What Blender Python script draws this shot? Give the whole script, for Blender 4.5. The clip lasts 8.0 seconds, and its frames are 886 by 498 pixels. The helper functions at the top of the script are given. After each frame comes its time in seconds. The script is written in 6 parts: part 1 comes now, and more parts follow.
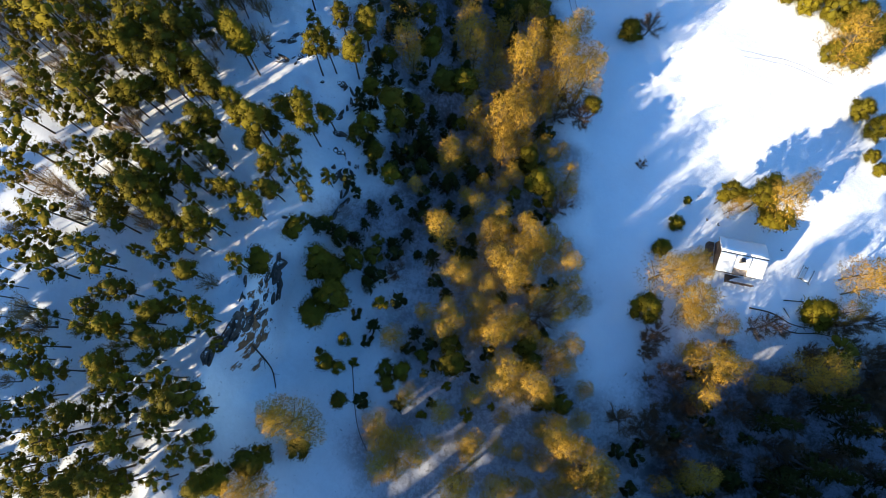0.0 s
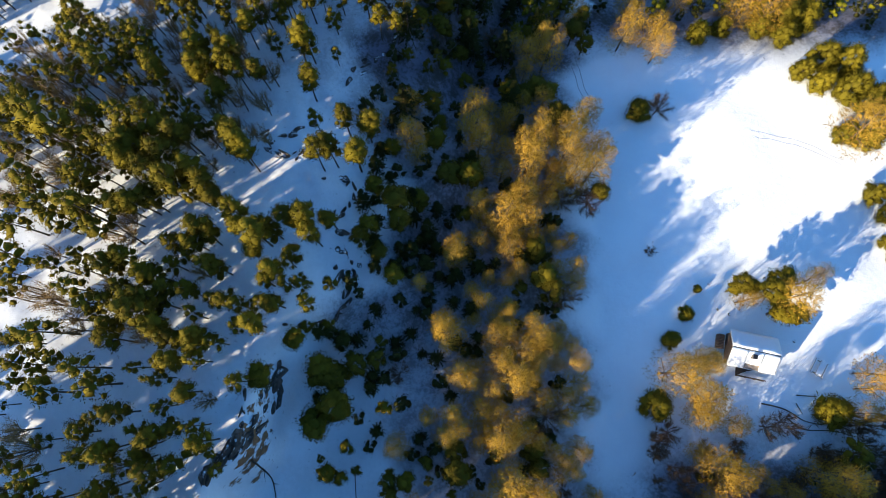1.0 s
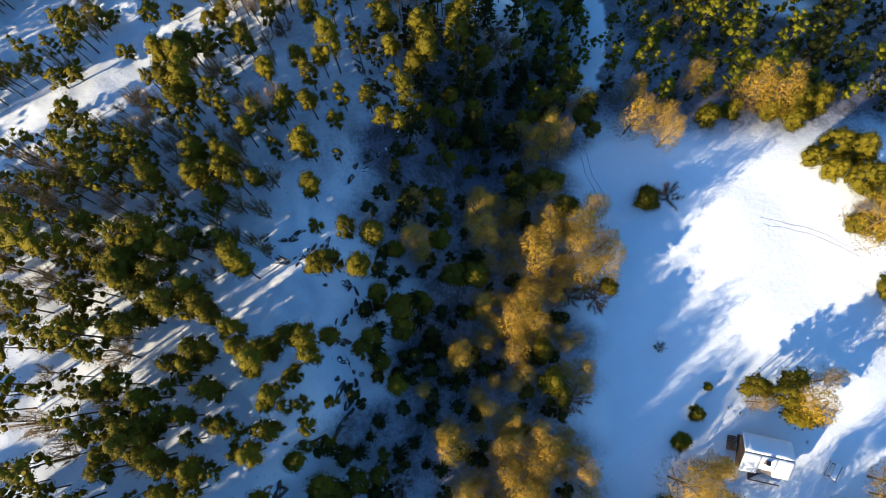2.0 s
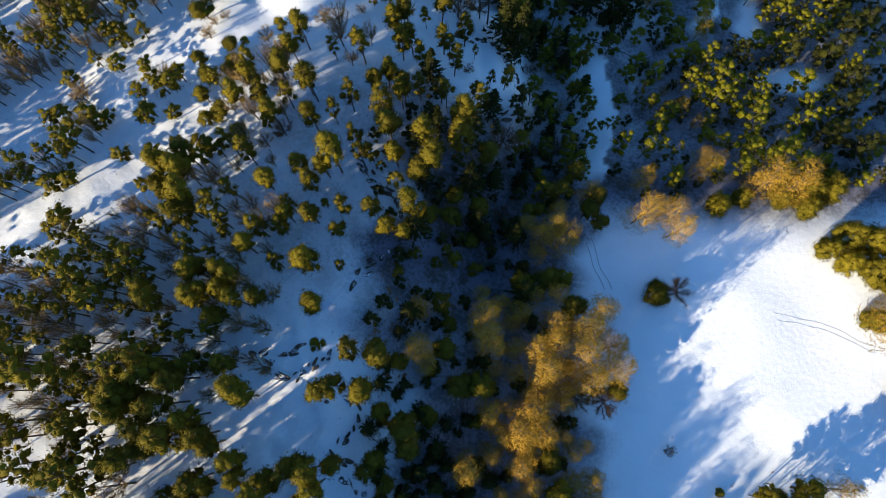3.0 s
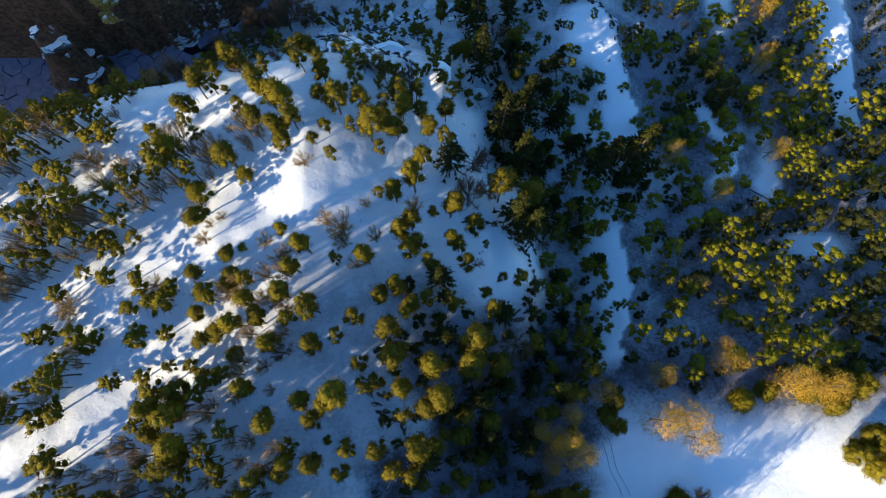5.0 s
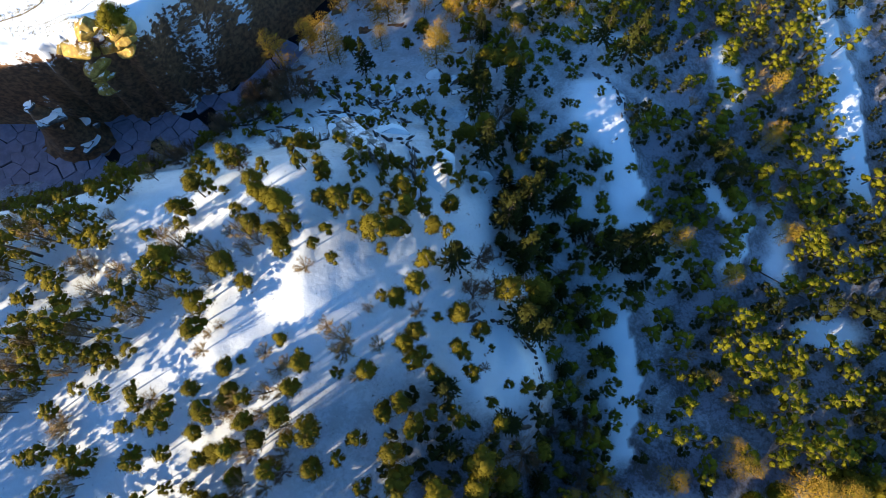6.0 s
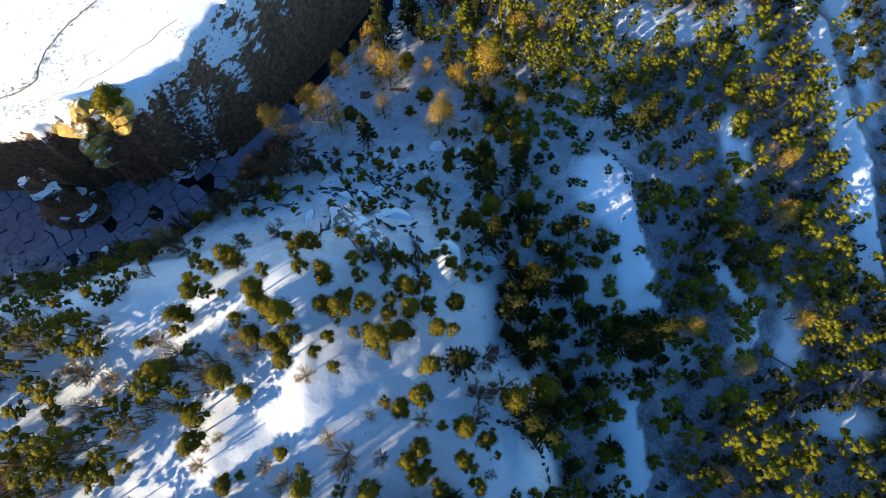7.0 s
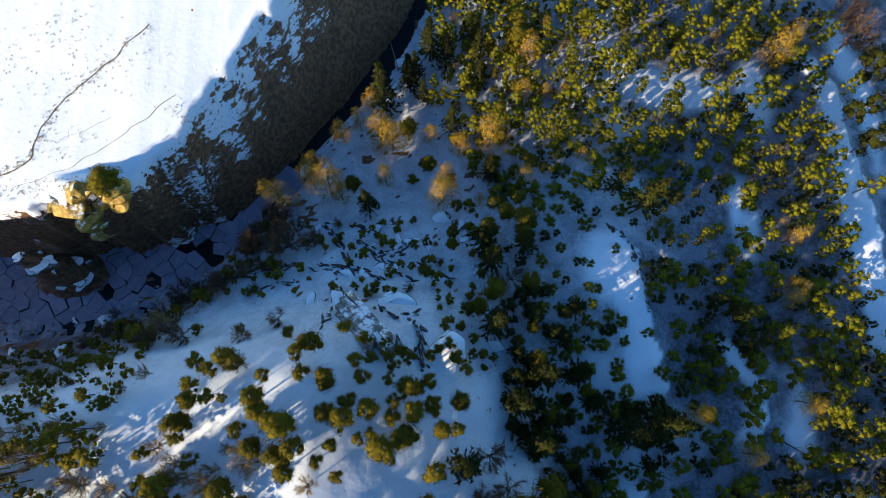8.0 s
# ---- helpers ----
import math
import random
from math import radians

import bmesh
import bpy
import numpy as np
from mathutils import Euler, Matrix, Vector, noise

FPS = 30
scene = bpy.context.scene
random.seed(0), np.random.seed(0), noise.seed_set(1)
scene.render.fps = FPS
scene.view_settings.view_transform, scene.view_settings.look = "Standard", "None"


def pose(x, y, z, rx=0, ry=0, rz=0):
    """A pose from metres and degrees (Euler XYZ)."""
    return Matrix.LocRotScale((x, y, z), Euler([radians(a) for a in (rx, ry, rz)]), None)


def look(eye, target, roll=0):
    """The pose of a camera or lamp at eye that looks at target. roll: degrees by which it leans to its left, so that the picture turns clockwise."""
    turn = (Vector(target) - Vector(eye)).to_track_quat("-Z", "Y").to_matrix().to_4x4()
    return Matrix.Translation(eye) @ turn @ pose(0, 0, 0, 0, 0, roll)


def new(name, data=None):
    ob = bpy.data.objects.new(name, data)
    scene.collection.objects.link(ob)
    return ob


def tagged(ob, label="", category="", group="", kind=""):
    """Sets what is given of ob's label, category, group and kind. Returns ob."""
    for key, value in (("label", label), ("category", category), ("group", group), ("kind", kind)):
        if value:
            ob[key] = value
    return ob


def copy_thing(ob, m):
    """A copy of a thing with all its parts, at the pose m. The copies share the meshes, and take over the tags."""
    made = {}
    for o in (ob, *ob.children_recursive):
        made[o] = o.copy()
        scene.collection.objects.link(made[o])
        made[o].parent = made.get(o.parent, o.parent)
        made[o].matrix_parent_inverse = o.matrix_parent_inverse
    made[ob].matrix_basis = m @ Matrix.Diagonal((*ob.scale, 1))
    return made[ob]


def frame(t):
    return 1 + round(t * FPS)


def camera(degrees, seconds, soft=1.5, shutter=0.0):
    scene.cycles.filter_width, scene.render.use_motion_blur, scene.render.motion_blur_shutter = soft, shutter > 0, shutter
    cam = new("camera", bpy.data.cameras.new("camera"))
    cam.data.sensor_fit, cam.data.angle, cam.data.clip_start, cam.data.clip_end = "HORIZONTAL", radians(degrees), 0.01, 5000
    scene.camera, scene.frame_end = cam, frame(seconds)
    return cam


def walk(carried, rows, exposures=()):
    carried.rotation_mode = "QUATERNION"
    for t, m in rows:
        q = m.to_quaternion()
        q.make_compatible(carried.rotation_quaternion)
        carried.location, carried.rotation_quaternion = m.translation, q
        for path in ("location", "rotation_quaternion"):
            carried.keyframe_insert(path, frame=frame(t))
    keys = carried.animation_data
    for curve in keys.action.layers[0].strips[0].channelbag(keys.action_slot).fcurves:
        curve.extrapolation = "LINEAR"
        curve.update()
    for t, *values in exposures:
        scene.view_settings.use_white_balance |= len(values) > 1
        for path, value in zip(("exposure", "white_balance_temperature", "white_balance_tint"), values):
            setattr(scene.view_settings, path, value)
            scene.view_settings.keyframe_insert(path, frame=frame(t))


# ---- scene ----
cam = camera(70.0, 8.0, soft=0.5)
# seconds, place in metres, then degrees: look ahead of straight down, turn, lean
ROWS = [
    (0.0, 0.02, 0.01, 79.00, 11.61, -0.00, -0.00),
    (0.5, -0.31, 5.81, 79.23, 11.65, 0.01, -0.04),
    (1.0, -0.64, 11.77, 79.45, 11.69, 0.02, -0.08),
    (1.5, -0.97, 17.88, 79.67, 11.74, 0.03, -0.12),
    (2.0, -1.29, 24.11, 79.88, 11.78, 0.04, -0.16),
    (2.5, -1.62, 30.44, 80.09, 11.82, 0.06, -0.20),
    (3.0, -1.95, 36.85, 80.29, 11.87, 0.07, -0.24),
    (3.5, -2.27, 43.31, 80.50, 11.91, 0.08, -0.28),
    (4.0, -2.61, 49.80, 80.71, 11.95, 0.09, -0.32),
    (4.5, -2.94, 56.29, 80.93, 12.00, 0.10, -0.36),
    (5.0, -3.27, 62.77, 81.15, 12.04, 0.11, -0.40),
    (5.5, -3.61, 69.21, 81.38, 12.08, 0.12, -0.44),
    (6.0, -3.95, 75.59, 81.61, 12.13, 0.13, -0.48),
    (6.5, -4.29, 81.88, 81.86, 12.17, 0.15, -0.51),
    (7.0, -4.64, 88.07, 82.11, 12.21, 0.16, -0.55),
    (7.5, -4.99, 94.12, 82.38, 12.25, 0.17, -0.59),
    (8.0, -5.35, 100.01, 82.67, 12.30, 0.18, -0.63),
]
walk(cam, [(t, pose(x, y, z, 0, 0, yaw) @ pose(0, 0, 0, tip) @ pose(0, 0, 0, 0, lean)) for t, x, y, z, tip, yaw, lean in ROWS],
     exposures=[(0.0, 1.24), (1.5, 1.13), (4.0, 0.89), (5.9, 1.22), (7.0, 1.10), (8.0, 0.84)])

# ---- light ----
SUN_HEIGHT, SUN_FROM = 21.0, 216.0   # degrees above the horizon; degrees from +x towards +y, where the sun stands
world = bpy.data.worlds.new("winter_sky")
scene.world = world
world.use_nodes = True
wn = world.node_tree
sky = wn.nodes.new("ShaderNodeTexSky")
sky.sky_type, sky.sun_disc = "NISHITA", False
sky.sun_elevation, sky.sun_rotation = radians(SUN_HEIGHT), radians(90 - SUN_FROM)
sky.air_density, sky.dust_density, sky.ozone_density = 1.0, 0.3, 3.0
deep = wn.nodes.new("ShaderNodeHueSaturation")
deep.inputs["Hue"].default_value = 0.502
deep.inputs["Saturation"].default_value = 1.24
wn.links.new(sky.outputs[0], deep.inputs["Color"])
wn.links.new(deep.outputs[0], wn.nodes["Background"].inputs["Color"])
wn.nodes["Background"].inputs["Strength"].default_value = 0.132
sun_data = bpy.data.lights.new("sun", "SUN")
sun_data.energy, sun_data.angle, sun_data.color = 5.0, radians(0.55), (1.0, 0.86, 0.62)
sun = new("sun", sun_data)
a, e = radians(SUN_FROM), radians(SUN_HEIGHT)
sun.matrix_world = look((400 * math.cos(a) * math.cos(e), 400 * math.sin(a) * math.cos(e), 400 * math.sin(e)), (0, 0, 0))

# ---- materials ----
def material(name):
    m = bpy.data.materials.new(name)
    m.use_nodes = True
    t = m.node_tree
    return m, t, t.nodes["Principled BSDF"]


def node(t, kind, **values):
    n = t.nodes.new("ShaderNode" + kind)
    for key, v in values.items():
        n.inputs[key].default_value = v
    return n


def noise_at(t, scale, detail=4.0, rough=0.55, where="Object"):
    c = t.nodes.new("ShaderNodeTexCoord")
    n = node(t, "TexNoise", Scale=scale, Detail=detail, Roughness=rough)
    t.links.new(c.outputs[where], n.inputs["Vector"])
    return n.outputs["Fac"]


def math_node(t, op, a, b=None, clamp=False):
    n = t.nodes.new("ShaderNodeMath")
    n.operation, n.use_clamp = op, clamp
    for i, v in enumerate((a, b)):
        if v is None:
            continue
        if isinstance(v, (int, float)):
            n.inputs[i].default_value = v
        else:
            t.links.new(v, n.inputs[i])
    return n.outputs[0]


def span(t, v, lo, hi):
    n = node(t, "MapRange")
    n.interpolation_type = "SMOOTHSTEP"
    n.inputs["From Min"].default_value, n.inputs["From Max"].default_value = lo, hi
    t.links.new(v, n.inputs["Value"])
    return n.outputs[0]


def mix(t, fac, a, b):
    n = t.nodes.new("ShaderNodeMix")
    n.data_type = "RGBA"
    for i, v in ((0, fac), (6, a), (7, b)):
        if isinstance(v, tuple):
            n.inputs[i].default_value = (*v, 1)
        elif isinstance(v, (int, float)):
            n.inputs[i].default_value = v
        else:
            t.links.new(v, n.inputs[i])
    return n.outputs[2]


def relief(t, shader, height, strength, distance):
    b = node(t, "Bump", Strength=strength, Distance=distance)
    t.links.new(height, b.inputs["Height"])
    t.links.new(b.outputs[0], shader.inputs["Normal"])


SNOW = (0.84, 0.87, 0.90)


def rocky(name, stone_a, stone_b, ground, hold):
    """Stone or soil under snow: snow lies where the face is level enough. The ground also has bare stretches, and ones
    darkened for litter and shade.
    """
    m, t, s = material(name)
    fine, mid, big = noise_at(t, 9.0, 6), noise_at(t, 1.3, 5), noise_at(t, 0.22, 3)
    stone = mix(t, span(t, mid, 0.35, 0.65), stone_a, stone_b)
    stone = mix(t, span(t, fine, 0.5, 0.75), stone, (stone_b[0] * 0.45, stone_b[1] * 0.45, stone_b[2] * 0.45))
    geo = t.nodes.new("ShaderNodeNewGeometry")
    parts = t.nodes.new("ShaderNodeSeparateXYZ")
    t.links.new(geo.outputs["Normal"], parts.inputs[0])
    level = math_node(t, "ADD", parts.outputs["Z"], math_node(t, "MULTIPLY", math_node(t, "SUBTRACT", mid, 0.5), 0.8))
    level = math_node(t, "ADD", level, math_node(t, "MULTIPLY", math_node(t, "SUBTRACT", fine, 0.5), 0.2 if ground else 0.55))
    lies = span(t, level, hold, hold + 0.09)
    if ground:
        bare = t.nodes.new("ShaderNodeAttribute")
        bare.attribute_name = "bare"
        patch = math_node(t, "ADD", bare.outputs["Fac"], math_node(t, "MULTIPLY", math_node(t, "SUBTRACT", mid, 0.5), 0.9))
        patch = math_node(t, "ADD", patch, math_node(t, "MULTIPLY", math_node(t, "SUBTRACT", big, 0.5), 1.2))
        where = t.nodes.new("ShaderNodeTexCoord")
        turned = t.nodes.new("ShaderNodeMapping")
        turned.vector_type = "TEXTURE"
        turned.inputs["Rotation"].default_value = (0, 0, radians(48))
        turned.inputs["Scale"].default_value = (4.0, 1.0, 1.0)
        streaks = node(t, "TexNoise", Scale=1.1, Detail=6.0, Roughness=0.65)
        t.links.new(where.outputs["Object"], turned.inputs["Vector"])
        t.links.new(turned.outputs[0], streaks.inputs["Vector"])
        patch = math_node(t, "ADD", patch, math_node(t, "MULTIPLY", math_node(t, "SUBTRACT", streaks.outputs["Fac"], 0.5), 1.7))
        lies = math_node(t, "MULTIPLY", lies, math_node(t, "SUBTRACT", 1.0, span(t, patch, 0.5, 0.62)))
        litter_shade = t.nodes.new("ShaderNodeAttribute")
        litter_shade.attribute_name = "litter_shade"
        scraps = math_node(t, "MULTIPLY", span(t, math_node(t, "ADD", math_node(t, "MULTIPLY", noise_at(t, 2.1, 10, 0.8), 0.6), math_node(t, "MULTIPLY", noise_at(t, 0.35, 3), 0.4)), 0.43, 0.58), litter_shade.outputs["Fac"])
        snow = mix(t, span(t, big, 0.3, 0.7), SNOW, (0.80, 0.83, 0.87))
        # blue-dark snow: needle litter and the woods' shade in one colour
        snow = mix(t, math_node(t, "MULTIPLY", litter_shade.outputs["Fac"], 0.85), snow, (0.125, 0.122, 0.180))
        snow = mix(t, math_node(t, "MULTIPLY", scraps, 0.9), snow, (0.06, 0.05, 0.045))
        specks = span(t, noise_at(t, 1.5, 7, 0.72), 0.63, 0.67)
        specks = math_node(t, "MULTIPLY", specks, math_node(t, "MULTIPLY", litter_shade.outputs["Fac"], 9.0, True))
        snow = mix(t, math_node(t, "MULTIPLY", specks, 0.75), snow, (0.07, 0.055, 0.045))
    else:
        snow = SNOW
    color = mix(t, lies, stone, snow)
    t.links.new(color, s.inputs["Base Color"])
    s.inputs["Roughness"].default_value = 0.75
    relief(t, s, math_node(t, "ADD", math_node(t, "MULTIPLY", fine, 0.15), math_node(t, "MULTIPLY", mid, 0.6)), 0.35 if ground else 0.3, 0.28 if ground else 0.25)
    return m


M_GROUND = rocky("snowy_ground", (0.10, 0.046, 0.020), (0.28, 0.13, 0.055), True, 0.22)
M_ROCK = rocky("snowy_rock", (0.07, 0.06, 0.055), (0.20, 0.18, 0.16), False, 0.62)
M_SLAB = rocky("grey_slab_rock", (0.13, 0.12, 0.11), (0.32, 0.30, 0.28), False, 0.80)
M_CRAG = rocky("dark_crag", (0.035, 0.026, 0.021), (0.12, 0.09, 0.072), False, 0.97)
M_DOME = rocky("snowed_rock", (0.09, 0.08, 0.07), (0.2, 0.18, 0.16), False, 0.30)
M_OCHRE = rocky("ochre_rock", (0.26, 0.15, 0.02), (0.50, 0.33, 0.06), False, 0.93)


def plain(name, color, rough=0.7, vary=0.35, scale=3.0, island=True, bump=0.0, metal=0.0):
    m, t, s = material(name)
    dark = tuple(c * (1 - vary) for c in color)
    light = tuple(min(1, c * (1 + vary)) for c in color)
    fac = span(t, noise_at(t, scale), 0.3, 0.7)
    if island:
        geo = t.nodes.new("ShaderNodeNewGeometry")
        info = t.nodes.new("ShaderNodeObjectInfo")
        fac = math_node(t, "MULTIPLY", math_node(t, "ADD", math_node(t, "ADD", geo.outputs["Random Per Island"], info.outputs["Random"]), fac), 0.333)
    t.links.new(mix(t, fac, dark, light), s.inputs["Base Color"])
    s.inputs["Roughness"].default_value, s.inputs["Metallic"].default_value = rough, metal
    if bump:
        relief(t, s, noise_at(t, scale * 6), bump, 0.03)
    return m


def leafy(name, color, color_b, through_light=0.25):
    """Needles or twigs: each varies a little, each tree too; some light comes through."""
    m, t, s = material(name)
    geo = t.nodes.new("ShaderNodeNewGeometry")
    info = t.nodes.new("ShaderNodeObjectInfo")
    fac = math_node(t, "ADD", math_node(t, "MULTIPLY", geo.outputs["Random Per Island"], 0.35), math_node(t, "MULTIPLY", info.outputs["Random"], 0.4))
    fac = math_node(t, "ADD", fac, math_node(t, "MULTIPLY", noise_at(t, 0.9, 2), 0.25))
    c = mix(t, fac, color, color_b)
    t.links.new(c, s.inputs["Base Color"])
    s.inputs["Roughness"].default_value = 0.75
    s.inputs["Specular IOR Level"].default_value = 0.12
    if through_light:
        tr = t.nodes.new("ShaderNodeBsdfTranslucent")
        t.links.new(c, tr.inputs["Color"])
        ms = node(t, "MixShader", Fac=through_light)
        t.links.new(s.outputs[0], ms.inputs[1])
        t.links.new(tr.outputs[0], ms.inputs[2])
        t.links.new(ms.outputs[0], t.nodes["Material Output"].inputs["Surface"])
    return m


M_NEEDLE = leafy("pine_needles", (0.042, 0.034, 0.003), (0.170, 0.130, 0.006), 0.08)
M_SLIM = leafy("young_pine_needles", (0.030, 0.030, 0.003), (0.190, 0.172, 0.006), 0.08)
# for spruces, and for pines whose shade is put into the colour
M_SPRUCE_SHADE = leafy("spruce_shade_needles", (0.010, 0.014, 0.003), (0.05, 0.05, 0.005), 0.1)
# needle colour darkened to carry the shade on the undergrowth
M_SHADE_NEEDLE = leafy("shade_needles", (0.014, 0.017, 0.005), (0.055, 0.052, 0.008), 0.05)
M_TWIG = leafy("golden_twigs", (0.31, 0.172, 0.020), (0.54, 0.325, 0.042), 0.12)
M_BARE = leafy("pale_twigs", (0.20, 0.125, 0.05), (0.36, 0.24, 0.10), 0.12)
# lighter needles: sun on the meadow's rim is put into the colour
M_SUNLIT_SHRUB = leafy("sunlit_shrub_needles", (0.07, 0.06, 0.004), (0.22, 0.17, 0.010), 0.10)
M_BUSH = leafy("dark_twigs", (0.085, 0.05, 0.035), (0.19, 0.115, 0.06), 0.1)
M_BARK = plain("bark", (0.07, 0.048, 0.035), 0.9, 0.4, 4.0, True, 0.4)
M_LIMB = plain("limb_bark", (0.08, 0.055, 0.04), 0.9, 0.4, 4.0, True)
M_WATER, wt, ws = material("river_water")
ws.inputs["Base Color"].default_value = (0.008, 0.010, 0.012, 1)
ws.inputs["Roughness"].default_value = 0.25
ws.inputs["Specular IOR Level"].default_value = 0.12
relief(wt, ws, noise_at(wt, 1.6, 4), 0.25, 0.2)
M_SNOW, st, ss = material("snow_cover")
st.links.new(mix(st, noise_at(st, 2.0), SNOW, (0.78, 0.81, 0.86)), ss.inputs["Base Color"])
ss.inputs["Roughness"].default_value = 0.7
relief(st, ss, noise_at(st, 6.0, 5), 0.35, 0.08)
M_TIMBER = plain("weathered_timber", (0.10, 0.065, 0.045), 0.8, 0.45, 5.0, True, 0.4)
M_PLANK = plain("grey_plank", (0.24, 0.20, 0.17), 0.8, 0.3, 5.0, True, 0.3)
M_METAL = plain("dark_metal", (0.05, 0.05, 0.055), 0.45, 0.2, 6.0, False, 0.0, 0.8)
M_GLASS = plain("dark_glass", (0.02, 0.025, 0.03), 0.08, 0.1, 2.0, False)
M_GRASS = leafy("dry_grass", (0.22, 0.15, 0.03), (0.42, 0.30, 0.07), 0.2)
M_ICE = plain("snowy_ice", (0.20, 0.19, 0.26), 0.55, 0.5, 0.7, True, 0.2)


# ---- the lie of the land ----
def sm(a, b, v):
    u = np.clip((v - a) / (b - a), 0, 1)
    return u * u * (3 - 2 * u)


def bend(v, xs, ys):
    """A smoothed run of heights along one axis."""
    return (np.interp(v - 2, xs, ys) + np.interp(v, xs, ys) + np.interp(v + 2, xs, ys)) / 3


def valley(x, y):
    z = bend(y, [-200, -60, -10, 15, 30, 42, 56, 66, 82, 100, 125, 160, 250, 500], [6, 2.5, -0.6, -2.2, -3.6, -3.6, -3.8, -6.6, -10.6, -12.2, -12.2, -17, -26, -30])
    z = z - 0.17 * np.clip(x - 30, -12, 60) * sm(70, 115, y)
    # unseen rise outside the view, added to shade the wood below the hut
    z = z + 19 * sm(14, 26, -y) * sm(6, 20, x)
    return z + 0.19 * np.clip(20 - x, 0, 45) * (1 - sm(40, 75, y))


def ridge(x, y):
    late = y + 0.22 * np.clip(-22 - x, -10, 60) * sm(75, 95, y)
    z = bend(late, [-200, -60, 0, 20, 50, 80, 94, 103.5, 107, 113, 129, 145, 200], [24, 18, 13, 10.5, 8.5, 7.2, 6.2, 5.2, 1.0, -9.5, -21, -26, -27])
    fall = np.interp(y, [20, 60, 79, 105, 113, 125], [0, 0.1, 0.27, 0.40, 0.15, 0])
    return z - fall * np.clip(x + 20, 0, 40) + 0.05 * np.clip(-30 - x, 0, 80) * (1 - sm(40, 70, y))


def ridge_edge(y):
    return bend(y, [-60, -5, 10, 22, 35, 50, 62, 72, 82, 92, 104, 112, 125, 160], [-26, -23.5, -21, -12, -9.5, -8.5, 0, 8.5, 9.5, 5, 1, 0, 3, 6])


def near_shore(x):
    return np.interp(x, [-300, -110, -72, -63, -57, -50, -44, -39, -36, -29, -21, -13, -6, 2, 30, 300], [96, 107, 112, 113.5, 115, 117.5, 121, 126, 131, 141, 150, 160, 175, 200, 330, 1500])


def far_brink(x):
    ragged = 0.7 * np.sin(x * 0.9) + 0.45 * np.sin(x * 2.1 + 1.0)
    return ragged * sm(-70, -60, x) + np.interp(x, [-300, -120, -68, -57, -54, -50, -47, -43, -36, -30, -22, -10, 0, 30, 300], [116, 124, 125, 126.2, 127.0, 129.0, 133, 139, 152, 162, 180, 215, 260, 400, 1600])


def across(x, y):
    """0 at the near shore of the river, 1 at the brink of the far bank."""
    a, b = near_shore(x), far_brink(x)
    return (y - a) / (b - a)


WATER = -28.0


def bank_foot(x):
    """How far across the river bed the far bank begins to rise: a cliff downstream, an even slope upstream."""
    return np.interp(x, [-60, -48, -40, -30], [0.84, 0.66, 0.3, 0.14])


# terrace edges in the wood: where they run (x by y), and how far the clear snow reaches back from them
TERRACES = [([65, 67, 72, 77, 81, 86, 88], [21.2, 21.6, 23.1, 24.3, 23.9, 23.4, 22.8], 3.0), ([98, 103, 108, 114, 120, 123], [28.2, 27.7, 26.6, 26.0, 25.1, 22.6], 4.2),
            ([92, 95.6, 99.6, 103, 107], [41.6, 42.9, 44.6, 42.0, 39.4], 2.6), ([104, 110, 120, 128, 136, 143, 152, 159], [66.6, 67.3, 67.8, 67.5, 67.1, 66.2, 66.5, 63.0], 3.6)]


def past_edge(x, y, ys, xs):
    """Metres past a terrace edge, and how fully the edge is there at this y."""
    return x - np.interp(y, ys, xs) + 0.35 * np.sin(y * 1.3), sm(ys[0] - 2, ys[0] + 2, y) * sm(ys[-1] + 1.5, ys[-1] - 1.5, y)


def land(x, y):
    x, y = np.asarray(x, float), np.asarray(y, float)
    inside = (ridge_edge(y) - x) * 0.85
    inside = inside + 1.6 * np.sin(x * 0.31 + 1.3 * np.sin(y * 0.23)) * np.sin(y * 0.19 + 0.7)
    w = np.interp(y, [-40, -8, -2, 11, 17, 40, 62, 70, 84, 92, 108, 118, 145], [9, 7, 1.6, 1.6, 7, 9, 7, 3.4, 3.4, 7, 6, 12, 26])
    v = valley(x, y)
    z = v + (ridge(x, y) - v) * sm(-w * 1.4, w * 0.7, inside)
    # unseen hill beyond the left edge, added to shade the gorge
    z = z + 14 * np.exp(-((x + 118) / 27) ** 2 - ((y - 84) / 32) ** 2)
    z = z + 1.3 * np.exp(-((x + 22) / 9) ** 2 - ((y - 98) / 7) ** 2)
    dn = np.clip((near_shore(x) - y) * 0.65 - 2.5, 0, 400)
    bank = WATER + 0.3 + np.interp(x, [-60, -40, -30], [3.6, 3.2, 2.4]) * dn
    for ys, xs, back in TERRACES:
        u, there = past_edge(x, y, ys, xs)
        z = z + there * (0.9 * sm(-back - 3, -0.4, u) * sm(6.0, 0.2, u) - 0.9 * sm(-0.1, 1.6, u) * sm(7.0, 1.6, u))
    h = np.clip(0.5 + (bank - z) / 5, 0, 1)
    z = bank + (z - bank) * h - 1.25 * h * (1 - h)
    q = across(x, y)
    foot = bank_foot(x)
    far = WATER - 0.7 + 23.5 * np.clip((q - foot) / (0.9 - foot * 0.9), 0, 1) ** 0.7 + 0.03 * np.clip(y - far_brink(x), 0, 60)
    z = np.where(q > 0, far, z)
    z = z + 2.6 * np.exp(-((x + 56) / 4.5) ** 4 - ((y - 127.2) / 2.2) ** 4)
    return z + 15 * np.exp(-((x + 69.5) / 4.0) ** 2 - ((y - 119.4) / 2.6) ** 2)


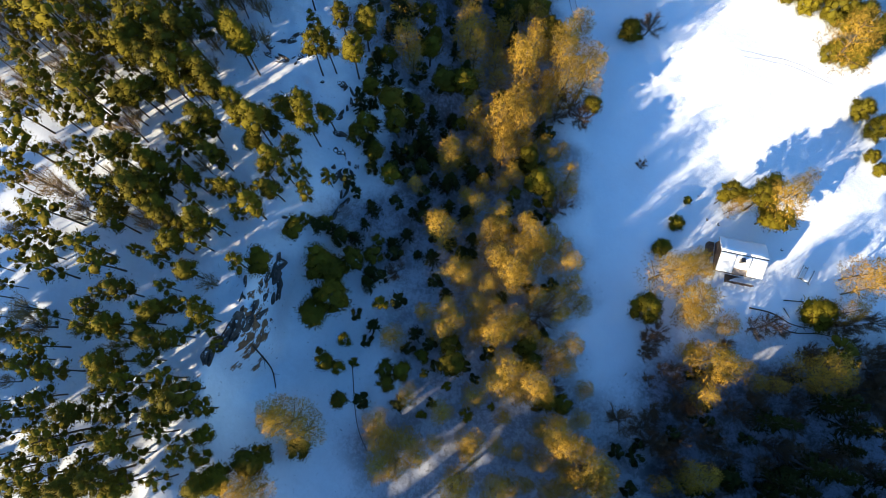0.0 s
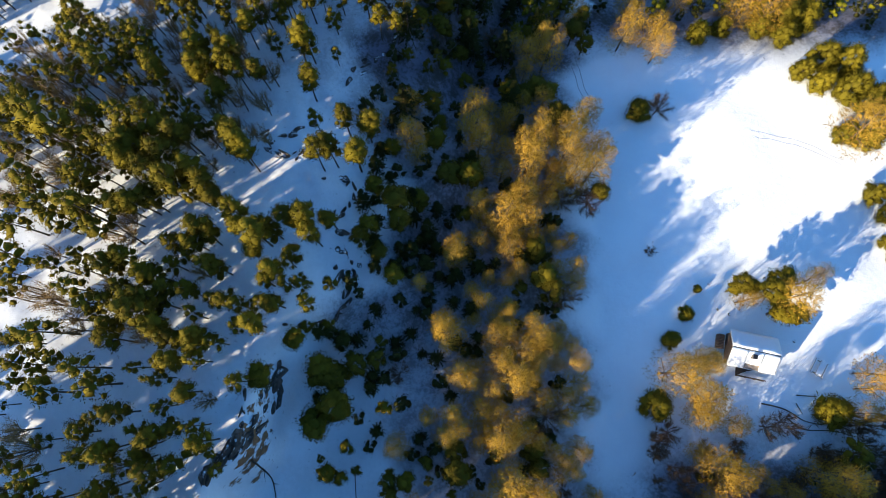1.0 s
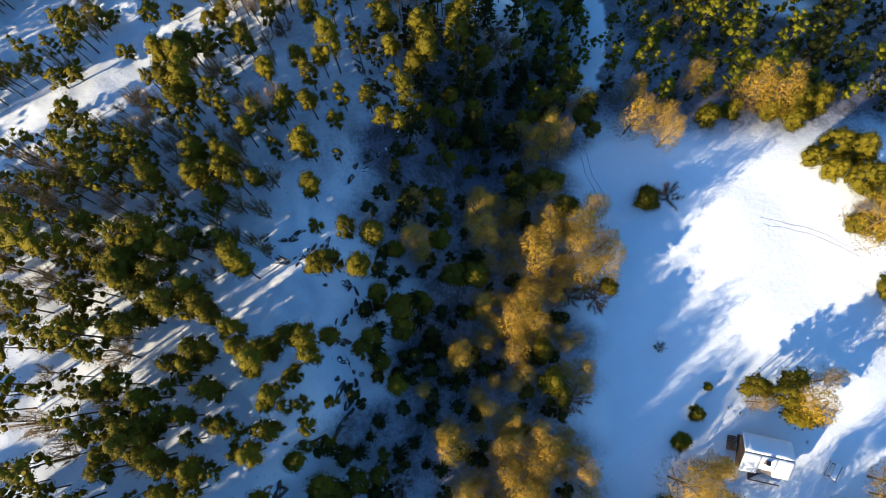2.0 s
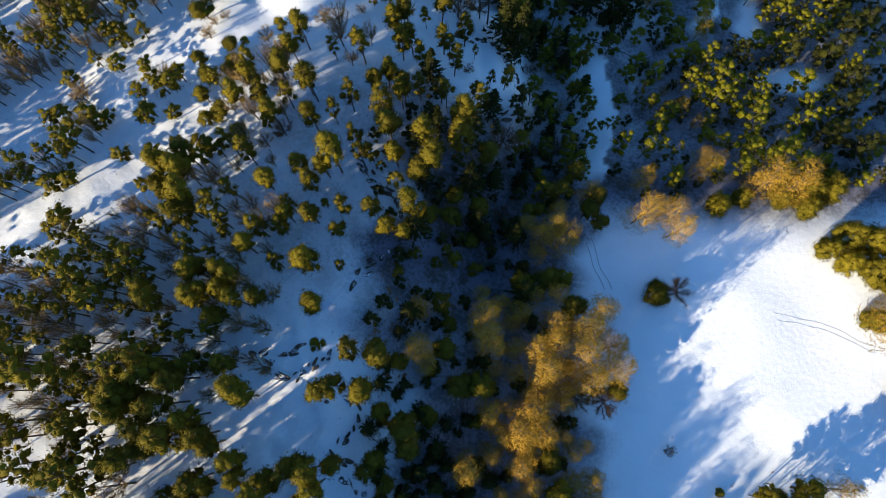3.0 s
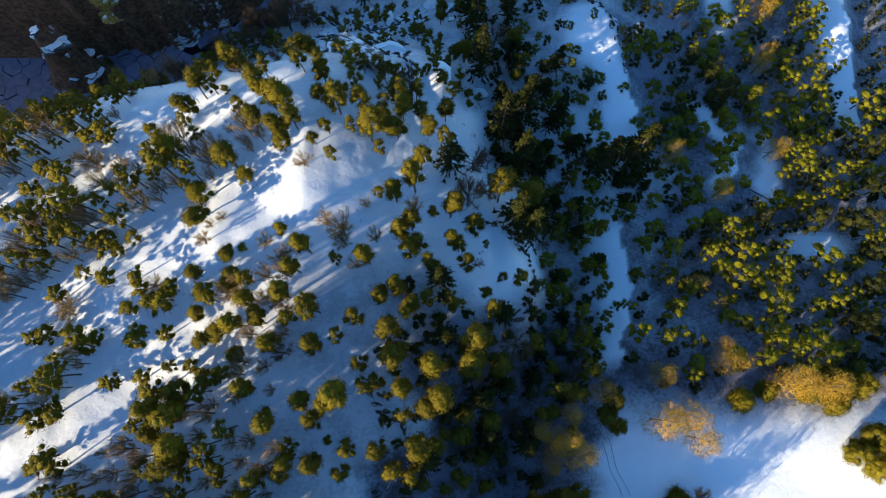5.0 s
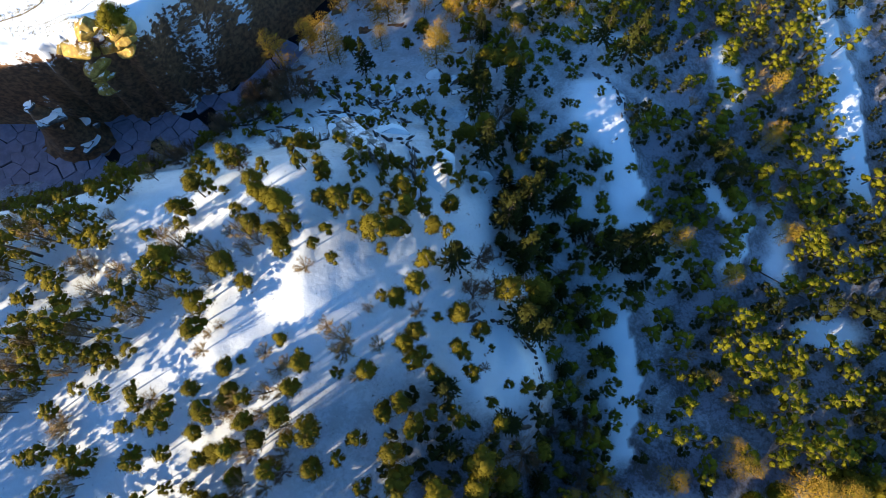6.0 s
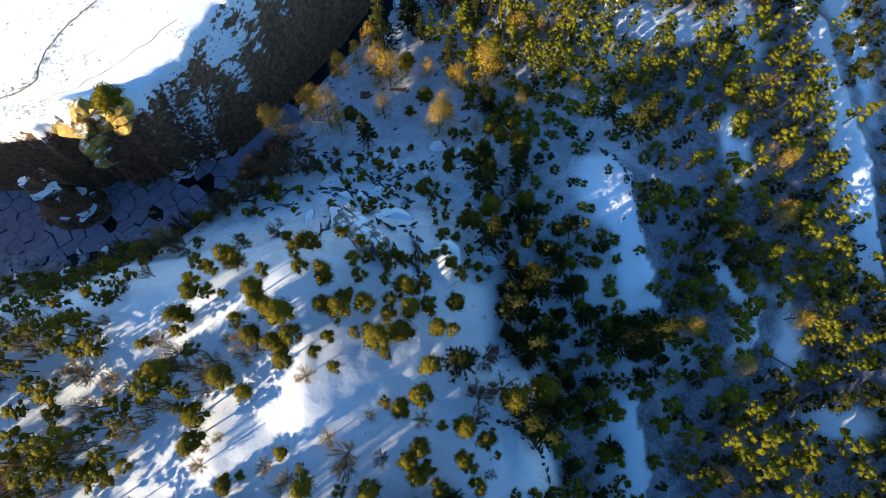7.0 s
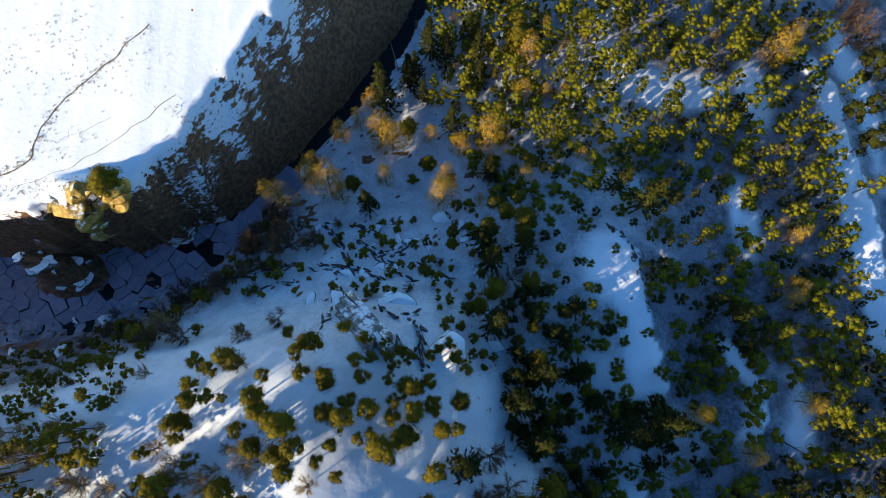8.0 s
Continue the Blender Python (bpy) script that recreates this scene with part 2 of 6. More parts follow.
def open_field(x, y):
    """1 on the open meadow by the hut, 0 in the woods."""
    beyond_river = sm(1.0, 1.15, across(x, y))
    x = x + 1.4 * np.sin(y * 0.4) + 0.9 * np.sin(y * 0.93 + 2)
    near = sm(14, 20, x) * (1 - sm(56, 64, y)) * (1 - sm(62, 72, x)) * sm(-8, 2, y - 7 * sm(21, 29, x))
    return np.maximum(near, beyond_river)


def small_relief(x, y):
    """Drifts and hummocks on top of the lie of the land."""
    wild = 1.0 - float(open_field(x, y))
    return (0.3 + 0.4 * wild) * noise.noise((x / 9, y / 9, 1.7)) + (0.03 + 0.17 * wild) * noise.noise((x / 2.4, y / 2.4, 5.1))


def ledges(x, y, inside, q):
    """Rock steps along the rim of the ridge and on the banks of the river."""
    rim = 0.55 * math.exp(-((inside - 3.5) / 8.0) ** 2) * (1.0 if -15 < y < 125 else 0.3)
    shore = (float(near_shore(x)) - y) * 0.65
    bank = 0.9 * min(1.0, (0.97 - q) / 0.3) if 0 < q < 0.97 else math.exp(-((shore - 3.5) / 5.0) ** 2) if q <= 0 else 0.0
    k = min(1.0, rim + 0.9 * bank)
    if k < 0.03:
        return 0.0
    v = 2.6 * noise.noise((x / 11 + 3, y / 11, 0.3)) + 0.8 * noise.noise((x / 3.5, y / 3.5, 2.2))
    f = v - math.floor(v)
    step = math.floor(v) + min(1.0, max(0.0, (f - 0.40) / 0.14))
    rough = 0.35 * noise.noise((x / 1.1, y / 1.1, 9.0)) if bank > 0.3 else 0.0
    return k * (1.25 * (step - v) + rough)


def ground_z(x, y):
    q = float(across(x, y))
    inside = float((ridge_edge(y) - x) * 0.85)
    calm = 0.5 if q > 1 else 1.0
    return float(land(x, y)) + calm * small_relief(x, y) + ledges(x, y, inside, q)


# snowy gaps in the wood: middle and half widths
CLEARINGS = [(23.5, 84, 3.0, 11), (20.5, 118, 5.0, 6), (24, 108, 2.5, 9), (43.5, 100, 3.5, 6), (53, 83, 6, 3), (65, 128, 4, 16), (48, 96, 3, 8), (36, 150, 10, 5), (50, 150, 4, 8), (70, 150, 5, 20), (44, 126, 3, 8), (3, 78, 6, 7)]


def lines(lo, hi, step, reach):
    inner = list(np.arange(lo, hi + step / 2, step))
    out, d = [], step
    while d < reach:
        d *= 1.5
        out.append(d)
    return [lo - v for v in reversed(out)] + inner + [hi + v for v in out]


def build_ground():
    gx, gy = lines(-92, 98, 0.64, 1600), lines(-32, 186, 0.64, 1600)
    X, Y = np.meshgrid(gx, gy)
    Z = land(X, Y)
    Q, IN = across(X, Y), (ridge_edge(Y) - X) * 0.85
    ny, nx = X.shape
    for j in range(ny):
        for i in range(nx):
            x, y = X[j, i], Y[j, i]
            if abs(x) < 140 and -80 < y < 240:
                q = Q[j, i]
                Z[j, i] += (0.5 if q > 1 else 1.0) * small_relief(x, y) + ledges(x, y, IN[j, i], q)
            else:
                Z[j, i] += 6 * noise.noise((x / 160, y / 160, 3.3))
    idx = np.arange(nx * ny).reshape(ny, nx)
    faces = np.stack([idx[:-1, :-1], idx[:-1, 1:], idx[1:, 1:], idx[1:, :-1]], -1).reshape(-1, 4)
    me = bpy.data.meshes.new("ground")
    me.from_pydata(np.stack([X, Y, Z], -1).reshape(-1, 3).tolist(), [], faces.tolist())
    # bare soil in the gorge, cracks between blocks of rock, needle litter and painted shade under the woods
    bare = np.zeros_like(X)
    for j, i in np.argwhere((Q > 0) & (Q < 1.02) & (X > -95) & (X < 10)):
        x, y, q = X[j, i], Y[j, i], Q[j, i]
        drift = 0.30 * noise.noise((x / 7, y / 7, 4.0)) + 0.22 * noise.noise((x / 2.6, y / 2.6, 9.0))
        share = float(np.interp(q, [0, 0.34, 0.5, 0.72, 0.88, 0.93], [1.3, 1.2, 0.72, 0.54, 0.52, 0.0]))
        bare[j, i] = max(0.0, share + drift + 0.5 * float(sm(-50, -58, x)) * (q < 0.97))
    for j, i in np.argwhere((Q < 0.12) & (X > -92) & (X < 4) & (Y > 106) & (Y < 150)):
        x, y = X[j, i], Y[j, i]
        shore = (float(near_shore(x)) - y) * 0.65
        low = float(sm(12, 8, shore))
        blocks = float(sm(-30, -24, x) * sm(109, 112, y))
        crack = abs(noise.noise((x / 5.2 + 0.4 * noise.noise((x / 2, y / 2, 1.0)), y / 2.6, 6.0)))
        crack = min(crack, 0.8 * abs(noise.noise((x / 2.4, y / 1.7, 16.0))) + 0.02)
        if max(low, blocks) > 0.3:
            bare[j, i] = 1.0 if crack < 0.014 + 0.020 * low + 0.02 * noise.noise((x / 6, y / 6, 8.0)) else 0.0
        if low > 0.3 and noise.noise((x / 7, y / 4, 11.0)) > 0.58:
            bare[j, i] = 1.0
    cliff = 0.60 * np.exp(-((X + 20.2 + 0.12 * (8 - Y)) / 1.9) ** 2) * sm(-1, 2, Y) * (1 - sm(12, 15, Y))
    rim = 0.36 * np.exp(-((IN + 0.5) / 2.2) ** 2) * sm(15, 20, Y) * (1 - sm(112, 118, Y))
    bare = np.maximum(np.maximum(bare, cliff + rim), 0.0)
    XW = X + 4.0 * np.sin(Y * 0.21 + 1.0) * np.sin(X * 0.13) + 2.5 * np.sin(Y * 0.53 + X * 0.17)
    # one mask for needle litter and for shade painted on the snow
    litter_shade = (1 - open_field(X, Y)) * (1 - sm(0.2, 0.6, Q)) * np.maximum(0.08 + 0.28 * sm(-28, -18, XW) * sm(42, 52, Y) * (1 - sm(72, 80, Y)) + (0.24 + 0.2 * sm(-2, 6, X)) * sm(98, 110, Y) * sm(28, 20, X) + 0.78 * sm(-10.5, -5, XW) * (1 - sm(62, 80, Y)) * (0.7 + 0.3 * sm(10, 24, Y)), np.maximum(0.95 * sm(21, 33, XW - 8 * sm(80, 60, Y)) * sm(60, 66, Y), sm(20, 26, X) * (1 - sm(0, 7, Y))))
    # the shelf by the river is darkened too, for the gorge's shade
    litter_shade = np.maximum(litter_shade, 0.8 * sm(11, 8, (near_shore(X) - Y) * 0.65) * (Q < 0.1) * sm(-22, -32, X))
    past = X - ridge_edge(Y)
    litter_shade = np.maximum(litter_shade, 0.6 * sm(0.5, 2.5, past) * sm(20, 17, X) * sm(58, 64, Y) * sm(100, 90, Y))
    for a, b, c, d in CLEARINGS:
        litter_shade = litter_shade * sm(0.55, 1.15, np.sqrt(((X - a) / c) ** 2 + ((Y - b) / d) ** 2))
    # clear snow up to each edge, shade painted on the bank past it
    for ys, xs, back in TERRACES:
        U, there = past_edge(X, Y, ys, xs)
        litter_shade = litter_shade * (1 - there * sm(-back - 1.5, -back, U) * (U < 0.1))
        litter_shade = np.maximum(litter_shade, 0.75 * there * (U >= 0.1) * sm(5.0, 2.5, U))
    for name, values in (("bare", bare), ("litter_shade", litter_shade)):
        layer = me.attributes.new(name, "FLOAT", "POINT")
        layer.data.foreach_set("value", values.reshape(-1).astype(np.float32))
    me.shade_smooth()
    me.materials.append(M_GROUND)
    return tagged(new("ground", me), "snow-covered hillside with rock ledges, meadow and river gorge", "ground", kind="structure")


build_ground()


def mesh_object(name, verts, faces, mat, parent=None, smooth=False, normals=None):
    me = bpy.data.meshes.new(name)
    me.from_pydata([tuple(map(float, v)) for v in verts], [], [tuple(map(int, f)) for f in faces])
    if smooth or normals is not None:
        me.shade_smooth()
    if normals is not None:
        me.normals_split_custom_set_from_vertices([tuple(map(float, v)) for v in normals])
    me.materials.append(mat)
    ob = new(name, me)
    ob.parent = parent
    return ob


def build_river():
    """Dark open water between the shore and the foot of the far bank."""
    xs = np.arange(-140, 16, 2.0)
    verts, faces = [], []
    for x in xs:
        a, b = float(near_shore(x)), float(far_brink(x))
        verts += [(x, a - 5.0, WATER), (x, a + (float(bank_foot(x)) + 0.12) * (b - a), WATER)]
    for i in range(len(xs) - 1):
        faces.append((2 * i, 2 * i + 2, 2 * i + 3, 2 * i + 1))
    ob = mesh_object("river_water", verts, faces, M_WATER)
    return tagged(ob, "dark open river water at the bottom of a gorge", "river", kind="structure")


build_river()


def build_ice():
    """Broken plates of snowy ice that almost cover the river, with dark water in the gaps."""
    rng = np.random.default_rng(14)
    wide, deep = 3.3, 2.0
    spot = {(i, j): (-88 + wide * (i + 0.5 * (j % 2)) + rng.normal(0, 0.65), 106 + deep * j + rng.normal(0, 0.4)) for i in range(17) for j in range(16)}
    for (i, j), (x, y) in spot.items():
        a, b = float(near_shore(x)), float(far_brink(x))
        if not a - 2.5 < y < a + (float(bank_foot(x)) + 0.06) * (b - a) or x > -33 or rng.uniform() < 0.10 or math.hypot((x + 49) / 3, (y - 124) / 1.6) < 1:
            continue
        # each plate is what lies nearer to its own spot than to its neighbours', less a crack
        ring = [(x + 4 * math.cos(f), y + 4 * math.sin(f)) for f in np.linspace(0, 2 * math.pi, 15)[:-1]]
        for u, w in spot.values():
            d = math.hypot(u - x, w - y)
            if 0 < d < 7:
                nx, ny, half = (u - x) / d, (w - y) / d, d / 2 - (rng.uniform(0.02, 0.16) if rng.uniform() < 0.62 else -0.02)
                cut = []
                for p, q in zip(ring, ring[1:] + ring[:1]):
                    e, f = (p[0] - x) * nx + (p[1] - y) * ny - half, (q[0] - x) * nx + (q[1] - y) * ny - half
                    if e <= 0:
                        cut.append(p)
                    if e * f < 0:
                        cut.append((p[0] + (q[0] - p[0]) * e / (e - f), p[1] + (q[1] - p[1]) * e / (e - f)))
                ring = cut
        n = len(ring)
        if n < 3:
            continue
        ring = [(u + rng.normal(0, 0.05), w + rng.normal(0, 0.05)) for u, w in ring]
        top = WATER + float(rng.uniform(0.12, 0.4))
        verts = [(u, w, top) for u, w in ring] + [(u, w, WATER - 0.3) for u, w in ring]
        faces = [tuple(range(n))] + [(k, n + k, n + (k + 1) % n, (k + 1) % n) for k in range(n)]
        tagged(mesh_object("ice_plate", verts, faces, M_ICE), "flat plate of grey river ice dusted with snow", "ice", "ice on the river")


build_ice()


# ---- trees ----
def unit(rng):
    v = rng.normal(size=3)
    return v / np.linalg.norm(v)


def tube(points, radii, sides=6):
    """A tapered tube along a line of points."""
    verts, faces = [], []
    for k, (p, r) in enumerate(zip(points, radii)):
        a = Vector(points[min(k + 1, len(points) - 1)]) - Vector(points[max(k - 1, 0)])
        u = a.normalized().orthogonal().normalized()
        w = a.normalized().cross(u)
        for s in range(sides):
            f = 2 * math.pi * s / sides
            verts.append(tuple(Vector(p) + (u * math.cos(f) + w * math.sin(f)) * r))
        if k:
            o = (k - 1) * sides
            faces += [(o + s, o + (s + 1) % sides, o + sides + (s + 1) % sides, o + sides + s) for s in range(sides)]
    n = len(verts)
    faces.append(tuple(range(n - sides, n)))
    return verts, faces


def joined(pieces):
    verts, faces = [], []
    for v, f in pieces:
        o = len(verts)
        verts += list(v)
        faces += [tuple(i + o for i in q) for q in f]
    return verts, faces


def blades(base, way, length, width, rng, out, round_look=1.6):
    """Pointed slips: arrays of roots, directions, lengths and widths to a bag of triangles,
    whose normals lean to the outside of the crown."""
    side = np.cross(way, rng.normal(size=way.shape))
    side /= np.linalg.norm(side, axis=1, keepdims=True) + 1e-9
    tip = base + way * length[:, None]
    half = side * (width * 0.5)[:, None]
    v = np.stack([base - half, base + half, tip], 1)
    face = normed(np.cross(v[:, 1] - v[:, 0], v[:, 2] - v[:, 0]))
    turned = (face * out).sum(axis=1) < 0
    v[turned] = v[turned][:, [1, 0, 2]]
    face[turned] *= -1
    n = np.repeat(normed(face + round_look * out), 3, axis=0)
    v = v.reshape(-1, 3)
    return v, np.arange(len(v)).reshape(-1, 3), n


def foliage(bags):
    o, faces = 0, []
    for v, f, n in bags:
        faces.append(f + o)
        o += len(v)
    return np.concatenate([b[0] for b in bags]), np.concatenate(faces), np.concatenate([b[2] for b in bags])


def normed(v):
    return v / (np.linalg.norm(v, axis=1, keepdims=True) + 1e-9)


def ball(level):
    bm = bmesh.new()
    bmesh.ops.create_icosphere(bm, subdivisions=level, radius=1.0)
    bm.verts.index_update()
    made = np.array([tuple(v.co) for v in bm.verts]), np.array([[v.index for v in f.verts] for f in bm.faces])
    bm.free()
    return made


COARSE = ball(1)


def pine_shape(seed, radius, height, boughs, per, depth=0.55, fine=1.0, limb_step=3, full=1.0, hollow=False):
    """Trunk, limbs and crown of a pine: rounded, needled boughs set in a spiral round the upper stem.
    depth: the share of the height that is crown."""
    rng = np.random.default_rng(seed)
    lean = rng.normal(0, 0.13, 2)
    stem = [(lean[0] * u * u * height * 0.3, lean[1] * u * u * height * 0.3, -0.6 + (height * 0.86 + 0.6) * u) for u in np.linspace(0, 1, 7)]
    trunk = tube(stem, np.linspace(0.10, 0.03, 7) * height / 9, 6)
    top = np.array([stem[-1][0], stem[-1][1], height])
    up = np.append((np.arange(boughs - 1) + rng.uniform(0.2, 0.8, boughs - 1)) / boughs * 0.84, 0.9)
    reach = radius * np.clip(np.minimum(0.55 + 2.2 * up, 1.12 - 0.85 * up), 0.1, 1) * rng.uniform(0.42, 0.85, boughs) * (1.3 - 0.3 * full)
    reach[-1] *= 0.25
    a = np.arange(boughs) * 2.4 + rng.normal(0, 0.35, boughs)
    low = height * (1 - depth)
    hearts = np.stack([top[0] * up + np.cos(a) * reach, top[1] * up + np.sin(a) * reach, low + (height - low) * up], 1)
    size = full * radius * rng.uniform(0.24, 0.40, boughs) * (1.1 - 0.3 * up)
    middle = np.array([top[0] * 0.6, top[1] * 0.6, low + 0.4 * (height - low)])
    spread = np.array([radius, radius, 0.55 * (height - low)])
    limbs, bags = [], []
    for k in range(boughs):
        h, q = hearts[k], size[k]
        if k % limb_step == 0:
            root = np.array([h[0] * 0.15, h[1] * 0.15, max(0.25 * height, h[2] - 0.5 * reach[k] - 0.2)])
            limbs.append(tube([tuple(root), tuple(root * 0.5 + h * 0.5 + [0, 0, -0.12]), tuple(h)], [0.05, 0.035, 0.015], 4))
        whole = normed(((h - middle) / spread)[None])[0]
        d = normed(rng.normal(size=(per, 3)) + 0.5 * whole + [0, 0, 0.15])
        way = normed(d * 0.9 + 0.8 * rng.normal(size=d.shape) + [0, 0, 0.25])
        base = h + d * (q * rng.uniform(0.48, 1.06, per))[:, None] * [1, 1, 0.85]
        bags.append(blades(base, way, rng.uniform(0.10, 0.19, per) * radius, rng.uniform(0.035, 0.065, per) * radius * fine, rng, normed(d + 0.9 * whole), 2.6))
        if hollow:
            continue
        n = normed(COARSE[0] @ np.array(pose(0, 0, 0, *map(float, rng.uniform(0, 360, 3))).to_3x3()))
        rough = q * rng.uniform(0.4, 0.8, len(n))
        bags.append((h + n * rough[:, None] * [1, 1, 0.85], COARSE[1], normed(n + 0.7 * whole + 0.25 * rng.normal(size=n.shape))))
    return trunk, joined(limbs), foliage(bags)


def spruce_shape(seed, radius, height):
    rng = np.random.default_rng(seed)
    trunk = tube([(0, 0, -0.6), (0, 0, height * 0.5), (0, 0, height)], [0.14, 0.08, 0.015], 6)
    base, way, length = [], [], []
    limbs = []
    for level in np.linspace(0.14, 0.98, 17):
        reach = radius * (1 - level) ** 0.85 * rng.uniform(0.85, 1.1) + 0.12
        for b in range(7):
            a = rng.uniform(0, 2 * math.pi)
            r = reach * rng.uniform(0.7, 1.1)
            tip = np.array([math.cos(a) * r, math.sin(a) * r, level * height - 0.22 * r])
            root = np.array([0, 0, level * height])
            if b < 3:
                limbs.append(tube([tuple(root), tuple(tip)], [0.03, 0.008], 3))
            for k in range(11):
                u = rng.uniform(0.15, 1)
                base.append(root + (tip - root) * u)
                d = (tip - root) / r + rng.normal(size=3) * 0.75 + [0, 0, 0.15]
                way.append(d)
                length.append(rng.uniform(0.25, 0.48) * (0.5 + 0.5 * reach / radius))
    base, way, length = np.array(base), normed(np.array(way)), np.array(length)
    return trunk, joined(limbs), blades(base, way, length, rng.uniform(0.12, 0.24, len(base)), rng, normed(base * [1, 1, 0] + [0, 0, 0.45]))


def bare_shape(seed, radius, height, arms, per, fan, thick, fine=1.0):
    """A leafless tree: stem, rising arms and a dome of fine twigs."""
    rng = np.random.default_rng(seed)
    bent = rng.normal(0, 0.12, 2)
    trunk = tube([(0, 0, -0.6), (bent[0], bent[1], 0.35 * height), (bent[0] * 2, bent[1] * 2, height * 0.75)], [0.13 * thick, 0.09 * thick, 0.025 * thick], 6)
    mid, high = np.array([bent[0], bent[1], 0.60 * height]), 0.34 * height
    d = normed(rng.normal(size=(arms * 3, 3)))
    d = d[d[:, 2] > -0.55][:arms]
    tips = mid + d * rng.uniform(0.45, 0.82, (len(d), 1)) * [radius, radius, high]
    limbs, base, way = [], [], []
    for tip, out in zip(tips, d):
        root = np.array([bent[0], bent[1], rng.uniform(0.18, 0.5) * height])
        root[2] = min(root[2], tip[2] - 0.1)
        bow = root * 0.5 + tip * 0.5 + [(tip[0] - root[0]) * 0.2, (tip[1] - root[1]) * 0.2, -0.06 * height]
        limbs.append(tube([tuple(root), tuple(bow), tuple(tip)], [0.05 * thick, 0.03 * thick, 0.010 * thick], 3))
        u = rng.uniform(0.35, 1.05, (per, 1))
        base.append((1 - u) ** 2 * root + 2 * u * (1 - u) * bow + u * u * tip)
        way.append(rng.normal(size=(per, 3)) * fan + out * 0.3 + [0, 0, 0.35])
    base, way = np.concatenate(base), normed(np.concatenate(way))
    n = len(base)
    return trunk, joined(limbs), blades(base, way, radius * rng.uniform(0.15, 0.42, n), rng.uniform(0.018, 0.036, n) * fine, rng, normed((base - mid) / [radius, radius, high]), 1.4)


def tree_thing(name, shape, mats, crown_name, label, category):
    root = tagged(new(name), label, category)
    mesh_object("trunk", *shape[0], mats[0], root, True)
    if shape[1][0]:
        tagged(mesh_object("limb", *shape[1], mats[1], root), kind="stuff")
    mesh_object(crown_name, shape[2][0], shape[2][1].tolist(), mats[2], root, normals=shape[2][2])
    return root


class Nursery:
    """Grows a few shapes of one kind, and sets them out at their places."""

    def __init__(self, grow, number, radius):
        self.grow, self.number, self.radius, self.made, self.rng = grow, number, radius, {}, np.random.default_rng(5)

    def plant(self, x, y, r, group, tall=1.0, sink=0.0):
        k = int(self.rng.integers(self.number))
        s = r / self.radius
        m = pose(x, y, ground_z(x, y) - sink, 0, 0, float(self.rng.uniform(0, 360))) @ Matrix.Diagonal((s, s, s * tall, 1))
        if k not in self.made:
            ob = self.made[k] = self.grow(k)
            ob.matrix_basis = m
        else:
            ob = copy_thing(self.made[k], m)
            ob.scale = m.to_scale()
        return tagged(ob, group=group)


pines = Nursery(lambda k: tree_thing("pine_tree", pine_shape(10 + k, 1.6, 10.4, 24, 66, (0.42, 0.5, 0.56, 0.62)[k % 4], 1.0, 3, (1.36, 1.1, 1.25)[k % 3]), (M_BARK, M_LIMB, M_NEEDLE), "crown",
                                     "olive-green pine with a clumpy crown on a bare stem in snow", "pine tree"), 8, 1.6)
young = Nursery(lambda k: tree_thing("young_pine", pine_shape(40 + k, 1.1, 7.0, 15, 66, (0.5, 0.58, 0.66)[k % 3], 1.0, 3, (1.3, 1.05)[k % 2]), (M_BARK, M_LIMB, M_NEEDLE), "crown",
                                     "small young pine with green needles growing in snow", "young pine"), 6, 1.1)
# pines in near-black needles: their shade is part of the colour
shaded = Nursery(lambda k: tree_thing("pine_tree", pine_shape(340 + k, 1.6, 6.6, 18, 56, 0.8, 1.1, 4, 1.2), (M_BARK, M_LIMB, M_SPRUCE_SHADE), "crown",
                                      "bushy pine with needles darkened for shade almost down to the snow", "pine tree"), 5, 1.6)
spruces = Nursery(lambda k: tree_thing("spruce_tree", spruce_shape(70 + k, 1.5, 7.5), (M_BARK, M_LIMB, M_SPRUCE_SHADE), "crown",
                                       "dark green narrow spruce with drooping branches in snow", "spruce tree"), 4, 1.5)
bares = Nursery(lambda k: tree_thing("bare_tree", bare_shape(100 + k, 1.7, 7.2, 24, 46, 0.8, 0.7, 1.0), (M_BARK, M_LIMB, M_BARE), "crown",
                                     "leafless tree with pale brown fine twigs in winter sun", "bare tree"), 7, 1.7)
bushes = Nursery(lambda k: tree_thing("bare_bush", bare_shape(130 + k, 1.7, 3.6, 22, 48, 0.6, 0.55, 1.1), (M_LIMB, M_LIMB, M_BUSH), "crown",
                                      "leafless brown bush with thin twigs standing in snow", "bush"), 4, 1.7)
shrubs = Nursery(lambda k: tree_thing("round_shrub", pine_shape(160 + k, 1.7, 2.9, 40, 90, 0.92, 0.6, 8), (M_BARK, M_LIMB, M_SUNLIT_SHRUB), "crown",
                                      "dense round evergreen shrub growing in snow", "shrub"), 3, 1.7)
slim = Nursery(lambda k: tree_thing("slender_pine", pine_shape(240 + k, 1.0, 5.4, 14, 44, 0.72, 1.1), (M_BARK, M_LIMB, M_SLIM), "crown",
                                    "slender yellow-green pine with needles almost down to the snow", "pine tree"), 7, 1.0)
larches = Nursery(lambda k: tree_thing("larch_tree", pine_shape(280 + k, 1.7, 7.6, 28, 84, 0.8, 0.48, 2, 1.25, True), (M_BARK, M_LIMB, M_TWIG), "crown",
                                       "leafless golden larch with dense fine twigs in winter sun", "larch tree"), 6, 1.7)


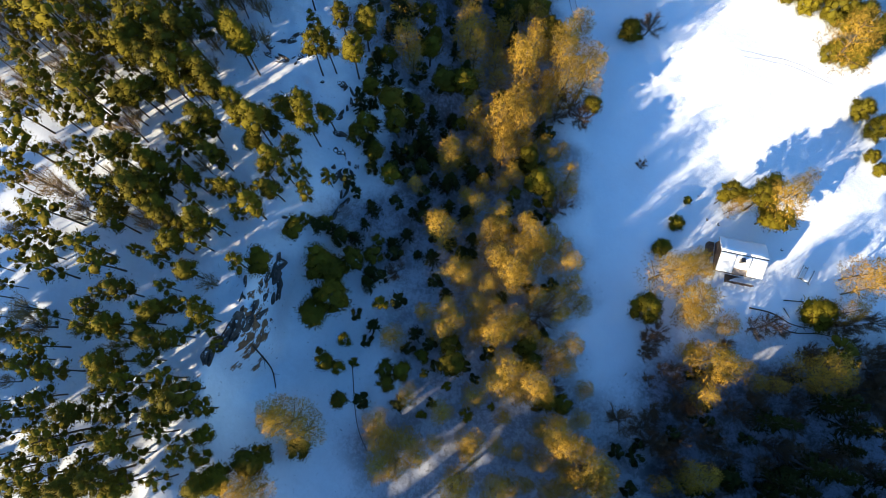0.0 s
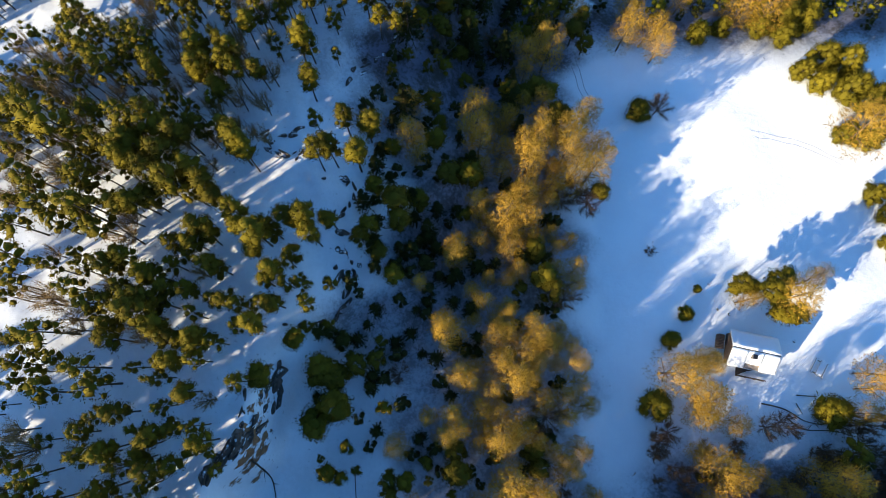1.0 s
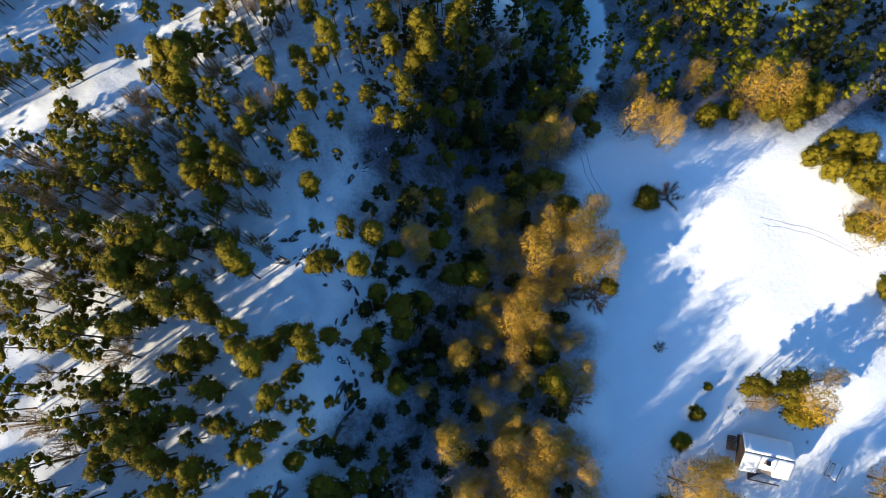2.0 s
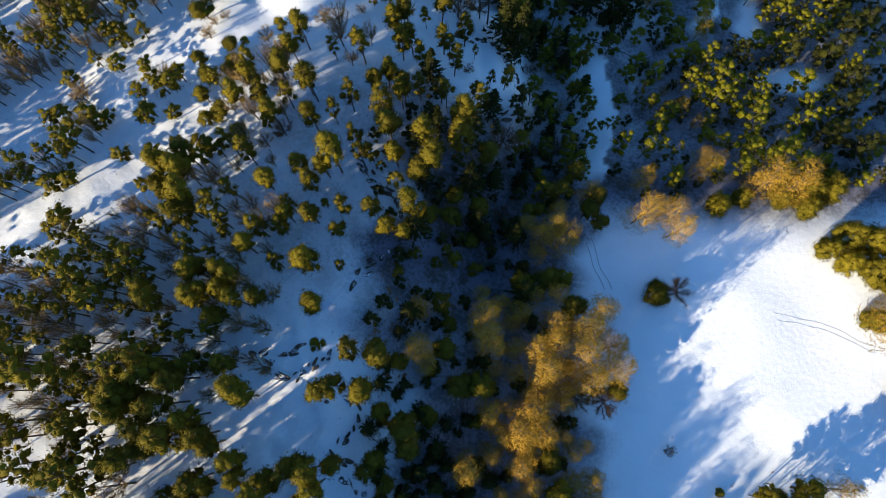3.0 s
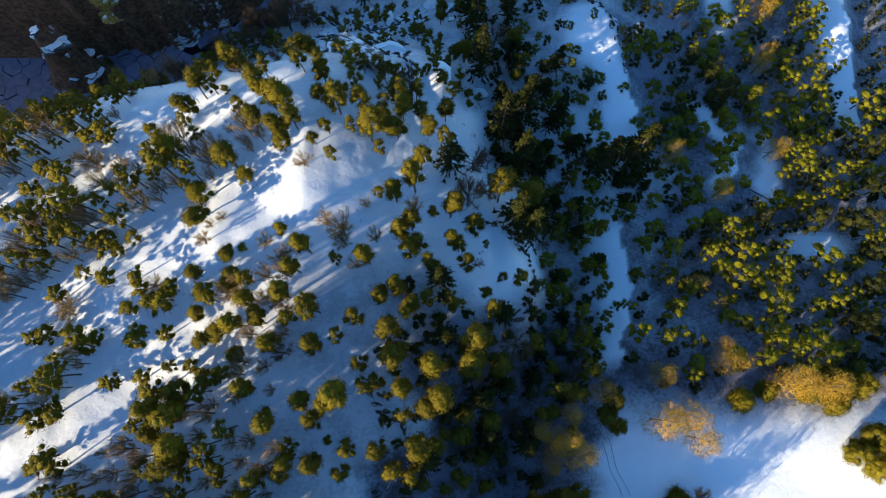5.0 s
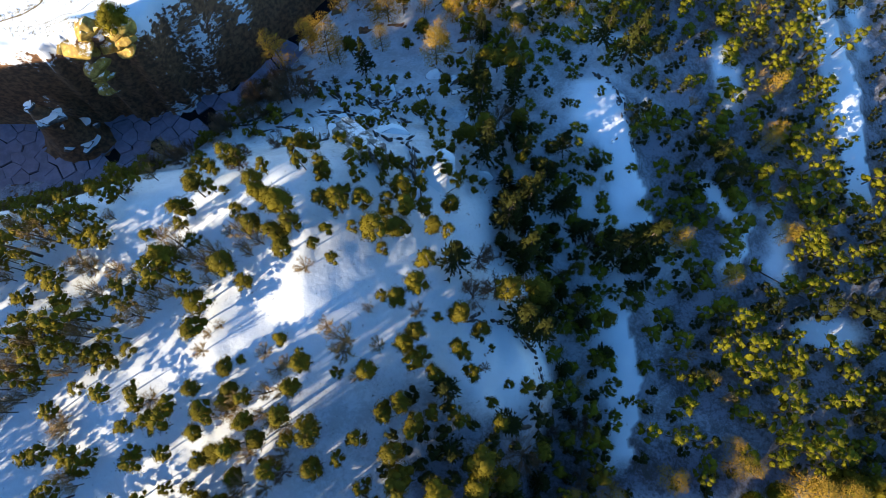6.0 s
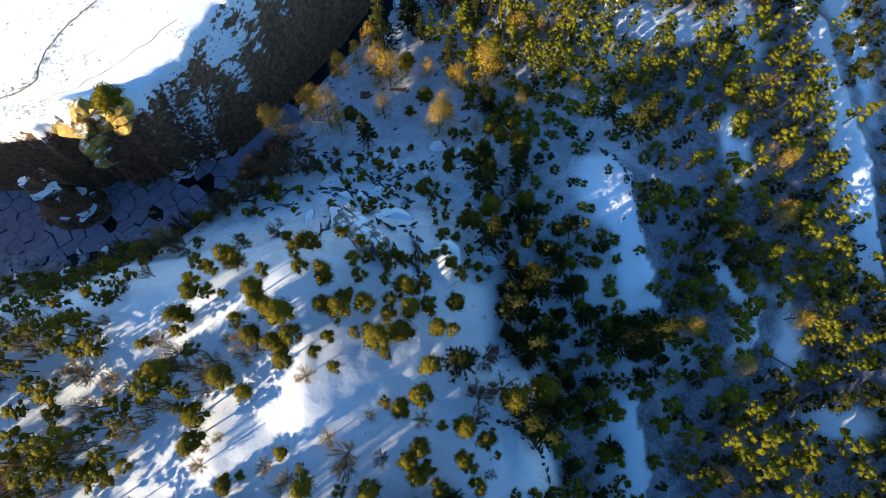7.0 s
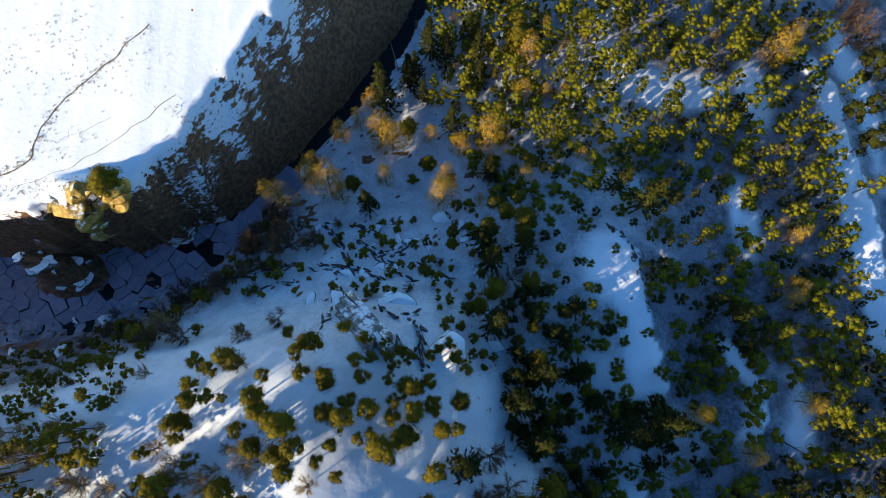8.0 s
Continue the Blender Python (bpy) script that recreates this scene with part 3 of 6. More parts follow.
# x, y and crown radius in metres, stand by stand
PINES_A = [(-38.2, 3.2, 1.2), (-38.0, 0.8, 1.3), (-37.9, -7.8, 1.2), (-37.8, -1.5, 1.1), (-36.5, 0.8, 1.2), (-36.1, -5.8, 1.3), (-35.9, -8.5, 1.4), (-35.9, -9.7, 1.2), (-35.0, -4.8, 1.7), (-34.1, -5.8, 1.4), (-33.5, -3.2, 1.3), (-31.9, 1.8, 1.4), (-31.9, -8.7, 1.7), (-31.5, -3.3, 1.0), (-31.3, -5.2, 1.1), (-31.1, -1.5, 1.1), (-30.8, 3.8, 1.0), (-30.6, 0.3, 1.3), (-30.3, -8.3, 1.5), (-30.2, -3.0, 1.1), (-29.9, -9.2, 1.3), (-29.7, -5.3, 1.4), (-29.5, -0.4, 1.1), (-28.6, 1.9, 1.0), (-28.6, -9.3, 1.1), (-28.4, -1.0, 1.1), (-28.4, -7.0, 0.9), (-27.4, 3.4, 1.4), (-26.4, -5.0, 1.0), (-26.3, -3.4, 1.2), (-26.1, -9.2, 1.0), (-25.5, -1.5, 1.1)]
PINES_B = [(-25.1, -3.0, 1.1), (-24.4, -0.9, 1.4), (-24.1, -6.0, 1.1), (-23.5, -7.4, 1.0), (-23.4, -5.2, 1.1), (-23.4, -2.9, 1.1), (-23.0, -9.6, 1.4), (-22.5, 3.3, 0.7), (-21.4, -9.1, 1.7), (-19.3, -8.3, 1.7), (-18.4, -7.7, 1.4), (-15.3, -7.3, 1.3), (-14.1, 3.2, 0.5), (-13.2, 1.9, 1.1), (-12.0, 1.3, 0.9), (-11.5, -2.0, 1.1), (-10.1, 1.9, 0.6), (-6.5, 1.3, 1.1), (-6.4, -0.5, 1.1), (-4.6, 0.7, 1.2), (-2.5, 2.6, 0.9), (-2.5, -4.0, 0.6), (-2.2, 0.7, 0.6), (0.4, -0.9, 0.6), (0.7, 1.6, 1.8), (1.0, 3.8, 1.4), (2.6, -4.0, 0.9), (5.6, -3.1, 0.5), (9.5, 3.3, 1.3), (10.4, 2.0, 1.4), (12.3, -2.4, 1.3), (13.9, -2.8, 1.3)]
PINES_C = [(25.6, -3.7, 1.7), (25.6, -11.1, 1.3), (30.8, -7.4, 1.5), (31.4, -10.3, 1.7), (32.3, -7.9, 1.7), (34.0, -9.7, 1.7), (37.0, -9.7, 1.7), (38.0, -11.4, 1.8), (38.0, -4.9, 1.6), (39.7, -7.9, 1.8), (41.1, -8.4, 2.0), (41.8, -4.9, 1.6), (42.4, -10.1, 2.1), (45.4, -3.0, 1.8), (47.2, -10.2, 1.9), (47.5, -5.5, 1.8), (47.7, 3.2, 1.9), (48.3, -0.6, 1.9), (-43.9, 21.3, 1.2), (-43.4, 23.7, 1.7), (-42.5, 15.5, 1.0), (-42.4, 13.3, 1.3), (-39.1, 16.5, 1.6), (-38.8, 6.0, 0.9), (-38.7, 10.5, 1.5), (-37.4, 20.9, 1.4), (-35.6, 19.6, 1.5), (-35.4, 13.0, 1.4), (-35.3, 6.7, 1.2), (-34.2, 19.2, 1.4), (-34.2, 4.8, 1.2), (-34.1, 11.4, 1.6)]
PINES_D = [(-33.9, 22.9, 1.4), (-33.7, 8.5, 0.9), (-33.5, 17.4, 1.2), (-33.2, 21.0, 1.2), (-33.2, 15.7, 1.4), (-33.0, 4.8, 1.0), (-33.0, 23.8, 1.3), (-31.9, 8.6, 1.2), (-31.9, 5.5, 1.3), (-31.3, 20.0, 1.5), (-30.4, 18.2, 1.6), (-30.2, 22.4, 1.5), (-29.5, 4.3, 1.1), (-29.3, 19.4, 1.3), (-29.1, 5.6, 1.1), (-28.9, 16.7, 1.5), (-28.7, 23.6, 1.1), (-28.7, 21.1, 1.2), (-28.7, 12.0, 1.0), (-28.6, 25.9, 1.2), (-28.2, 6.9, 1.3), (-28.0, 15.8, 1.3), (-27.2, 13.4, 1.3), (-26.9, 7.3, 1.1), (-26.9, 15.4, 0.9), (-26.6, 25.9, 1.2), (-26.4, 20.6, 1.2), (-26.0, 4.3, 1.1), (-25.7, 10.6, 1.3), (-25.5, 15.2, 1.3), (-25.0, 16.0, 1.2), (-24.5, 5.2, 0.9)]
PINES_E = [(-24.3, 19.9, 1.0), (-23.7, 23.1, 1.2), (-23.4, 4.5, 0.5), (-23.3, 5.9, 1.2), (-22.9, 20.0, 1.2), (-21.6, 17.3, 0.9), (-21.3, 19.3, 1.0), (-21.0, 25.3, 1.2), (-20.9, 11.6, 1.1), (-19.5, 17.3, 1.3), (-19.4, 11.7, 1.4), (-19.3, 19.6, 1.0), (-18.9, 21.8, 1.0), (-18.2, 22.9, 1.3), (-17.6, 19.4, 1.2), (-16.8, 24.0, 0.9), (-16.8, 21.6, 1.0), (-16.5, 15.7, 1.2), (-16.2, 24.8, 1.0), (-15.2, 21.8, 1.0), (-15.2, 17.4, 0.8), (-14.9, 19.7, 1.0), (-14.7, 7.8, 1.8), (-13.8, 12.1, 1.8), (-13.3, 17.8, 0.8), (-12.8, 21.9, 0.8), (-12.3, 8.9, 2.0), (-12.0, 12.2, 1.8), (-11.3, 4.4, 0.9), (-10.4, 13.7, 1.5), (-8.0, 14.0, 1.2), (-7.8, 15.9, 0.9)]
PINES_F = [(-7.3, 8.6, 0.9), (-6.1, 23.7, 1.3), (8.9, 22.9, 1.0), (11.8, 24.4, 1.8), (12.5, 22.4, 1.7), (36.5, 23.1, 1.1), (37.4, 23.4, 1.5), (38.7, 23.2, 1.3), (40.4, 22.2, 1.9), (41.5, 20.2, 1.7), (42.0, 24.0, 1.9), (43.8, 19.8, 1.7), (-46.4, 38.1, 1.3), (-44.6, 38.8, 1.8), (-44.3, 27.5, 1.5), (-44.3, 33.0, 1.4), (-43.9, 45.3, 1.3), (-43.8, 31.4, 1.4), (-43.5, 37.7, 1.4), (-41.8, 29.1, 1.5), (-41.0, 27.7, 1.3), (-40.6, 37.9, 2.1), (-40.4, 47.5, 1.7), (-38.8, 39.7, 1.4), (-38.8, 37.3, 1.6), (-38.6, 32.5, 1.7), (-38.5, 45.7, 1.6), (-38.3, 28.1, 1.3), (-38.1, 30.0, 1.5), (-37.4, 36.5, 1.2), (-36.9, 28.6, 1.8), (-36.0, 47.8, 1.4)]
PINES_G = [(-35.9, 27.3, 1.6), (-35.7, 35.4, 1.4), (-34.0, 38.8, 1.7), (-33.9, 29.6, 1.3), (-33.5, 46.6, 1.2), (-33.4, 36.7, 1.7), (-32.6, 34.1, 1.5), (-32.4, 45.1, 1.4), (-32.3, 30.0, 1.6), (-31.8, 35.4, 1.6), (-31.4, 39.6, 1.5), (-31.4, 30.3, 1.3), (-30.3, 32.7, 1.6), (-30.0, 38.2, 1.7), (-29.4, 31.6, 1.4), (-29.0, 34.8, 1.6), (-28.8, 46.4, 1.3), (-28.2, 37.3, 1.5), (-28.1, 31.7, 1.7), (-27.8, 45.4, 1.5), (-27.1, 39.0, 1.5), (-27.1, 46.1, 1.2), (-26.7, 33.6, 1.4), (-25.8, 27.5, 1.4), (-25.6, 31.7, 1.4), (-25.2, 43.7, 1.3), (-25.2, 46.6, 1.2), (-25.2, 26.5, 1.2), (-24.9, 30.8, 1.3), (-24.3, 38.5, 1.3), (-23.9, 47.5, 1.3), (-23.4, 45.3, 1.2)]
PINES_H = [(-22.6, 36.1, 1.6), (-22.5, 29.1, 1.4), (-22.0, 27.9, 1.2), (-21.7, 35.4, 1.4), (-21.2, 45.8, 1.2), (-19.7, 26.5, 1.6), (-18.5, 27.3, 1.3), (-16.1, 28.9, 1.5), (-15.8, 44.8, 1.4), (-15.1, 40.7, 0.8), (-14.7, 28.2, 1.5), (-14.4, 35.8, 1.3), (-14.3, 26.7, 1.3), (-12.9, 36.4, 1.4), (-12.7, 28.8, 1.2), (-11.6, 40.4, 1.3), (-10.3, 36.3, 1.6), (-9.8, 27.5, 1.2), (-9.2, 40.1, 1.6), (-8.9, 28.7, 1.3), (-8.2, 33.7, 1.3), (-8.0, 26.2, 1.2), (-6.4, 39.0, 1.2), (-6.1, 32.4, 1.9), (-5.5, 29.6, 1.6), (-3.0, 32.8, 1.3), (-1.7, 45.7, 1.5), (-1.7, 40.4, 1.6), (-1.0, 43.5, 1.1), (1.1, 36.7, 1.7), (2.2, 32.3, 1.0), (3.2, 36.3, 1.9)]
PINES_I = [(10.7, 26.8, 1.4), (11.0, 27.7, 1.5), (14.1, 45.6, 1.5), (15.4, 46.2, 1.4), (20.1, 36.1, 1.5), (49.6, 41.0, 2.1), (51.6, 40.2, 2.1), (53.4, 45.4, 2.2), (54.0, 34.6, 2.3), (54.8, 33.0, 2.5), (55.5, 41.0, 2.2), (56.8, 40.2, 2.2), (57.6, 47.2, 2.3), (-48.4, 67.7, 1.4), (-46.9, 68.1, 1.5), (-46.8, 64.0, 1.0), (-46.3, 58.7, 1.7), (-46.1, 54.2, 1.3), (-44.8, 59.9, 1.8), (-44.5, 55.2, 1.8), (-44.1, 67.8, 1.7), (-43.6, 63.8, 1.5), (-43.5, 54.1, 1.6), (-42.5, 66.9, 1.7), (-41.7, 68.1, 1.3), (-41.7, 48.9, 1.4), (-39.1, 63.0, 1.4), (-36.9, 67.5, 1.6), (-36.4, 68.5, 1.3), (-36.1, 63.6, 1.4), (-34.9, 49.7, 1.4), (-34.2, 60.2, 1.5)]
PINES_J = [(-34.2, 62.0, 1.7), (-34.0, 68.2, 1.3), (-33.4, 54.3, 0.9), (-33.1, 64.8, 1.0), (-32.8, 60.6, 1.4), (-32.8, 57.4, 1.2), (-30.9, 64.6, 1.1), (-30.8, 60.5, 1.5), (-30.6, 56.4, 1.6), (-30.5, 55.0, 1.5), (-30.4, 61.9, 1.4), (-30.0, 67.6, 1.3), (-29.8, 55.6, 1.4), (-29.3, 63.7, 1.1), (-28.6, 67.9, 1.5), (-28.5, 48.6, 1.3), (-27.8, 63.4, 1.1), (-27.7, 49.1, 1.1), (-27.2, 56.7, 1.1), (-25.9, 53.1, 0.8), (-25.7, 66.2, 1.4), (-25.7, 48.6, 1.3), (-25.6, 69.3, 1.2), (-25.6, 58.2, 1.1), (-23.9, 62.3, 1.2), (-23.2, 69.6, 1.2), (-23.1, 51.4, 1.3), (-22.5, 67.1, 0.9), (-21.8, 53.4, 1.2), (-21.7, 59.2, 1.3), (-21.2, 67.1, 1.2), (-20.0, 69.9, 1.1)]
PINES_K = [(-19.9, 49.7, 1.0), (-19.7, 53.7, 1.2), (-19.0, 55.2, 1.2), (-18.9, 56.4, 1.0), (-17.9, 60.9, 1.2), (-17.2, 49.7, 1.4), (-16.9, 67.0, 1.3), (-16.6, 59.1, 1.2), (-16.2, 55.1, 1.3), (-16.1, 49.7, 1.4), (-15.2, 57.0, 0.6), (-15.2, 60.9, 1.2), (-14.6, 68.0, 0.9), (-13.8, 61.6, 1.6), (-13.5, 53.8, 1.0), (-13.3, 49.7, 0.7), (-12.7, 56.2, 1.0), (-12.7, 69.9, 1.1), (-11.9, 65.0, 1.1), (-11.2, 62.7, 1.0), (-10.0, 63.1, 1.0), (-9.7, 56.1, 1.2), (-8.9, 61.6, 0.6), (-8.7, 68.5, 1.5), (-8.2, 53.8, 1.2), (-8.0, 66.5, 1.6), (-7.1, 59.6, 1.0), (-7.1, 62.6, 1.3), (-7.0, 49.7, 0.8), (-6.2, 53.6, 1.0), (-5.2, 56.4, 1.6), (-5.0, 51.9, 0.9)]
PINES_L = [(-4.9, 60.3, 1.4), (-3.8, 56.2, 1.2), (-3.7, 64.8, 1.5), (-3.4, 61.6, 1.7), (-2.5, 57.2, 0.8), (-2.5, 51.0, 0.8), (-1.1, 52.6, 0.8), (-0.5, 59.4, 1.4), (-0.1, 51.7, 1.0), (-0.1, 57.0, 1.3), (0.6, 65.0, 1.8), (0.7, 67.9, 1.8), (2.0, 54.4, 1.3), (2.4, 50.7, 1.0), (3.1, 58.5, 1.5), (3.8, 65.2, 1.6), (8.5, 49.0, 1.5), (10.3, 49.0, 1.5), (10.9, 59.1, 1.1), (11.5, 61.9, 1.6), (12.0, 49.6, 1.6), (12.8, 69.0, 1.8), (13.6, 49.8, 1.4), (15.9, 66.5, 1.3), (17.5, 65.0, 1.1), (17.6, 59.3, 1.6), (19.1, 57.7, 1.3), (27.0, 68.9, 1.5), (29.3, 69.9, 1.4), (30.3, 68.3, 1.4), (36.1, 61.2, 1.9), (41.5, 69.9, 1.4)]
PINES_M = [(41.7, 67.8, 1.6), (46.8, 68.7, 2.1), (46.8, 55.6, 2.0), (47.5, 49.9, 1.8), (47.9, 61.1, 2.4), (48.4, 54.2, 2.4), (48.5, 66.4, 1.5), (49.5, 48.1, 2.2), (51.2, 63.3, 2.1), (53.3, 48.1, 2.7), (-51.8, 90.8, 2.4), (-51.3, 85.4, 1.5), (-50.6, 88.4, 1.5), (-50.4, 82.8, 1.7), (-48.8, 80.1, 1.5), (-48.2, 87.7, 1.9), (-47.7, 85.0, 1.7), (-47.6, 78.5, 1.4), (-46.8, 72.5, 1.4), (-45.4, 80.2, 1.4), (-44.9, 78.9, 1.4), (-44.1, 82.9, 1.6), (-43.9, 75.2, 1.1), (-42.1, 78.6, 1.9), (-41.5, 74.6, 1.5), (-41.3, 78.9, 1.4), (-40.8, 78.0, 1.1), (-38.9, 79.4, 1.2), (-38.9, 86.2, 1.3), (-38.7, 91.5, 1.8), (-38.3, 75.0, 1.3), (-38.3, 71.0, 1.2)]
PINES_N = [(-37.9, 89.7, 1.5), (-37.5, 73.3, 1.3), (-35.5, 87.6, 1.6), (-35.4, 71.7, 1.6), (-34.2, 72.3, 1.8), (-33.6, 73.4, 1.3), (-32.2, 91.6, 1.1), (-31.7, 82.5, 1.7), (-31.6, 85.0, 1.9), (-31.0, 75.1, 1.3), (-30.3, 70.5, 1.3), (-29.7, 73.0, 1.6), (-28.1, 77.8, 1.3), (-27.0, 74.8, 1.4), (-26.9, 73.8, 1.3), (-26.6, 87.3, 1.4), (-26.4, 78.5, 0.8), (-24.9, 74.4, 1.0), (-24.3, 72.2, 1.2), (-21.9, 80.6, 1.1), (-21.4, 90.3, 1.7), (-20.7, 72.6, 1.4), (-19.5, 75.6, 1.2), (-19.5, 79.0, 1.0), (-18.5, 78.1, 1.3), (-17.7, 71.7, 1.1), (-17.1, 70.9, 1.4), (-16.6, 91.9, 1.4), (-16.3, 90.5, 0.9), (-15.1, 77.0, 0.8), (-12.2, 91.5, 1.2), (-11.6, 77.1, 1.3)]
PINES_O = [(-10.8, 86.1, 1.0), (-10.2, 73.0, 1.2), (-8.6, 85.5, 1.3), (-8.5, 74.0, 1.0), (-7.7, 73.5, 1.2), (-7.5, 80.1, 1.3), (-6.8, 78.3, 1.3), (-6.7, 71.0, 1.1), (-6.6, 81.7, 1.3), (-6.4, 71.8, 1.2), (-6.3, 87.0, 1.5), (-5.6, 79.2, 1.1), (-4.5, 72.5, 1.0), (-4.2, 77.0, 1.1), (-3.9, 83.6, 0.7), (-1.8, 72.4, 1.1), (-1.8, 83.8, 1.5), (-1.5, 80.0, 1.2), (-1.2, 71.6, 1.0), (-0.8, 79.3, 1.0), (-0.1, 77.0, 1.1), (1.3, 81.9, 1.3), (2.3, 73.6, 0.8), (2.6, 80.0, 0.5), (3.2, 71.2, 1.1), (4.6, 75.7, 0.7), (4.7, 87.0, 1.8), (6.6, 75.6, 1.0), (8.7, 87.7, 2.0), (10.4, 74.9, 1.6), (11.9, 79.7, 1.8), (12.8, 89.7, 1.4)]
PINES_P = [(13.2, 83.3, 1.5), (13.5, 74.9, 2.2), (13.6, 85.3, 1.7), (14.6, 91.1, 1.4), (15.2, 83.4, 1.4), (16.6, 82.3, 1.6), (18.0, 79.7, 1.6), (18.2, 87.0, 1.8), (18.6, 74.9, 1.3), (19.0, 71.8, 1.1), (19.3, 70.6, 1.5), (19.3, 89.2, 1.6), (19.7, 76.0, 1.2), (21.1, 88.7, 1.4), (21.3, 73.3, 1.0), (22.7, 73.5, 1.2), (23.9, 87.2, 2.4), (25.0, 78.0, 1.6), (27.1, 78.2, 1.2), (28.4, 89.4, 1.7), (28.5, 76.9, 1.2), (30.0, 78.3, 1.4), (30.5, 73.2, 1.4), (35.1, 90.4, 1.7), (36.9, 72.3, 1.4), (37.2, 78.9, 1.6), (37.4, 83.0, 1.1), (38.2, 77.6, 1.6), (38.5, 84.9, 1.3), (38.7, 71.3, 1.2), (39.3, 80.9, 1.9), (40.4, 84.1, 1.5)]
PINES_Q = [(41.6, 79.0, 1.1), (42.2, 71.9, 1.4), (43.1, 74.4, 2.1), (43.9, 70.5, 1.2), (45.6, 78.0, 1.7), (48.1, 73.2, 1.1), (48.5, 89.9, 1.8), (50.2, 73.5, 1.5), (51.3, 80.6, 1.8), (51.3, 89.4, 1.6), (57.5, 91.5, 1.2), (-69.6, 113.2, 1.5), (-59.5, 109.0, 1.5), (-58.2, 101.7, 1.2), (-54.3, 100.6, 1.3), (-53.9, 109.4, 1.9), (-52.8, 101.0, 1.3), (-52.6, 103.4, 1.4), (-49.7, 108.0, 2.0), (-49.5, 97.9, 1.4), (-47.4, 93.8, 1.2), (-46.8, 102.9, 1.7), (-46.6, 106.7, 1.8), (-46.5, 99.1, 1.2), (-46.1, 95.1, 1.5), (-45.5, 92.3, 1.7), (-45.0, 95.3, 1.2), (-43.5, 92.3, 1.7), (-43.4, 104.1, 0.9), (-43.1, 98.2, 1.2), (-41.9, 99.7, 1.0), (-40.6, 100.3, 1.0)]
PINES_R = [(-40.5, 112.5, 1.6), (-39.8, 96.8, 1.3), (-39.8, 108.7, 1.4), (-39.7, 94.9, 1.0), (-39.4, 104.3, 1.3), (-39.1, 102.9, 1.1), (-37.5, 97.3, 1.3), (-37.5, 110.7, 1.0), (-37.1, 112.9, 1.0), (-36.1, 106.5, 1.3), (-36.1, 107.7, 0.8), (-35.9, 103.2, 1.0), (-35.1, 100.9, 0.8), (-34.1, 96.9, 0.8), (-33.9, 100.6, 0.7), (-33.0, 102.5, 1.0), (-31.3, 99.1, 1.3), (-31.2, 95.7, 1.4), (-30.8, 100.3, 1.0), (-30.4, 92.4, 1.6), (-29.6, 101.2, 1.4), (-29.5, 98.8, 0.8), (-27.3, 99.4, 0.6), (-26.8, 101.9, 0.7), (-24.7, 101.2, 0.8), (-24.5, 99.7, 1.2), (-24.3, 103.2, 0.4), (-23.3, 105.5, 1.0), (-21.7, 104.0, 1.1), (-21.0, 92.2, 1.4), (-19.8, 101.5, 1.2), (-19.1, 105.4, 1.1)]
PINES_S = [(-19.1, 92.7, 1.4), (-17.3, 100.3, 1.1), (-16.4, 107.3, 1.0), (-15.0, 102.9, 0.8), (-14.6, 93.0, 1.6), (-14.0, 106.0, 0.7), (-14.0, 113.9, 1.1), (-12.8, 100.0, 1.1), (-11.8, 92.6, 1.4), (-11.4, 102.9, 1.1), (-11.1, 100.3, 0.8), (-10.8, 104.2, 1.1), (-10.3, 110.8, 0.9), (-10.1, 107.3, 0.6), (-8.6, 99.1, 1.4), (-8.1, 94.3, 1.4), (-6.7, 93.4, 1.6), (-5.5, 105.2, 0.8), (-5.0, 93.7, 1.4), (-4.1, 108.1, 1.0), (-3.7, 105.6, 0.9), (-3.2, 93.4, 1.3), (-2.9, 95.5, 1.5), (-2.2, 107.8, 1.0), (-1.1, 110.4, 1.4), (-0.4, 104.3, 1.0), (0.5, 110.6, 1.4), (1.2, 102.6, 0.7), (2.4, 100.4, 1.4), (2.5, 104.1, 0.7), (2.9, 113.9, 1.8), (6.1, 106.4, 0.9)]
PINES_T = [(8.1, 108.4, 1.1), (8.5, 104.1, 1.5), (10.0, 111.3, 1.0), (11.1, 92.0, 1.4), (11.4, 105.0, 1.0), (11.6, 101.2, 1.0), (12.2, 97.5, 1.9), (12.4, 111.3, 1.0), (12.5, 108.1, 1.1), (13.0, 104.2, 1.3), (14.3, 96.1, 1.7), (14.7, 108.5, 1.0), (14.8, 112.5, 1.0), (16.4, 99.4, 1.9), (16.5, 102.3, 1.7), (16.7, 109.5, 1.3), (17.3, 94.8, 1.5), (17.4, 112.0, 1.2), (17.5, 105.8, 1.2), (18.0, 108.5, 1.2), (20.1, 110.3, 1.5), (20.6, 103.5, 1.2), (21.6, 109.5, 1.5), (21.7, 99.5, 1.5), (22.0, 106.6, 1.2), (22.5, 97.0, 1.9), (25.4, 107.8, 1.2), (27.5, 102.2, 1.6), (30.0, 101.1, 1.3), (30.5, 94.4, 1.7), (30.7, 108.4, 2.0), (32.1, 102.7, 1.4)]
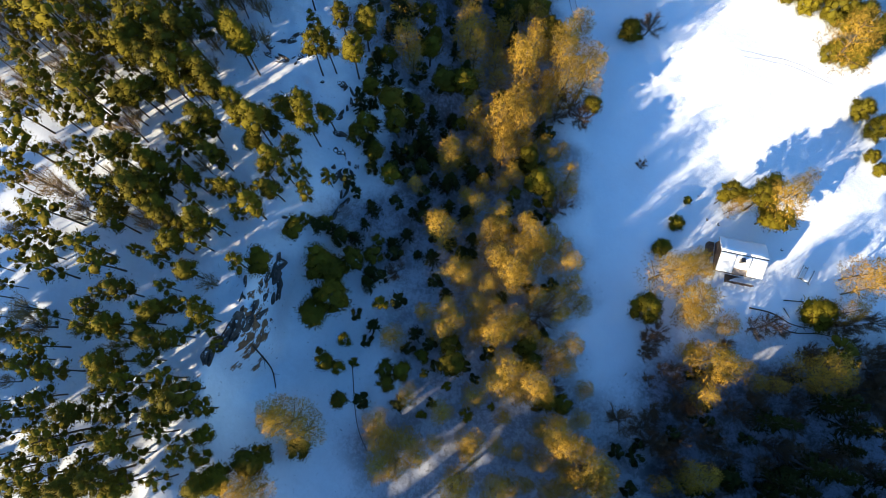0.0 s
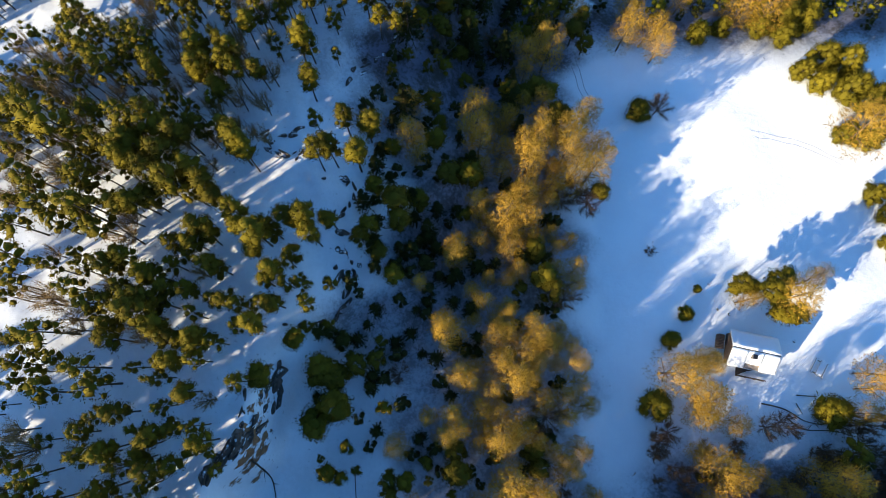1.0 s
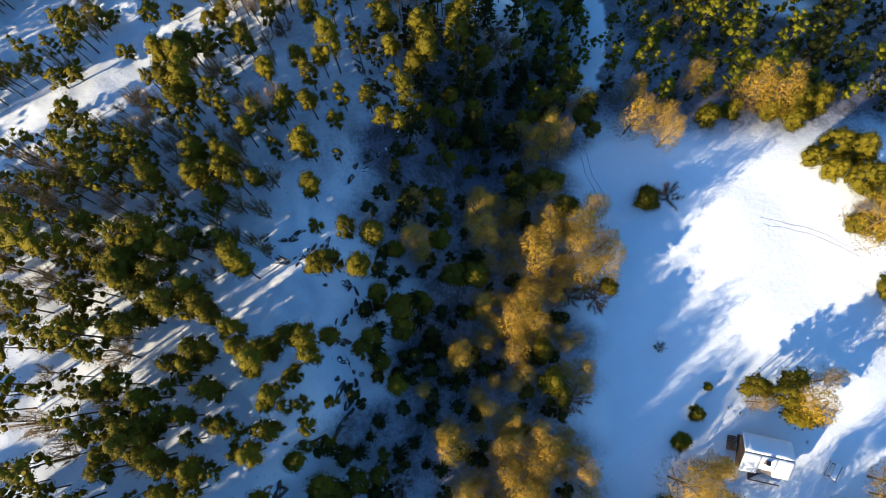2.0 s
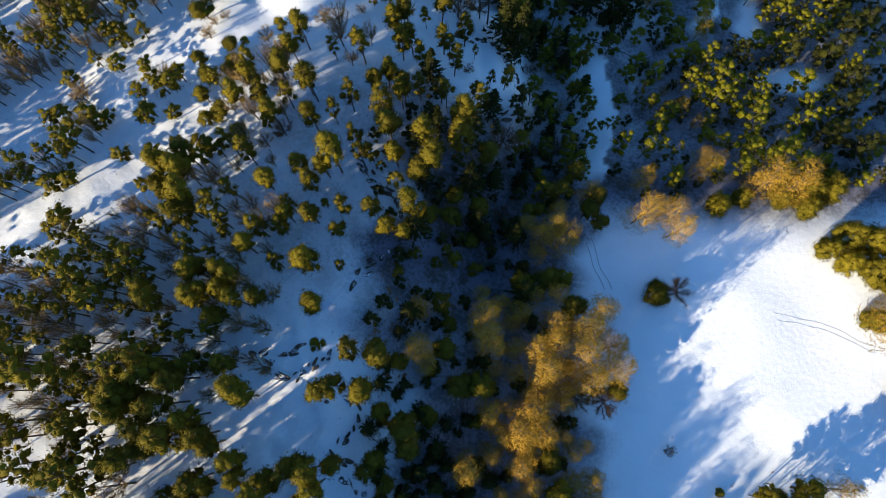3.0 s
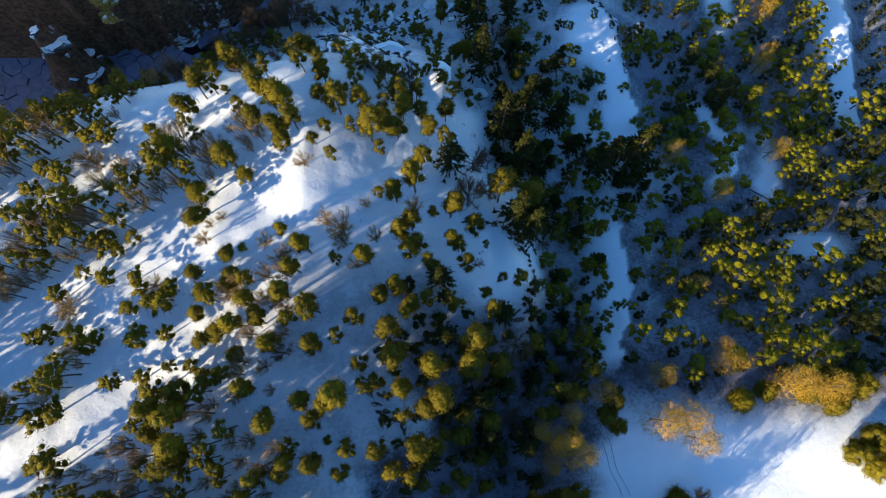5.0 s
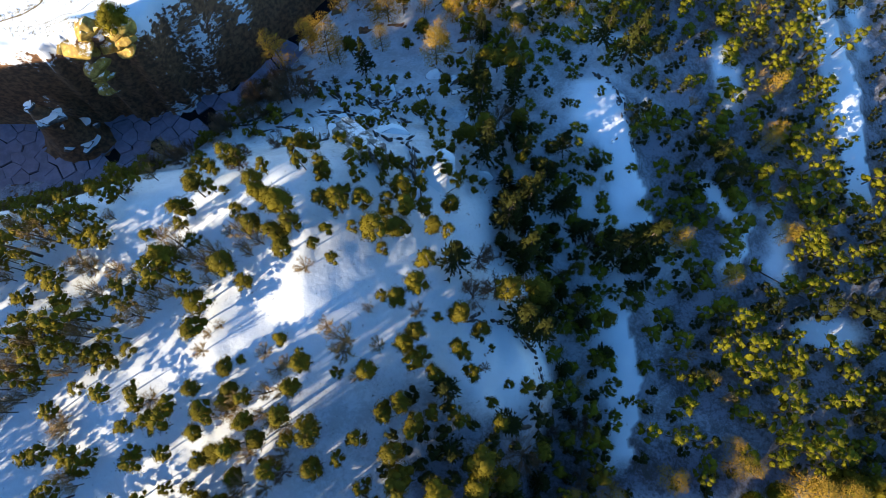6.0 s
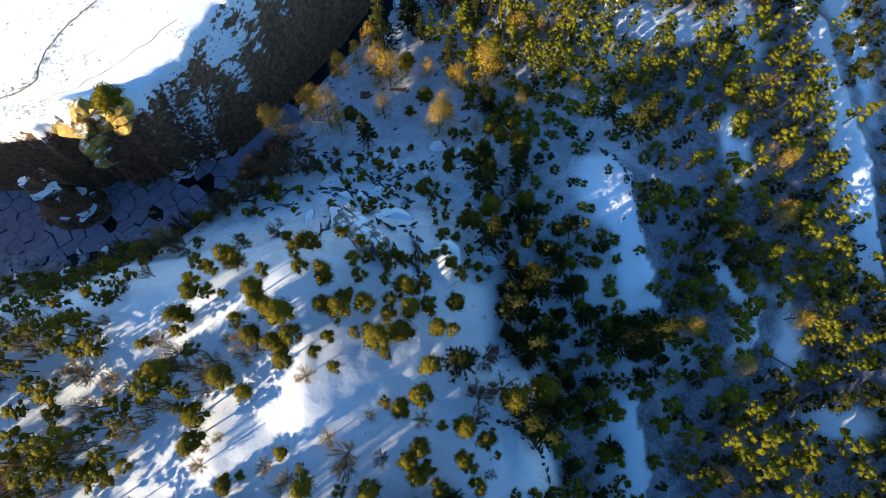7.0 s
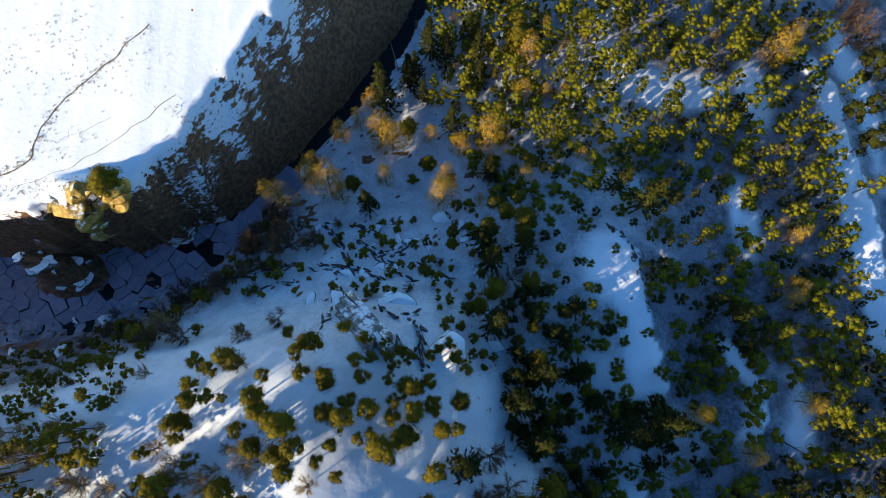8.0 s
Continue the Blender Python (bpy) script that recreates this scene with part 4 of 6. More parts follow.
PINES_U = [(32.8, 100.6, 1.8), (33.4, 108.2, 1.4), (33.7, 93.1, 1.7), (36.1, 103.9, 1.4), (36.7, 100.5, 1.6), (38.3, 102.0, 1.3), (39.2, 113.8, 1.1), (39.9, 99.3, 1.3), (40.0, 92.4, 1.6), (40.1, 95.8, 1.8), (40.5, 97.8, 1.3), (41.0, 112.2, 1.9), (41.8, 108.9, 1.1), (42.3, 103.1, 1.9), (42.3, 104.9, 1.9), (42.5, 100.0, 1.9), (42.9, 111.6, 1.5), (45.3, 108.5, 1.1), (46.7, 108.7, 1.8), (47.0, 105.3, 2.0), (47.9, 103.6, 1.3), (48.1, 101.3, 1.5), (50.1, 97.3, 1.0), (50.2, 94.9, 1.2), (52.7, 105.2, 1.8), (53.1, 102.4, 2.0), (53.3, 95.1, 2.2), (53.4, 98.9, 1.8), (53.7, 112.9, 1.9), (54.6, 107.7, 1.6), (55.7, 94.0, 1.5), (57.6, 105.2, 2.4)]
PINES_V = [(57.8, 101.8, 2.8), (57.8, 107.7, 1.9), (63.1, 103.8, 2.1), (65.6, 107.9, 1.9), (67.0, 105.3, 1.6), (-20.4, 123.4, 0.8), (-19.2, 133.2, 2.0), (-14.0, 126.1, 0.8), (-12.3, 121.4, 1.0), (-11.6, 124.4, 1.0), (-9.3, 134.5, 1.3), (-9.1, 126.4, 0.8), (-8.9, 121.4, 1.0), (-6.8, 121.9, 1.0), (-6.7, 116.5, 1.5), (-3.5, 114.8, 0.9), (-3.1, 121.4, 1.4), (-3.1, 123.3, 1.4), (-2.9, 134.1, 1.3), (-2.1, 128.8, 1.3), (2.7, 123.7, 1.6), (4.0, 128.6, 1.3), (5.7, 126.2, 1.6), (7.5, 129.4, 1.3), (7.5, 122.8, 1.6), (8.2, 115.0, 1.5), (8.7, 125.2, 1.8), (10.6, 118.6, 1.4), (10.7, 114.7, 0.8), (10.7, 129.8, 1.5), (11.6, 114.0, 1.2), (12.1, 135.6, 1.3)]
PINES_W = [(12.2, 125.1, 1.4), (12.3, 116.3, 1.0), (13.3, 120.4, 1.2), (13.7, 127.4, 1.4), (14.9, 129.6, 1.2), (15.5, 134.2, 1.5), (16.4, 128.8, 1.6), (16.9, 118.1, 1.2), (17.1, 114.4, 1.2), (17.1, 124.6, 1.6), (18.6, 114.3, 1.2), (18.7, 131.5, 1.7), (21.4, 120.0, 1.0), (22.9, 126.7, 1.6), (23.0, 135.3, 1.3), (25.4, 135.9, 1.5), (25.8, 117.8, 0.8), (27.2, 134.7, 1.3), (27.4, 114.2, 2.0), (27.5, 122.5, 1.6), (30.0, 124.1, 1.9), (30.9, 115.9, 1.8), (31.3, 134.9, 0.9), (32.0, 121.8, 1.3), (32.7, 130.6, 1.7), (36.6, 123.1, 1.1), (37.7, 115.9, 1.1), (38.9, 124.1, 1.1), (39.7, 129.0, 0.9), (42.5, 123.5, 1.3), (42.6, 118.0, 1.7), (44.4, 121.8, 1.8)]
PINES_X = [(45.1, 131.3, 2.3), (45.2, 129.4, 3.0), (45.3, 134.7, 1.2), (46.0, 118.1, 1.4), (47.0, 125.3, 1.2), (47.4, 134.6, 1.3), (50.6, 127.3, 1.2), (52.6, 114.6, 1.8), (53.6, 126.2, 1.4), (54.3, 131.9, 1.9), (54.6, 133.4, 1.5), (57.5, 118.0, 1.4), (57.6, 136.0, 1.5), (57.8, 121.7, 1.2), (59.0, 131.2, 1.5), (59.9, 133.2, 1.5), (61.3, 124.3, 1.5), (64.5, 131.9, 1.6), (-10.4, 143.5, 2.3), (-7.5, 137.5, 1.3), (-6.5, 136.5, 1.8), (-2.4, 141.7, 1.4), (-1.8, 149.0, 1.2), (1.9, 147.9, 1.4), (4.9, 151.2, 1.2), (5.0, 154.6, 1.2), (5.3, 141.1, 1.8), (5.7, 146.4, 1.4), (8.6, 150.8, 1.4), (9.2, 146.5, 0.9), (9.7, 136.0, 1.3), (13.0, 152.0, 1.2)]
PINES_Y = [(13.3, 141.4, 1.6), (13.7, 137.3, 1.1), (14.3, 145.8, 1.4), (14.7, 137.2, 1.3), (14.8, 156.0, 1.4), (15.0, 140.0, 1.3), (15.2, 152.3, 1.4), (16.8, 153.7, 1.7), (17.5, 150.3, 1.6), (18.2, 154.6, 1.7), (18.3, 157.4, 1.9), (20.4, 140.9, 1.8), (20.7, 146.6, 1.6), (21.1, 157.4, 1.7), (22.3, 150.6, 1.6), (22.6, 144.8, 0.9), (25.0, 147.3, 0.9), (25.4, 141.4, 1.1), (25.5, 150.9, 1.2), (26.4, 156.4, 1.2), (26.9, 151.6, 1.2), (28.3, 148.3, 1.0), (29.2, 149.8, 1.4), (29.5, 140.0, 1.1), (29.6, 138.2, 1.8), (29.6, 153.8, 1.7), (29.8, 141.1, 1.4), (30.5, 142.8, 1.4), (30.8, 157.2, 1.5), (32.4, 155.6, 1.2), (33.2, 146.7, 1.9), (33.4, 151.4, 1.2)]
PINES_Z = [(34.6, 145.5, 1.6), (35.0, 148.7, 1.4), (35.7, 140.9, 1.3), (36.2, 154.0, 1.7), (36.6, 136.5, 0.9), (36.9, 156.5, 2.0), (38.3, 138.3, 1.4), (38.7, 155.1, 1.7), (39.4, 141.9, 1.4), (40.4, 150.9, 1.2), (41.2, 147.2, 1.5), (42.7, 141.5, 1.2), (43.9, 137.6, 1.2), (44.5, 136.3, 1.6), (44.7, 144.0, 1.9), (46.0, 156.5, 2.3), (46.3, 151.8, 1.3), (46.8, 140.8, 1.7), (46.8, 145.9, 1.5), (48.2, 157.3, 2.1), (49.3, 149.3, 1.5), (51.0, 146.8, 1.3), (52.6, 137.7, 1.5), (52.7, 147.5, 1.3), (52.7, 151.7, 1.8), (55.4, 157.0, 2.7), (57.1, 150.6, 1.1), (58.2, 147.2, 1.2), (60.8, 154.2, 1.4), (67.1, 151.4, 1.4), (4.0, 159.4, 1.7), (7.0, 158.1, 1.5)]
PINES_AA = [(8.4, 162.1, 2.0), (8.7, 159.2, 1.9), (12.5, 161.5, 2.2), (14.5, 158.7, 1.5), (18.1, 161.8, 1.7), (18.2, 159.9, 1.5), (21.6, 160.8, 2.0), (25.4, 161.8, 1.7), (27.0, 158.9, 1.7), (31.9, 158.9, 1.5), (34.2, 159.0, 1.3), (36.0, 160.9, 2.0), (40.8, 161.3, 1.6), (49.5, 161.4, 1.9), (50.7, 159.8, 1.6), (55.6, 162.8, 2.2), (57.3, 160.7, 2.2)]
PINES = PINES_A + PINES_B + PINES_C + PINES_D + PINES_E + PINES_F + PINES_G + PINES_H + PINES_I + PINES_J + PINES_K + PINES_L + PINES_M + PINES_N + PINES_O + PINES_P + PINES_Q + PINES_R + PINES_S + PINES_T + PINES_U + PINES_V + PINES_W + PINES_X + PINES_Y + PINES_Z + PINES_AA
BARE_TREES_A = [(-19.1, -10.0, 1.4), (-18.4, -10.7, 1.3), (-17.7, -3.6, 1.5), (-15.8, -4.2, 1.8), (-14.4, -5.3, 1.6), (-7.5, -4.4, 1.2), (-6.8, -5.8, 1.3), (-6.4, -8.6, 1.5), (-5.7, -6.5, 1.2), (-5.0, -8.8, 1.2), (-4.0, -1.8, 1.1), (-3.9, -6.5, 1.2), (-3.0, -8.0, 1.1), (-0.9, -7.0, 0.8), (-0.2, -3.6, 1.1), (1.0, -11.3, 1.5), (1.9, -10.6, 1.2), (2.9, -6.6, 1.2), (2.9, -7.8, 1.1), (6.1, -0.5, 1.5), (7.0, 1.3, 1.7), (9.9, -0.5, 1.6), (10.6, -1.8, 1.4), (12.4, -7.3, 1.3), (12.6, -6.1, 1.6), (13.5, -7.3, 1.6), (14.8, -10.4, 1.3), (16.1, -4.7, 1.0), (16.1, -9.6, 1.7), (16.5, -11.4, 1.6), (17.8, -10.9, 1.6), (24.7, -12.0, 0.9)]
BARE_TREES_B = [(27.7, -11.3, 1.0), (28.6, -11.0, 1.5), (30.2, 3.3, 1.5), (30.3, -1.9, 1.3), (30.8, 2.0, 1.9), (32.3, 1.0, 1.7), (36.5, 1.4, 0.8), (37.4, -0.3, 0.9), (39.4, -0.6, 0.9), (43.1, 1.3, 1.8), (44.6, 0.1, 1.5), (-41.2, 7.0, 1.6), (-41.2, 20.1, 1.9), (-40.1, 19.5, 1.5), (-39.8, 5.3, 1.7), (-38.5, 18.0, 1.4), (-38.0, 16.9, 1.3), (-31.7, 17.0, 1.5), (-31.1, 15.8, 1.2), (-26.1, 22.8, 1.2), (-5.6, 4.7, 1.2), (-3.3, 23.1, 0.8), (-2.2, 7.8, 0.9), (-0.2, 18.4, 1.4), (-0.2, 5.7, 1.2), (0.4, 8.1, 1.1), (0.4, 16.9, 1.6), (1.0, 6.4, 1.4), (1.1, 12.4, 1.3), (2.1, 11.5, 1.1), (3.2, 18.8, 0.8), (3.7, 4.6, 0.9)]
BARE_TREES_C = [(3.9, 21.0, 1.2), (5.1, 11.1, 1.3), (5.6, 4.5, 1.4), (5.8, 14.5, 1.4), (5.8, 16.5, 1.4), (6.2, 6.3, 1.7), (7.0, 20.1, 1.2), (7.2, 23.8, 0.9), (7.2, 17.4, 1.3), (7.7, 12.4, 1.6), (8.0, 11.1, 1.4), (8.3, 7.1, 1.4), (8.8, 15.3, 1.5), (10.1, 18.4, 1.2), (11.0, 16.4, 1.5), (11.7, 15.5, 1.3), (26.6, 12.6, 1.9), (29.4, 13.6, 1.4), (30.6, 7.8, 2.0), (30.8, 14.3, 1.4), (32.0, 9.1, 2.7), (33.4, 13.7, 1.3), (34.9, 6.9, 1.7), (37.5, 21.6, 1.1), (42.5, 21.7, 2.2), (45.7, 24.0, 1.4), (49.0, 7.8, 1.2), (51.3, 10.7, 1.6), (51.4, 12.6, 1.9), (-41.7, 33.7, 2.1), (-33.9, 28.6, 1.5), (-33.7, 26.5, 1.8)]
BARE_TREES_D = [(-4.4, 45.4, 1.1), (-4.3, 40.6, 1.4), (-3.8, 39.1, 1.2), (0.8, 26.2, 1.3), (1.1, 27.2, 1.5), (3.2, 44.5, 1.7), (3.3, 42.3, 1.6), (4.1, 41.0, 1.4), (7.1, 31.3, 1.9), (7.5, 27.2, 1.5), (7.6, 29.8, 1.4), (9.0, 33.6, 1.7), (9.7, 31.3, 1.7), (9.8, 47.1, 1.0), (10.0, 40.3, 1.6), (10.2, 38.4, 1.8), (11.7, 44.2, 1.5), (12.0, 41.6, 1.5), (15.2, 40.4, 1.8), (15.8, 37.2, 1.8), (16.0, 43.4, 2.1), (18.4, 45.8, 1.6), (18.5, 37.9, 1.8), (19.2, 41.1, 1.7), (54.8, 43.8, 2.6), (-46.5, 60.6, 2.0), (-31.4, 51.7, 1.5), (-27.9, 60.6, 1.1), (-24.8, 65.1, 1.4), (-23.7, 56.8, 1.2), (-22.6, 64.7, 1.1), (9.7, 57.2, 1.1)]
BARE_TREES_E = [(10.6, 52.9, 0.9), (11.3, 55.3, 1.2), (12.4, 56.0, 1.4), (13.1, 61.9, 0.9), (13.2, 54.5, 1.6), (13.6, 59.1, 1.1), (17.8, 61.8, 1.3), (24.4, 58.3, 1.8), (25.8, 64.1, 1.9), (27.8, 59.1, 1.5), (28.9, 56.2, 1.5), (34.0, 65.6, 1.9), (34.9, 68.1, 1.4), (41.5, 62.6, 2.0), (44.9, 61.9, 2.0), (-51.1, 78.8, 1.7), (-49.8, 77.7, 1.5), (-46.2, 89.8, 2.1), (-45.6, 71.5, 2.1), (-45.3, 70.6, 1.7), (-45.2, 82.8, 1.5), (-44.9, 89.1, 1.9), (-42.7, 85.8, 1.7), (-42.0, 87.3, 1.5), (-41.9, 88.8, 1.7), (-37.9, 83.3, 1.8), (-36.5, 85.5, 1.4), (-36.2, 74.0, 1.7), (-35.5, 88.9, 1.5), (-34.3, 90.4, 1.5), (-31.2, 90.0, 1.4), (-31.0, 79.4, 1.5)]
BARE_TREES_F = [(-30.5, 81.3, 1.0), (-29.3, 82.4, 1.0), (-27.1, 72.5, 1.3), (-23.9, 79.2, 1.5), (-22.0, 77.2, 1.6), (-21.4, 78.0, 1.3), (-19.8, 89.3, 1.7), (-17.0, 82.2, 1.6), (-14.8, 80.6, 2.1), (-14.4, 79.3, 1.6), (-13.2, 76.5, 1.1), (-12.3, 84.7, 1.0), (-11.0, 80.0, 1.2), (-6.4, 84.2, 1.4), (33.3, 76.9, 1.2), (38.7, 90.8, 1.8), (-49.7, 92.5, 2.0), (-46.7, 109.6, 1.5), (-43.5, 108.9, 1.8), (-40.4, 101.6, 1.1), (-37.4, 93.1, 1.7), (-35.7, 94.3, 1.3), (-26.5, 93.2, 1.6), (31.3, 96.2, 2.0), (48.2, 98.0, 1.9), (48.3, 113.1, 1.6), (-31.1, 130.9, 1.9), (-26.6, 134.2, 1.6), (-23.3, 132.4, 2.2), (-21.3, 131.2, 1.3), (-14.0, 134.3, 1.3), (-4.3, 130.2, 2.1)]
BARE_TREES_G = [(-3.8, 133.6, 1.5), (1.7, 129.3, 0.8), (8.9, 133.8, 1.1), (49.0, 115.2, 1.6), (49.9, 122.6, 1.6), (-27.2, 138.4, 1.4), (-21.8, 143.0, 1.4), (-19.1, 145.6, 1.2), (-16.6, 149.1, 1.5), (-15.2, 142.6, 1.9), (-13.2, 141.6, 2.5), (-6.6, 142.8, 1.2), (-1.4, 139.9, 1.4), (3.6, 141.0, 2.2), (9.3, 150.2, 1.2), (10.3, 156.0, 1.5), (13.6, 149.9, 1.2), (16.3, 150.0, 1.2), (17.6, 136.7, 1.1), (52.3, 155.8, 2.6), (13.9, 162.3, 1.5)]
BARE_TREES = BARE_TREES_A + BARE_TREES_B + BARE_TREES_C + BARE_TREES_D + BARE_TREES_E + BARE_TREES_F + BARE_TREES_G
SPRUCES_A = [(-9.2, 18.0, 0.6), (-8.8, 11.0, 0.9), (-8.3, 19.7, 0.8), (-8.0, 6.1, 0.8), (-4.3, 17.1, 0.8), (-3.7, 19.9, 0.6), (-3.2, 5.2, 0.8), (-3.0, 14.7, 0.6), (-1.3, 14.3, 0.9), (-1.0, 24.1, 0.7), (0.4, 10.0, 0.8), (0.4, 23.6, 0.8), (0.8, 21.0, 0.8), (3.6, 16.7, 0.8), (5.9, 26.0, 0.8), (-9.6, 32.0, 1.0), (-6.6, 42.6, 0.8), (-5.7, 27.0, 0.7), (-3.4, 28.1, 0.7), (-2.4, 29.6, 1.0), (-1.3, 32.1, 0.9), (1.6, 42.3, 0.7), (9.3, 44.2, 1.0), (12.8, 31.9, 0.9), (1.6, 61.0, 1.6), (56.5, 69.2, 2.6), (-1.8, 91.1, 1.8), (6.7, 84.1, 2.0), (8.7, 82.5, 2.0), (33.0, 84.1, 1.2), (44.7, 86.9, 2.0), (51.3, 86.1, 2.3)]
SPRUCES_B = [(53.0, 70.8, 2.6), (56.7, 75.9, 2.7), (57.3, 86.2, 2.8), (59.3, 81.5, 2.8), (62.5, 91.5, 3.0), (2.7, 108.4, 2.0), (5.5, 98.0, 2.0), (7.9, 93.3, 2.0), (9.1, 101.7, 2.1), (14.5, 102.0, 1.7), (20.8, 94.3, 2.1), (25.1, 95.5, 2.6), (35.8, 112.3, 2.1), (39.2, 110.8, 2.6), (39.7, 106.4, 2.9), (62.8, 98.0, 3.1), (-16.5, 128.9, 1.5), (1.9, 121.5, 2.0), (2.6, 117.9, 1.9), (3.2, 135.4, 1.3), (3.7, 134.0, 1.1), (7.7, 120.7, 1.6), (22.5, 130.4, 1.7), (25.9, 127.1, 2.1), (30.4, 128.2, 2.1), (-14.6, 149.8, 2.4), (-10.2, 153.5, 2.0), (-9.2, 155.9, 1.5), (-7.7, 151.3, 1.2), (-3.7, 157.5, 1.7), (-2.7, 144.6, 1.6), (1.8, 157.6, 1.7)]
SPRUCES_C = [(2.3, 154.0, 1.5), (65.7, 139.5, 3.2), (66.4, 145.9, 3.3), (71.1, 155.4, 3.5), (-6.7, 159.5, 2.0), (-0.6, 163.0, 1.0), (1.4, 161.3, 1.5)]
SPRUCES = SPRUCES_A + SPRUCES_B + SPRUCES_C
BUSHES_A = [(13.6, -0.9, 1.0), (21.0, -4.8, 2.0), (23.7, -5.8, 1.7), (24.6, -4.9, 1.4), (34.8, -3.9, 1.4), (-36.6, 7.5, 1.1), (-5.6, 12.5, 1.4), (11.9, 7.4, 2.3), (14.9, 21.6, 1.9), (25.3, 4.5, 1.7), (26.9, 5.5, 1.4), (15.3, 34.8, 1.5), (17.5, 36.1, 2.3), (18.8, 34.8, 1.9), (26.8, 28.5, 0.8), (-20.7, 66.2, 1.3), (6.0, 67.7, 1.9), (28.9, 48.3, 1.9), (0.5, 86.6, 2.2), (1.3, 91.6, 2.3), (1.9, 77.6, 0.7), (3.6, 87.6, 2.0), (-30.8, 106.8, 1.3), (-28.8, 102.6, 1.4), (-26.5, 108.8, 1.5), (-65.8, 117.0, 1.8), (-36.9, 123.6, 2.0), (-28.4, 121.6, 3.0), (-28.3, 124.9, 1.8), (5.2, 115.7, 2.0), (69.3, 166.9, 3.0), (69.8, 161.6, 3.6)]
BUSHES = BUSHES_A
ROUND_SHRUBS_A = [(25.6, 8.7, 2.1), (28.4, 16.8, 1.3), (30.7, 20.1, 1.1), (32.7, 23.4, 0.6), (47.1, 8.0, 2.3), (58.4, 29.6, 1.1), (59.2, 27.7, 1.1), (26.6, 48.3, 1.8), (-51.8, 128.0, 2.4)]
ROUND_SHRUBS = ROUND_SHRUBS_A
# pines in groups on the nose of the ridge
NOSE_PINES_A = [(-45.7, 115.2, 0.7), (-43.0, 114.2, 1.2), (-39.1, 112.7, 1.0), (-38.1, 107.7, 1.0), (-34.4, 103.2, 1.1), (-32.4, 102.0, 1.2), (-29.8, 103.4, 1.4), (-30.0, 98.8, 0.7), (-31.1, 107.5, 0.8), (-28.9, 102.8, 1.2), (-33.7, 100.2, 1.2), (-25.2, 101.2, 1.0), (-25.3, 99.1, 1.4), (-32.9, 98.4, 1.3), (-33.9, 96.4, 1.4), (-27.4, 95.4, 1.2), (-23.8, 106.9, 1.0), (-21.7, 104.0, 1.2), (-19.9, 105.5, 1.4), (-20.4, 101.8, 1.2), (-17.7, 100.5, 1.3), (-15.0, 103.1, 1.1), (-14.1, 101.2, 1.2), (-13.2, 103.5, 1.0), (-11.7, 105.3, 0.8), (-15.5, 98.6, 1.2)]
NOSE_PINES_B = [(-15.8, 96.5, 1.6), (-21.7, 95.9, 1.8), (-23.5, 96.3, 1.4), (-22.0, 92.8, 1.4), (-18.6, 92.1, 1.0), (-11.9, 93.5, 1.8), (-10.8, 91.9, 1.0), (-13.2, 97.5, 1.4), (-10.9, 101.0, 0.9), (-8.7, 103.5, 1.1), (-8.6, 99.9, 1.6), (-6.3, 100.5, 1.2), (-8.0, 97.3, 1.4), (-8.7, 94.8, 1.6), (-10.4, 96.4, 1.2), (-5.1, 104.8, 0.8), (-3.5, 105.5, 0.9), (-4.8, 94.9, 1.3), (-2.7, 95.0, 1.1), (-5.6, 90.3, 1.4), (-2.4, 98.1, 1.4), (-16.3, 90.2, 0.9), (-32.5, 92.1, 1.1), (-34.4, 89.8, 1.6), (-28.2, 89.0, 1.6), (-37.8, 92.9, 1.0)]
NOSE_PINES_C = [(-14.0, 106.0, 1.0), (-11.2, 103.9, 0.9), (-9.8, 104.6, 1.0), (-10.4, 102.5, 0.9), (-7.3, 99.7, 0.9), (-10.4, 98.3, 1.1), (-17.5, 97.3, 1.3), (-5.6, 97.6, 1.3), (-2.8, 103.9, 1.2), (-6.0, 103.9, 1.0), (-1.4, 102.5, 1.1), (-16.8, 107.5, 1.0), (-14.3, 94.2, 0.9), (-13.0, 94.9, 0.9), (-17.0, 93.6, 1.0), (-20.7, 93.6, 1.3), (-22.2, 90.9, 1.3), (-24.6, 97.6, 1.3), (-25.1, 93.5, 1.3), (-34.5, 94.2, 0.9), (-31.5, 99.0, 1.0)]
# the row of dense bushy pines at the rim of the meadow
RIM_PINES = [(36.3, 60.7, 1.6), (40.0, 62.0, 1.5), (45.1, 62.0, 1.9), (48.3, 63.0, 2.2), (51.2, 62.6, 2.1), (48.2, 60.2, 1.7), (49.8, 54.2, 1.6), (52.6, 56.0, 2.0), (55.8, 55.0, 2.2), (52.2, 52.4, 1.7), (55.8, 51.0, 2.2), (58.5, 49.6, 2.2), (61.0, 47.4, 2.2), (54.4, 44.8, 1.6), (57.4, 44.0, 1.9), (57.7, 36.3, 1.6), (59.2, 33.5, 1.8)]


def stand_of(x, y):
    if float(across(x, y)) > 0.5:
        return "trees on the far bank"
    if x < float(ridge_edge(y)) and y < 105:
        return "trees on the rocky ridge"
    if y > 105:
        return "trees above the river"
    return "trees in the valley" if x < 18 or y > 60 else "trees round the meadow"


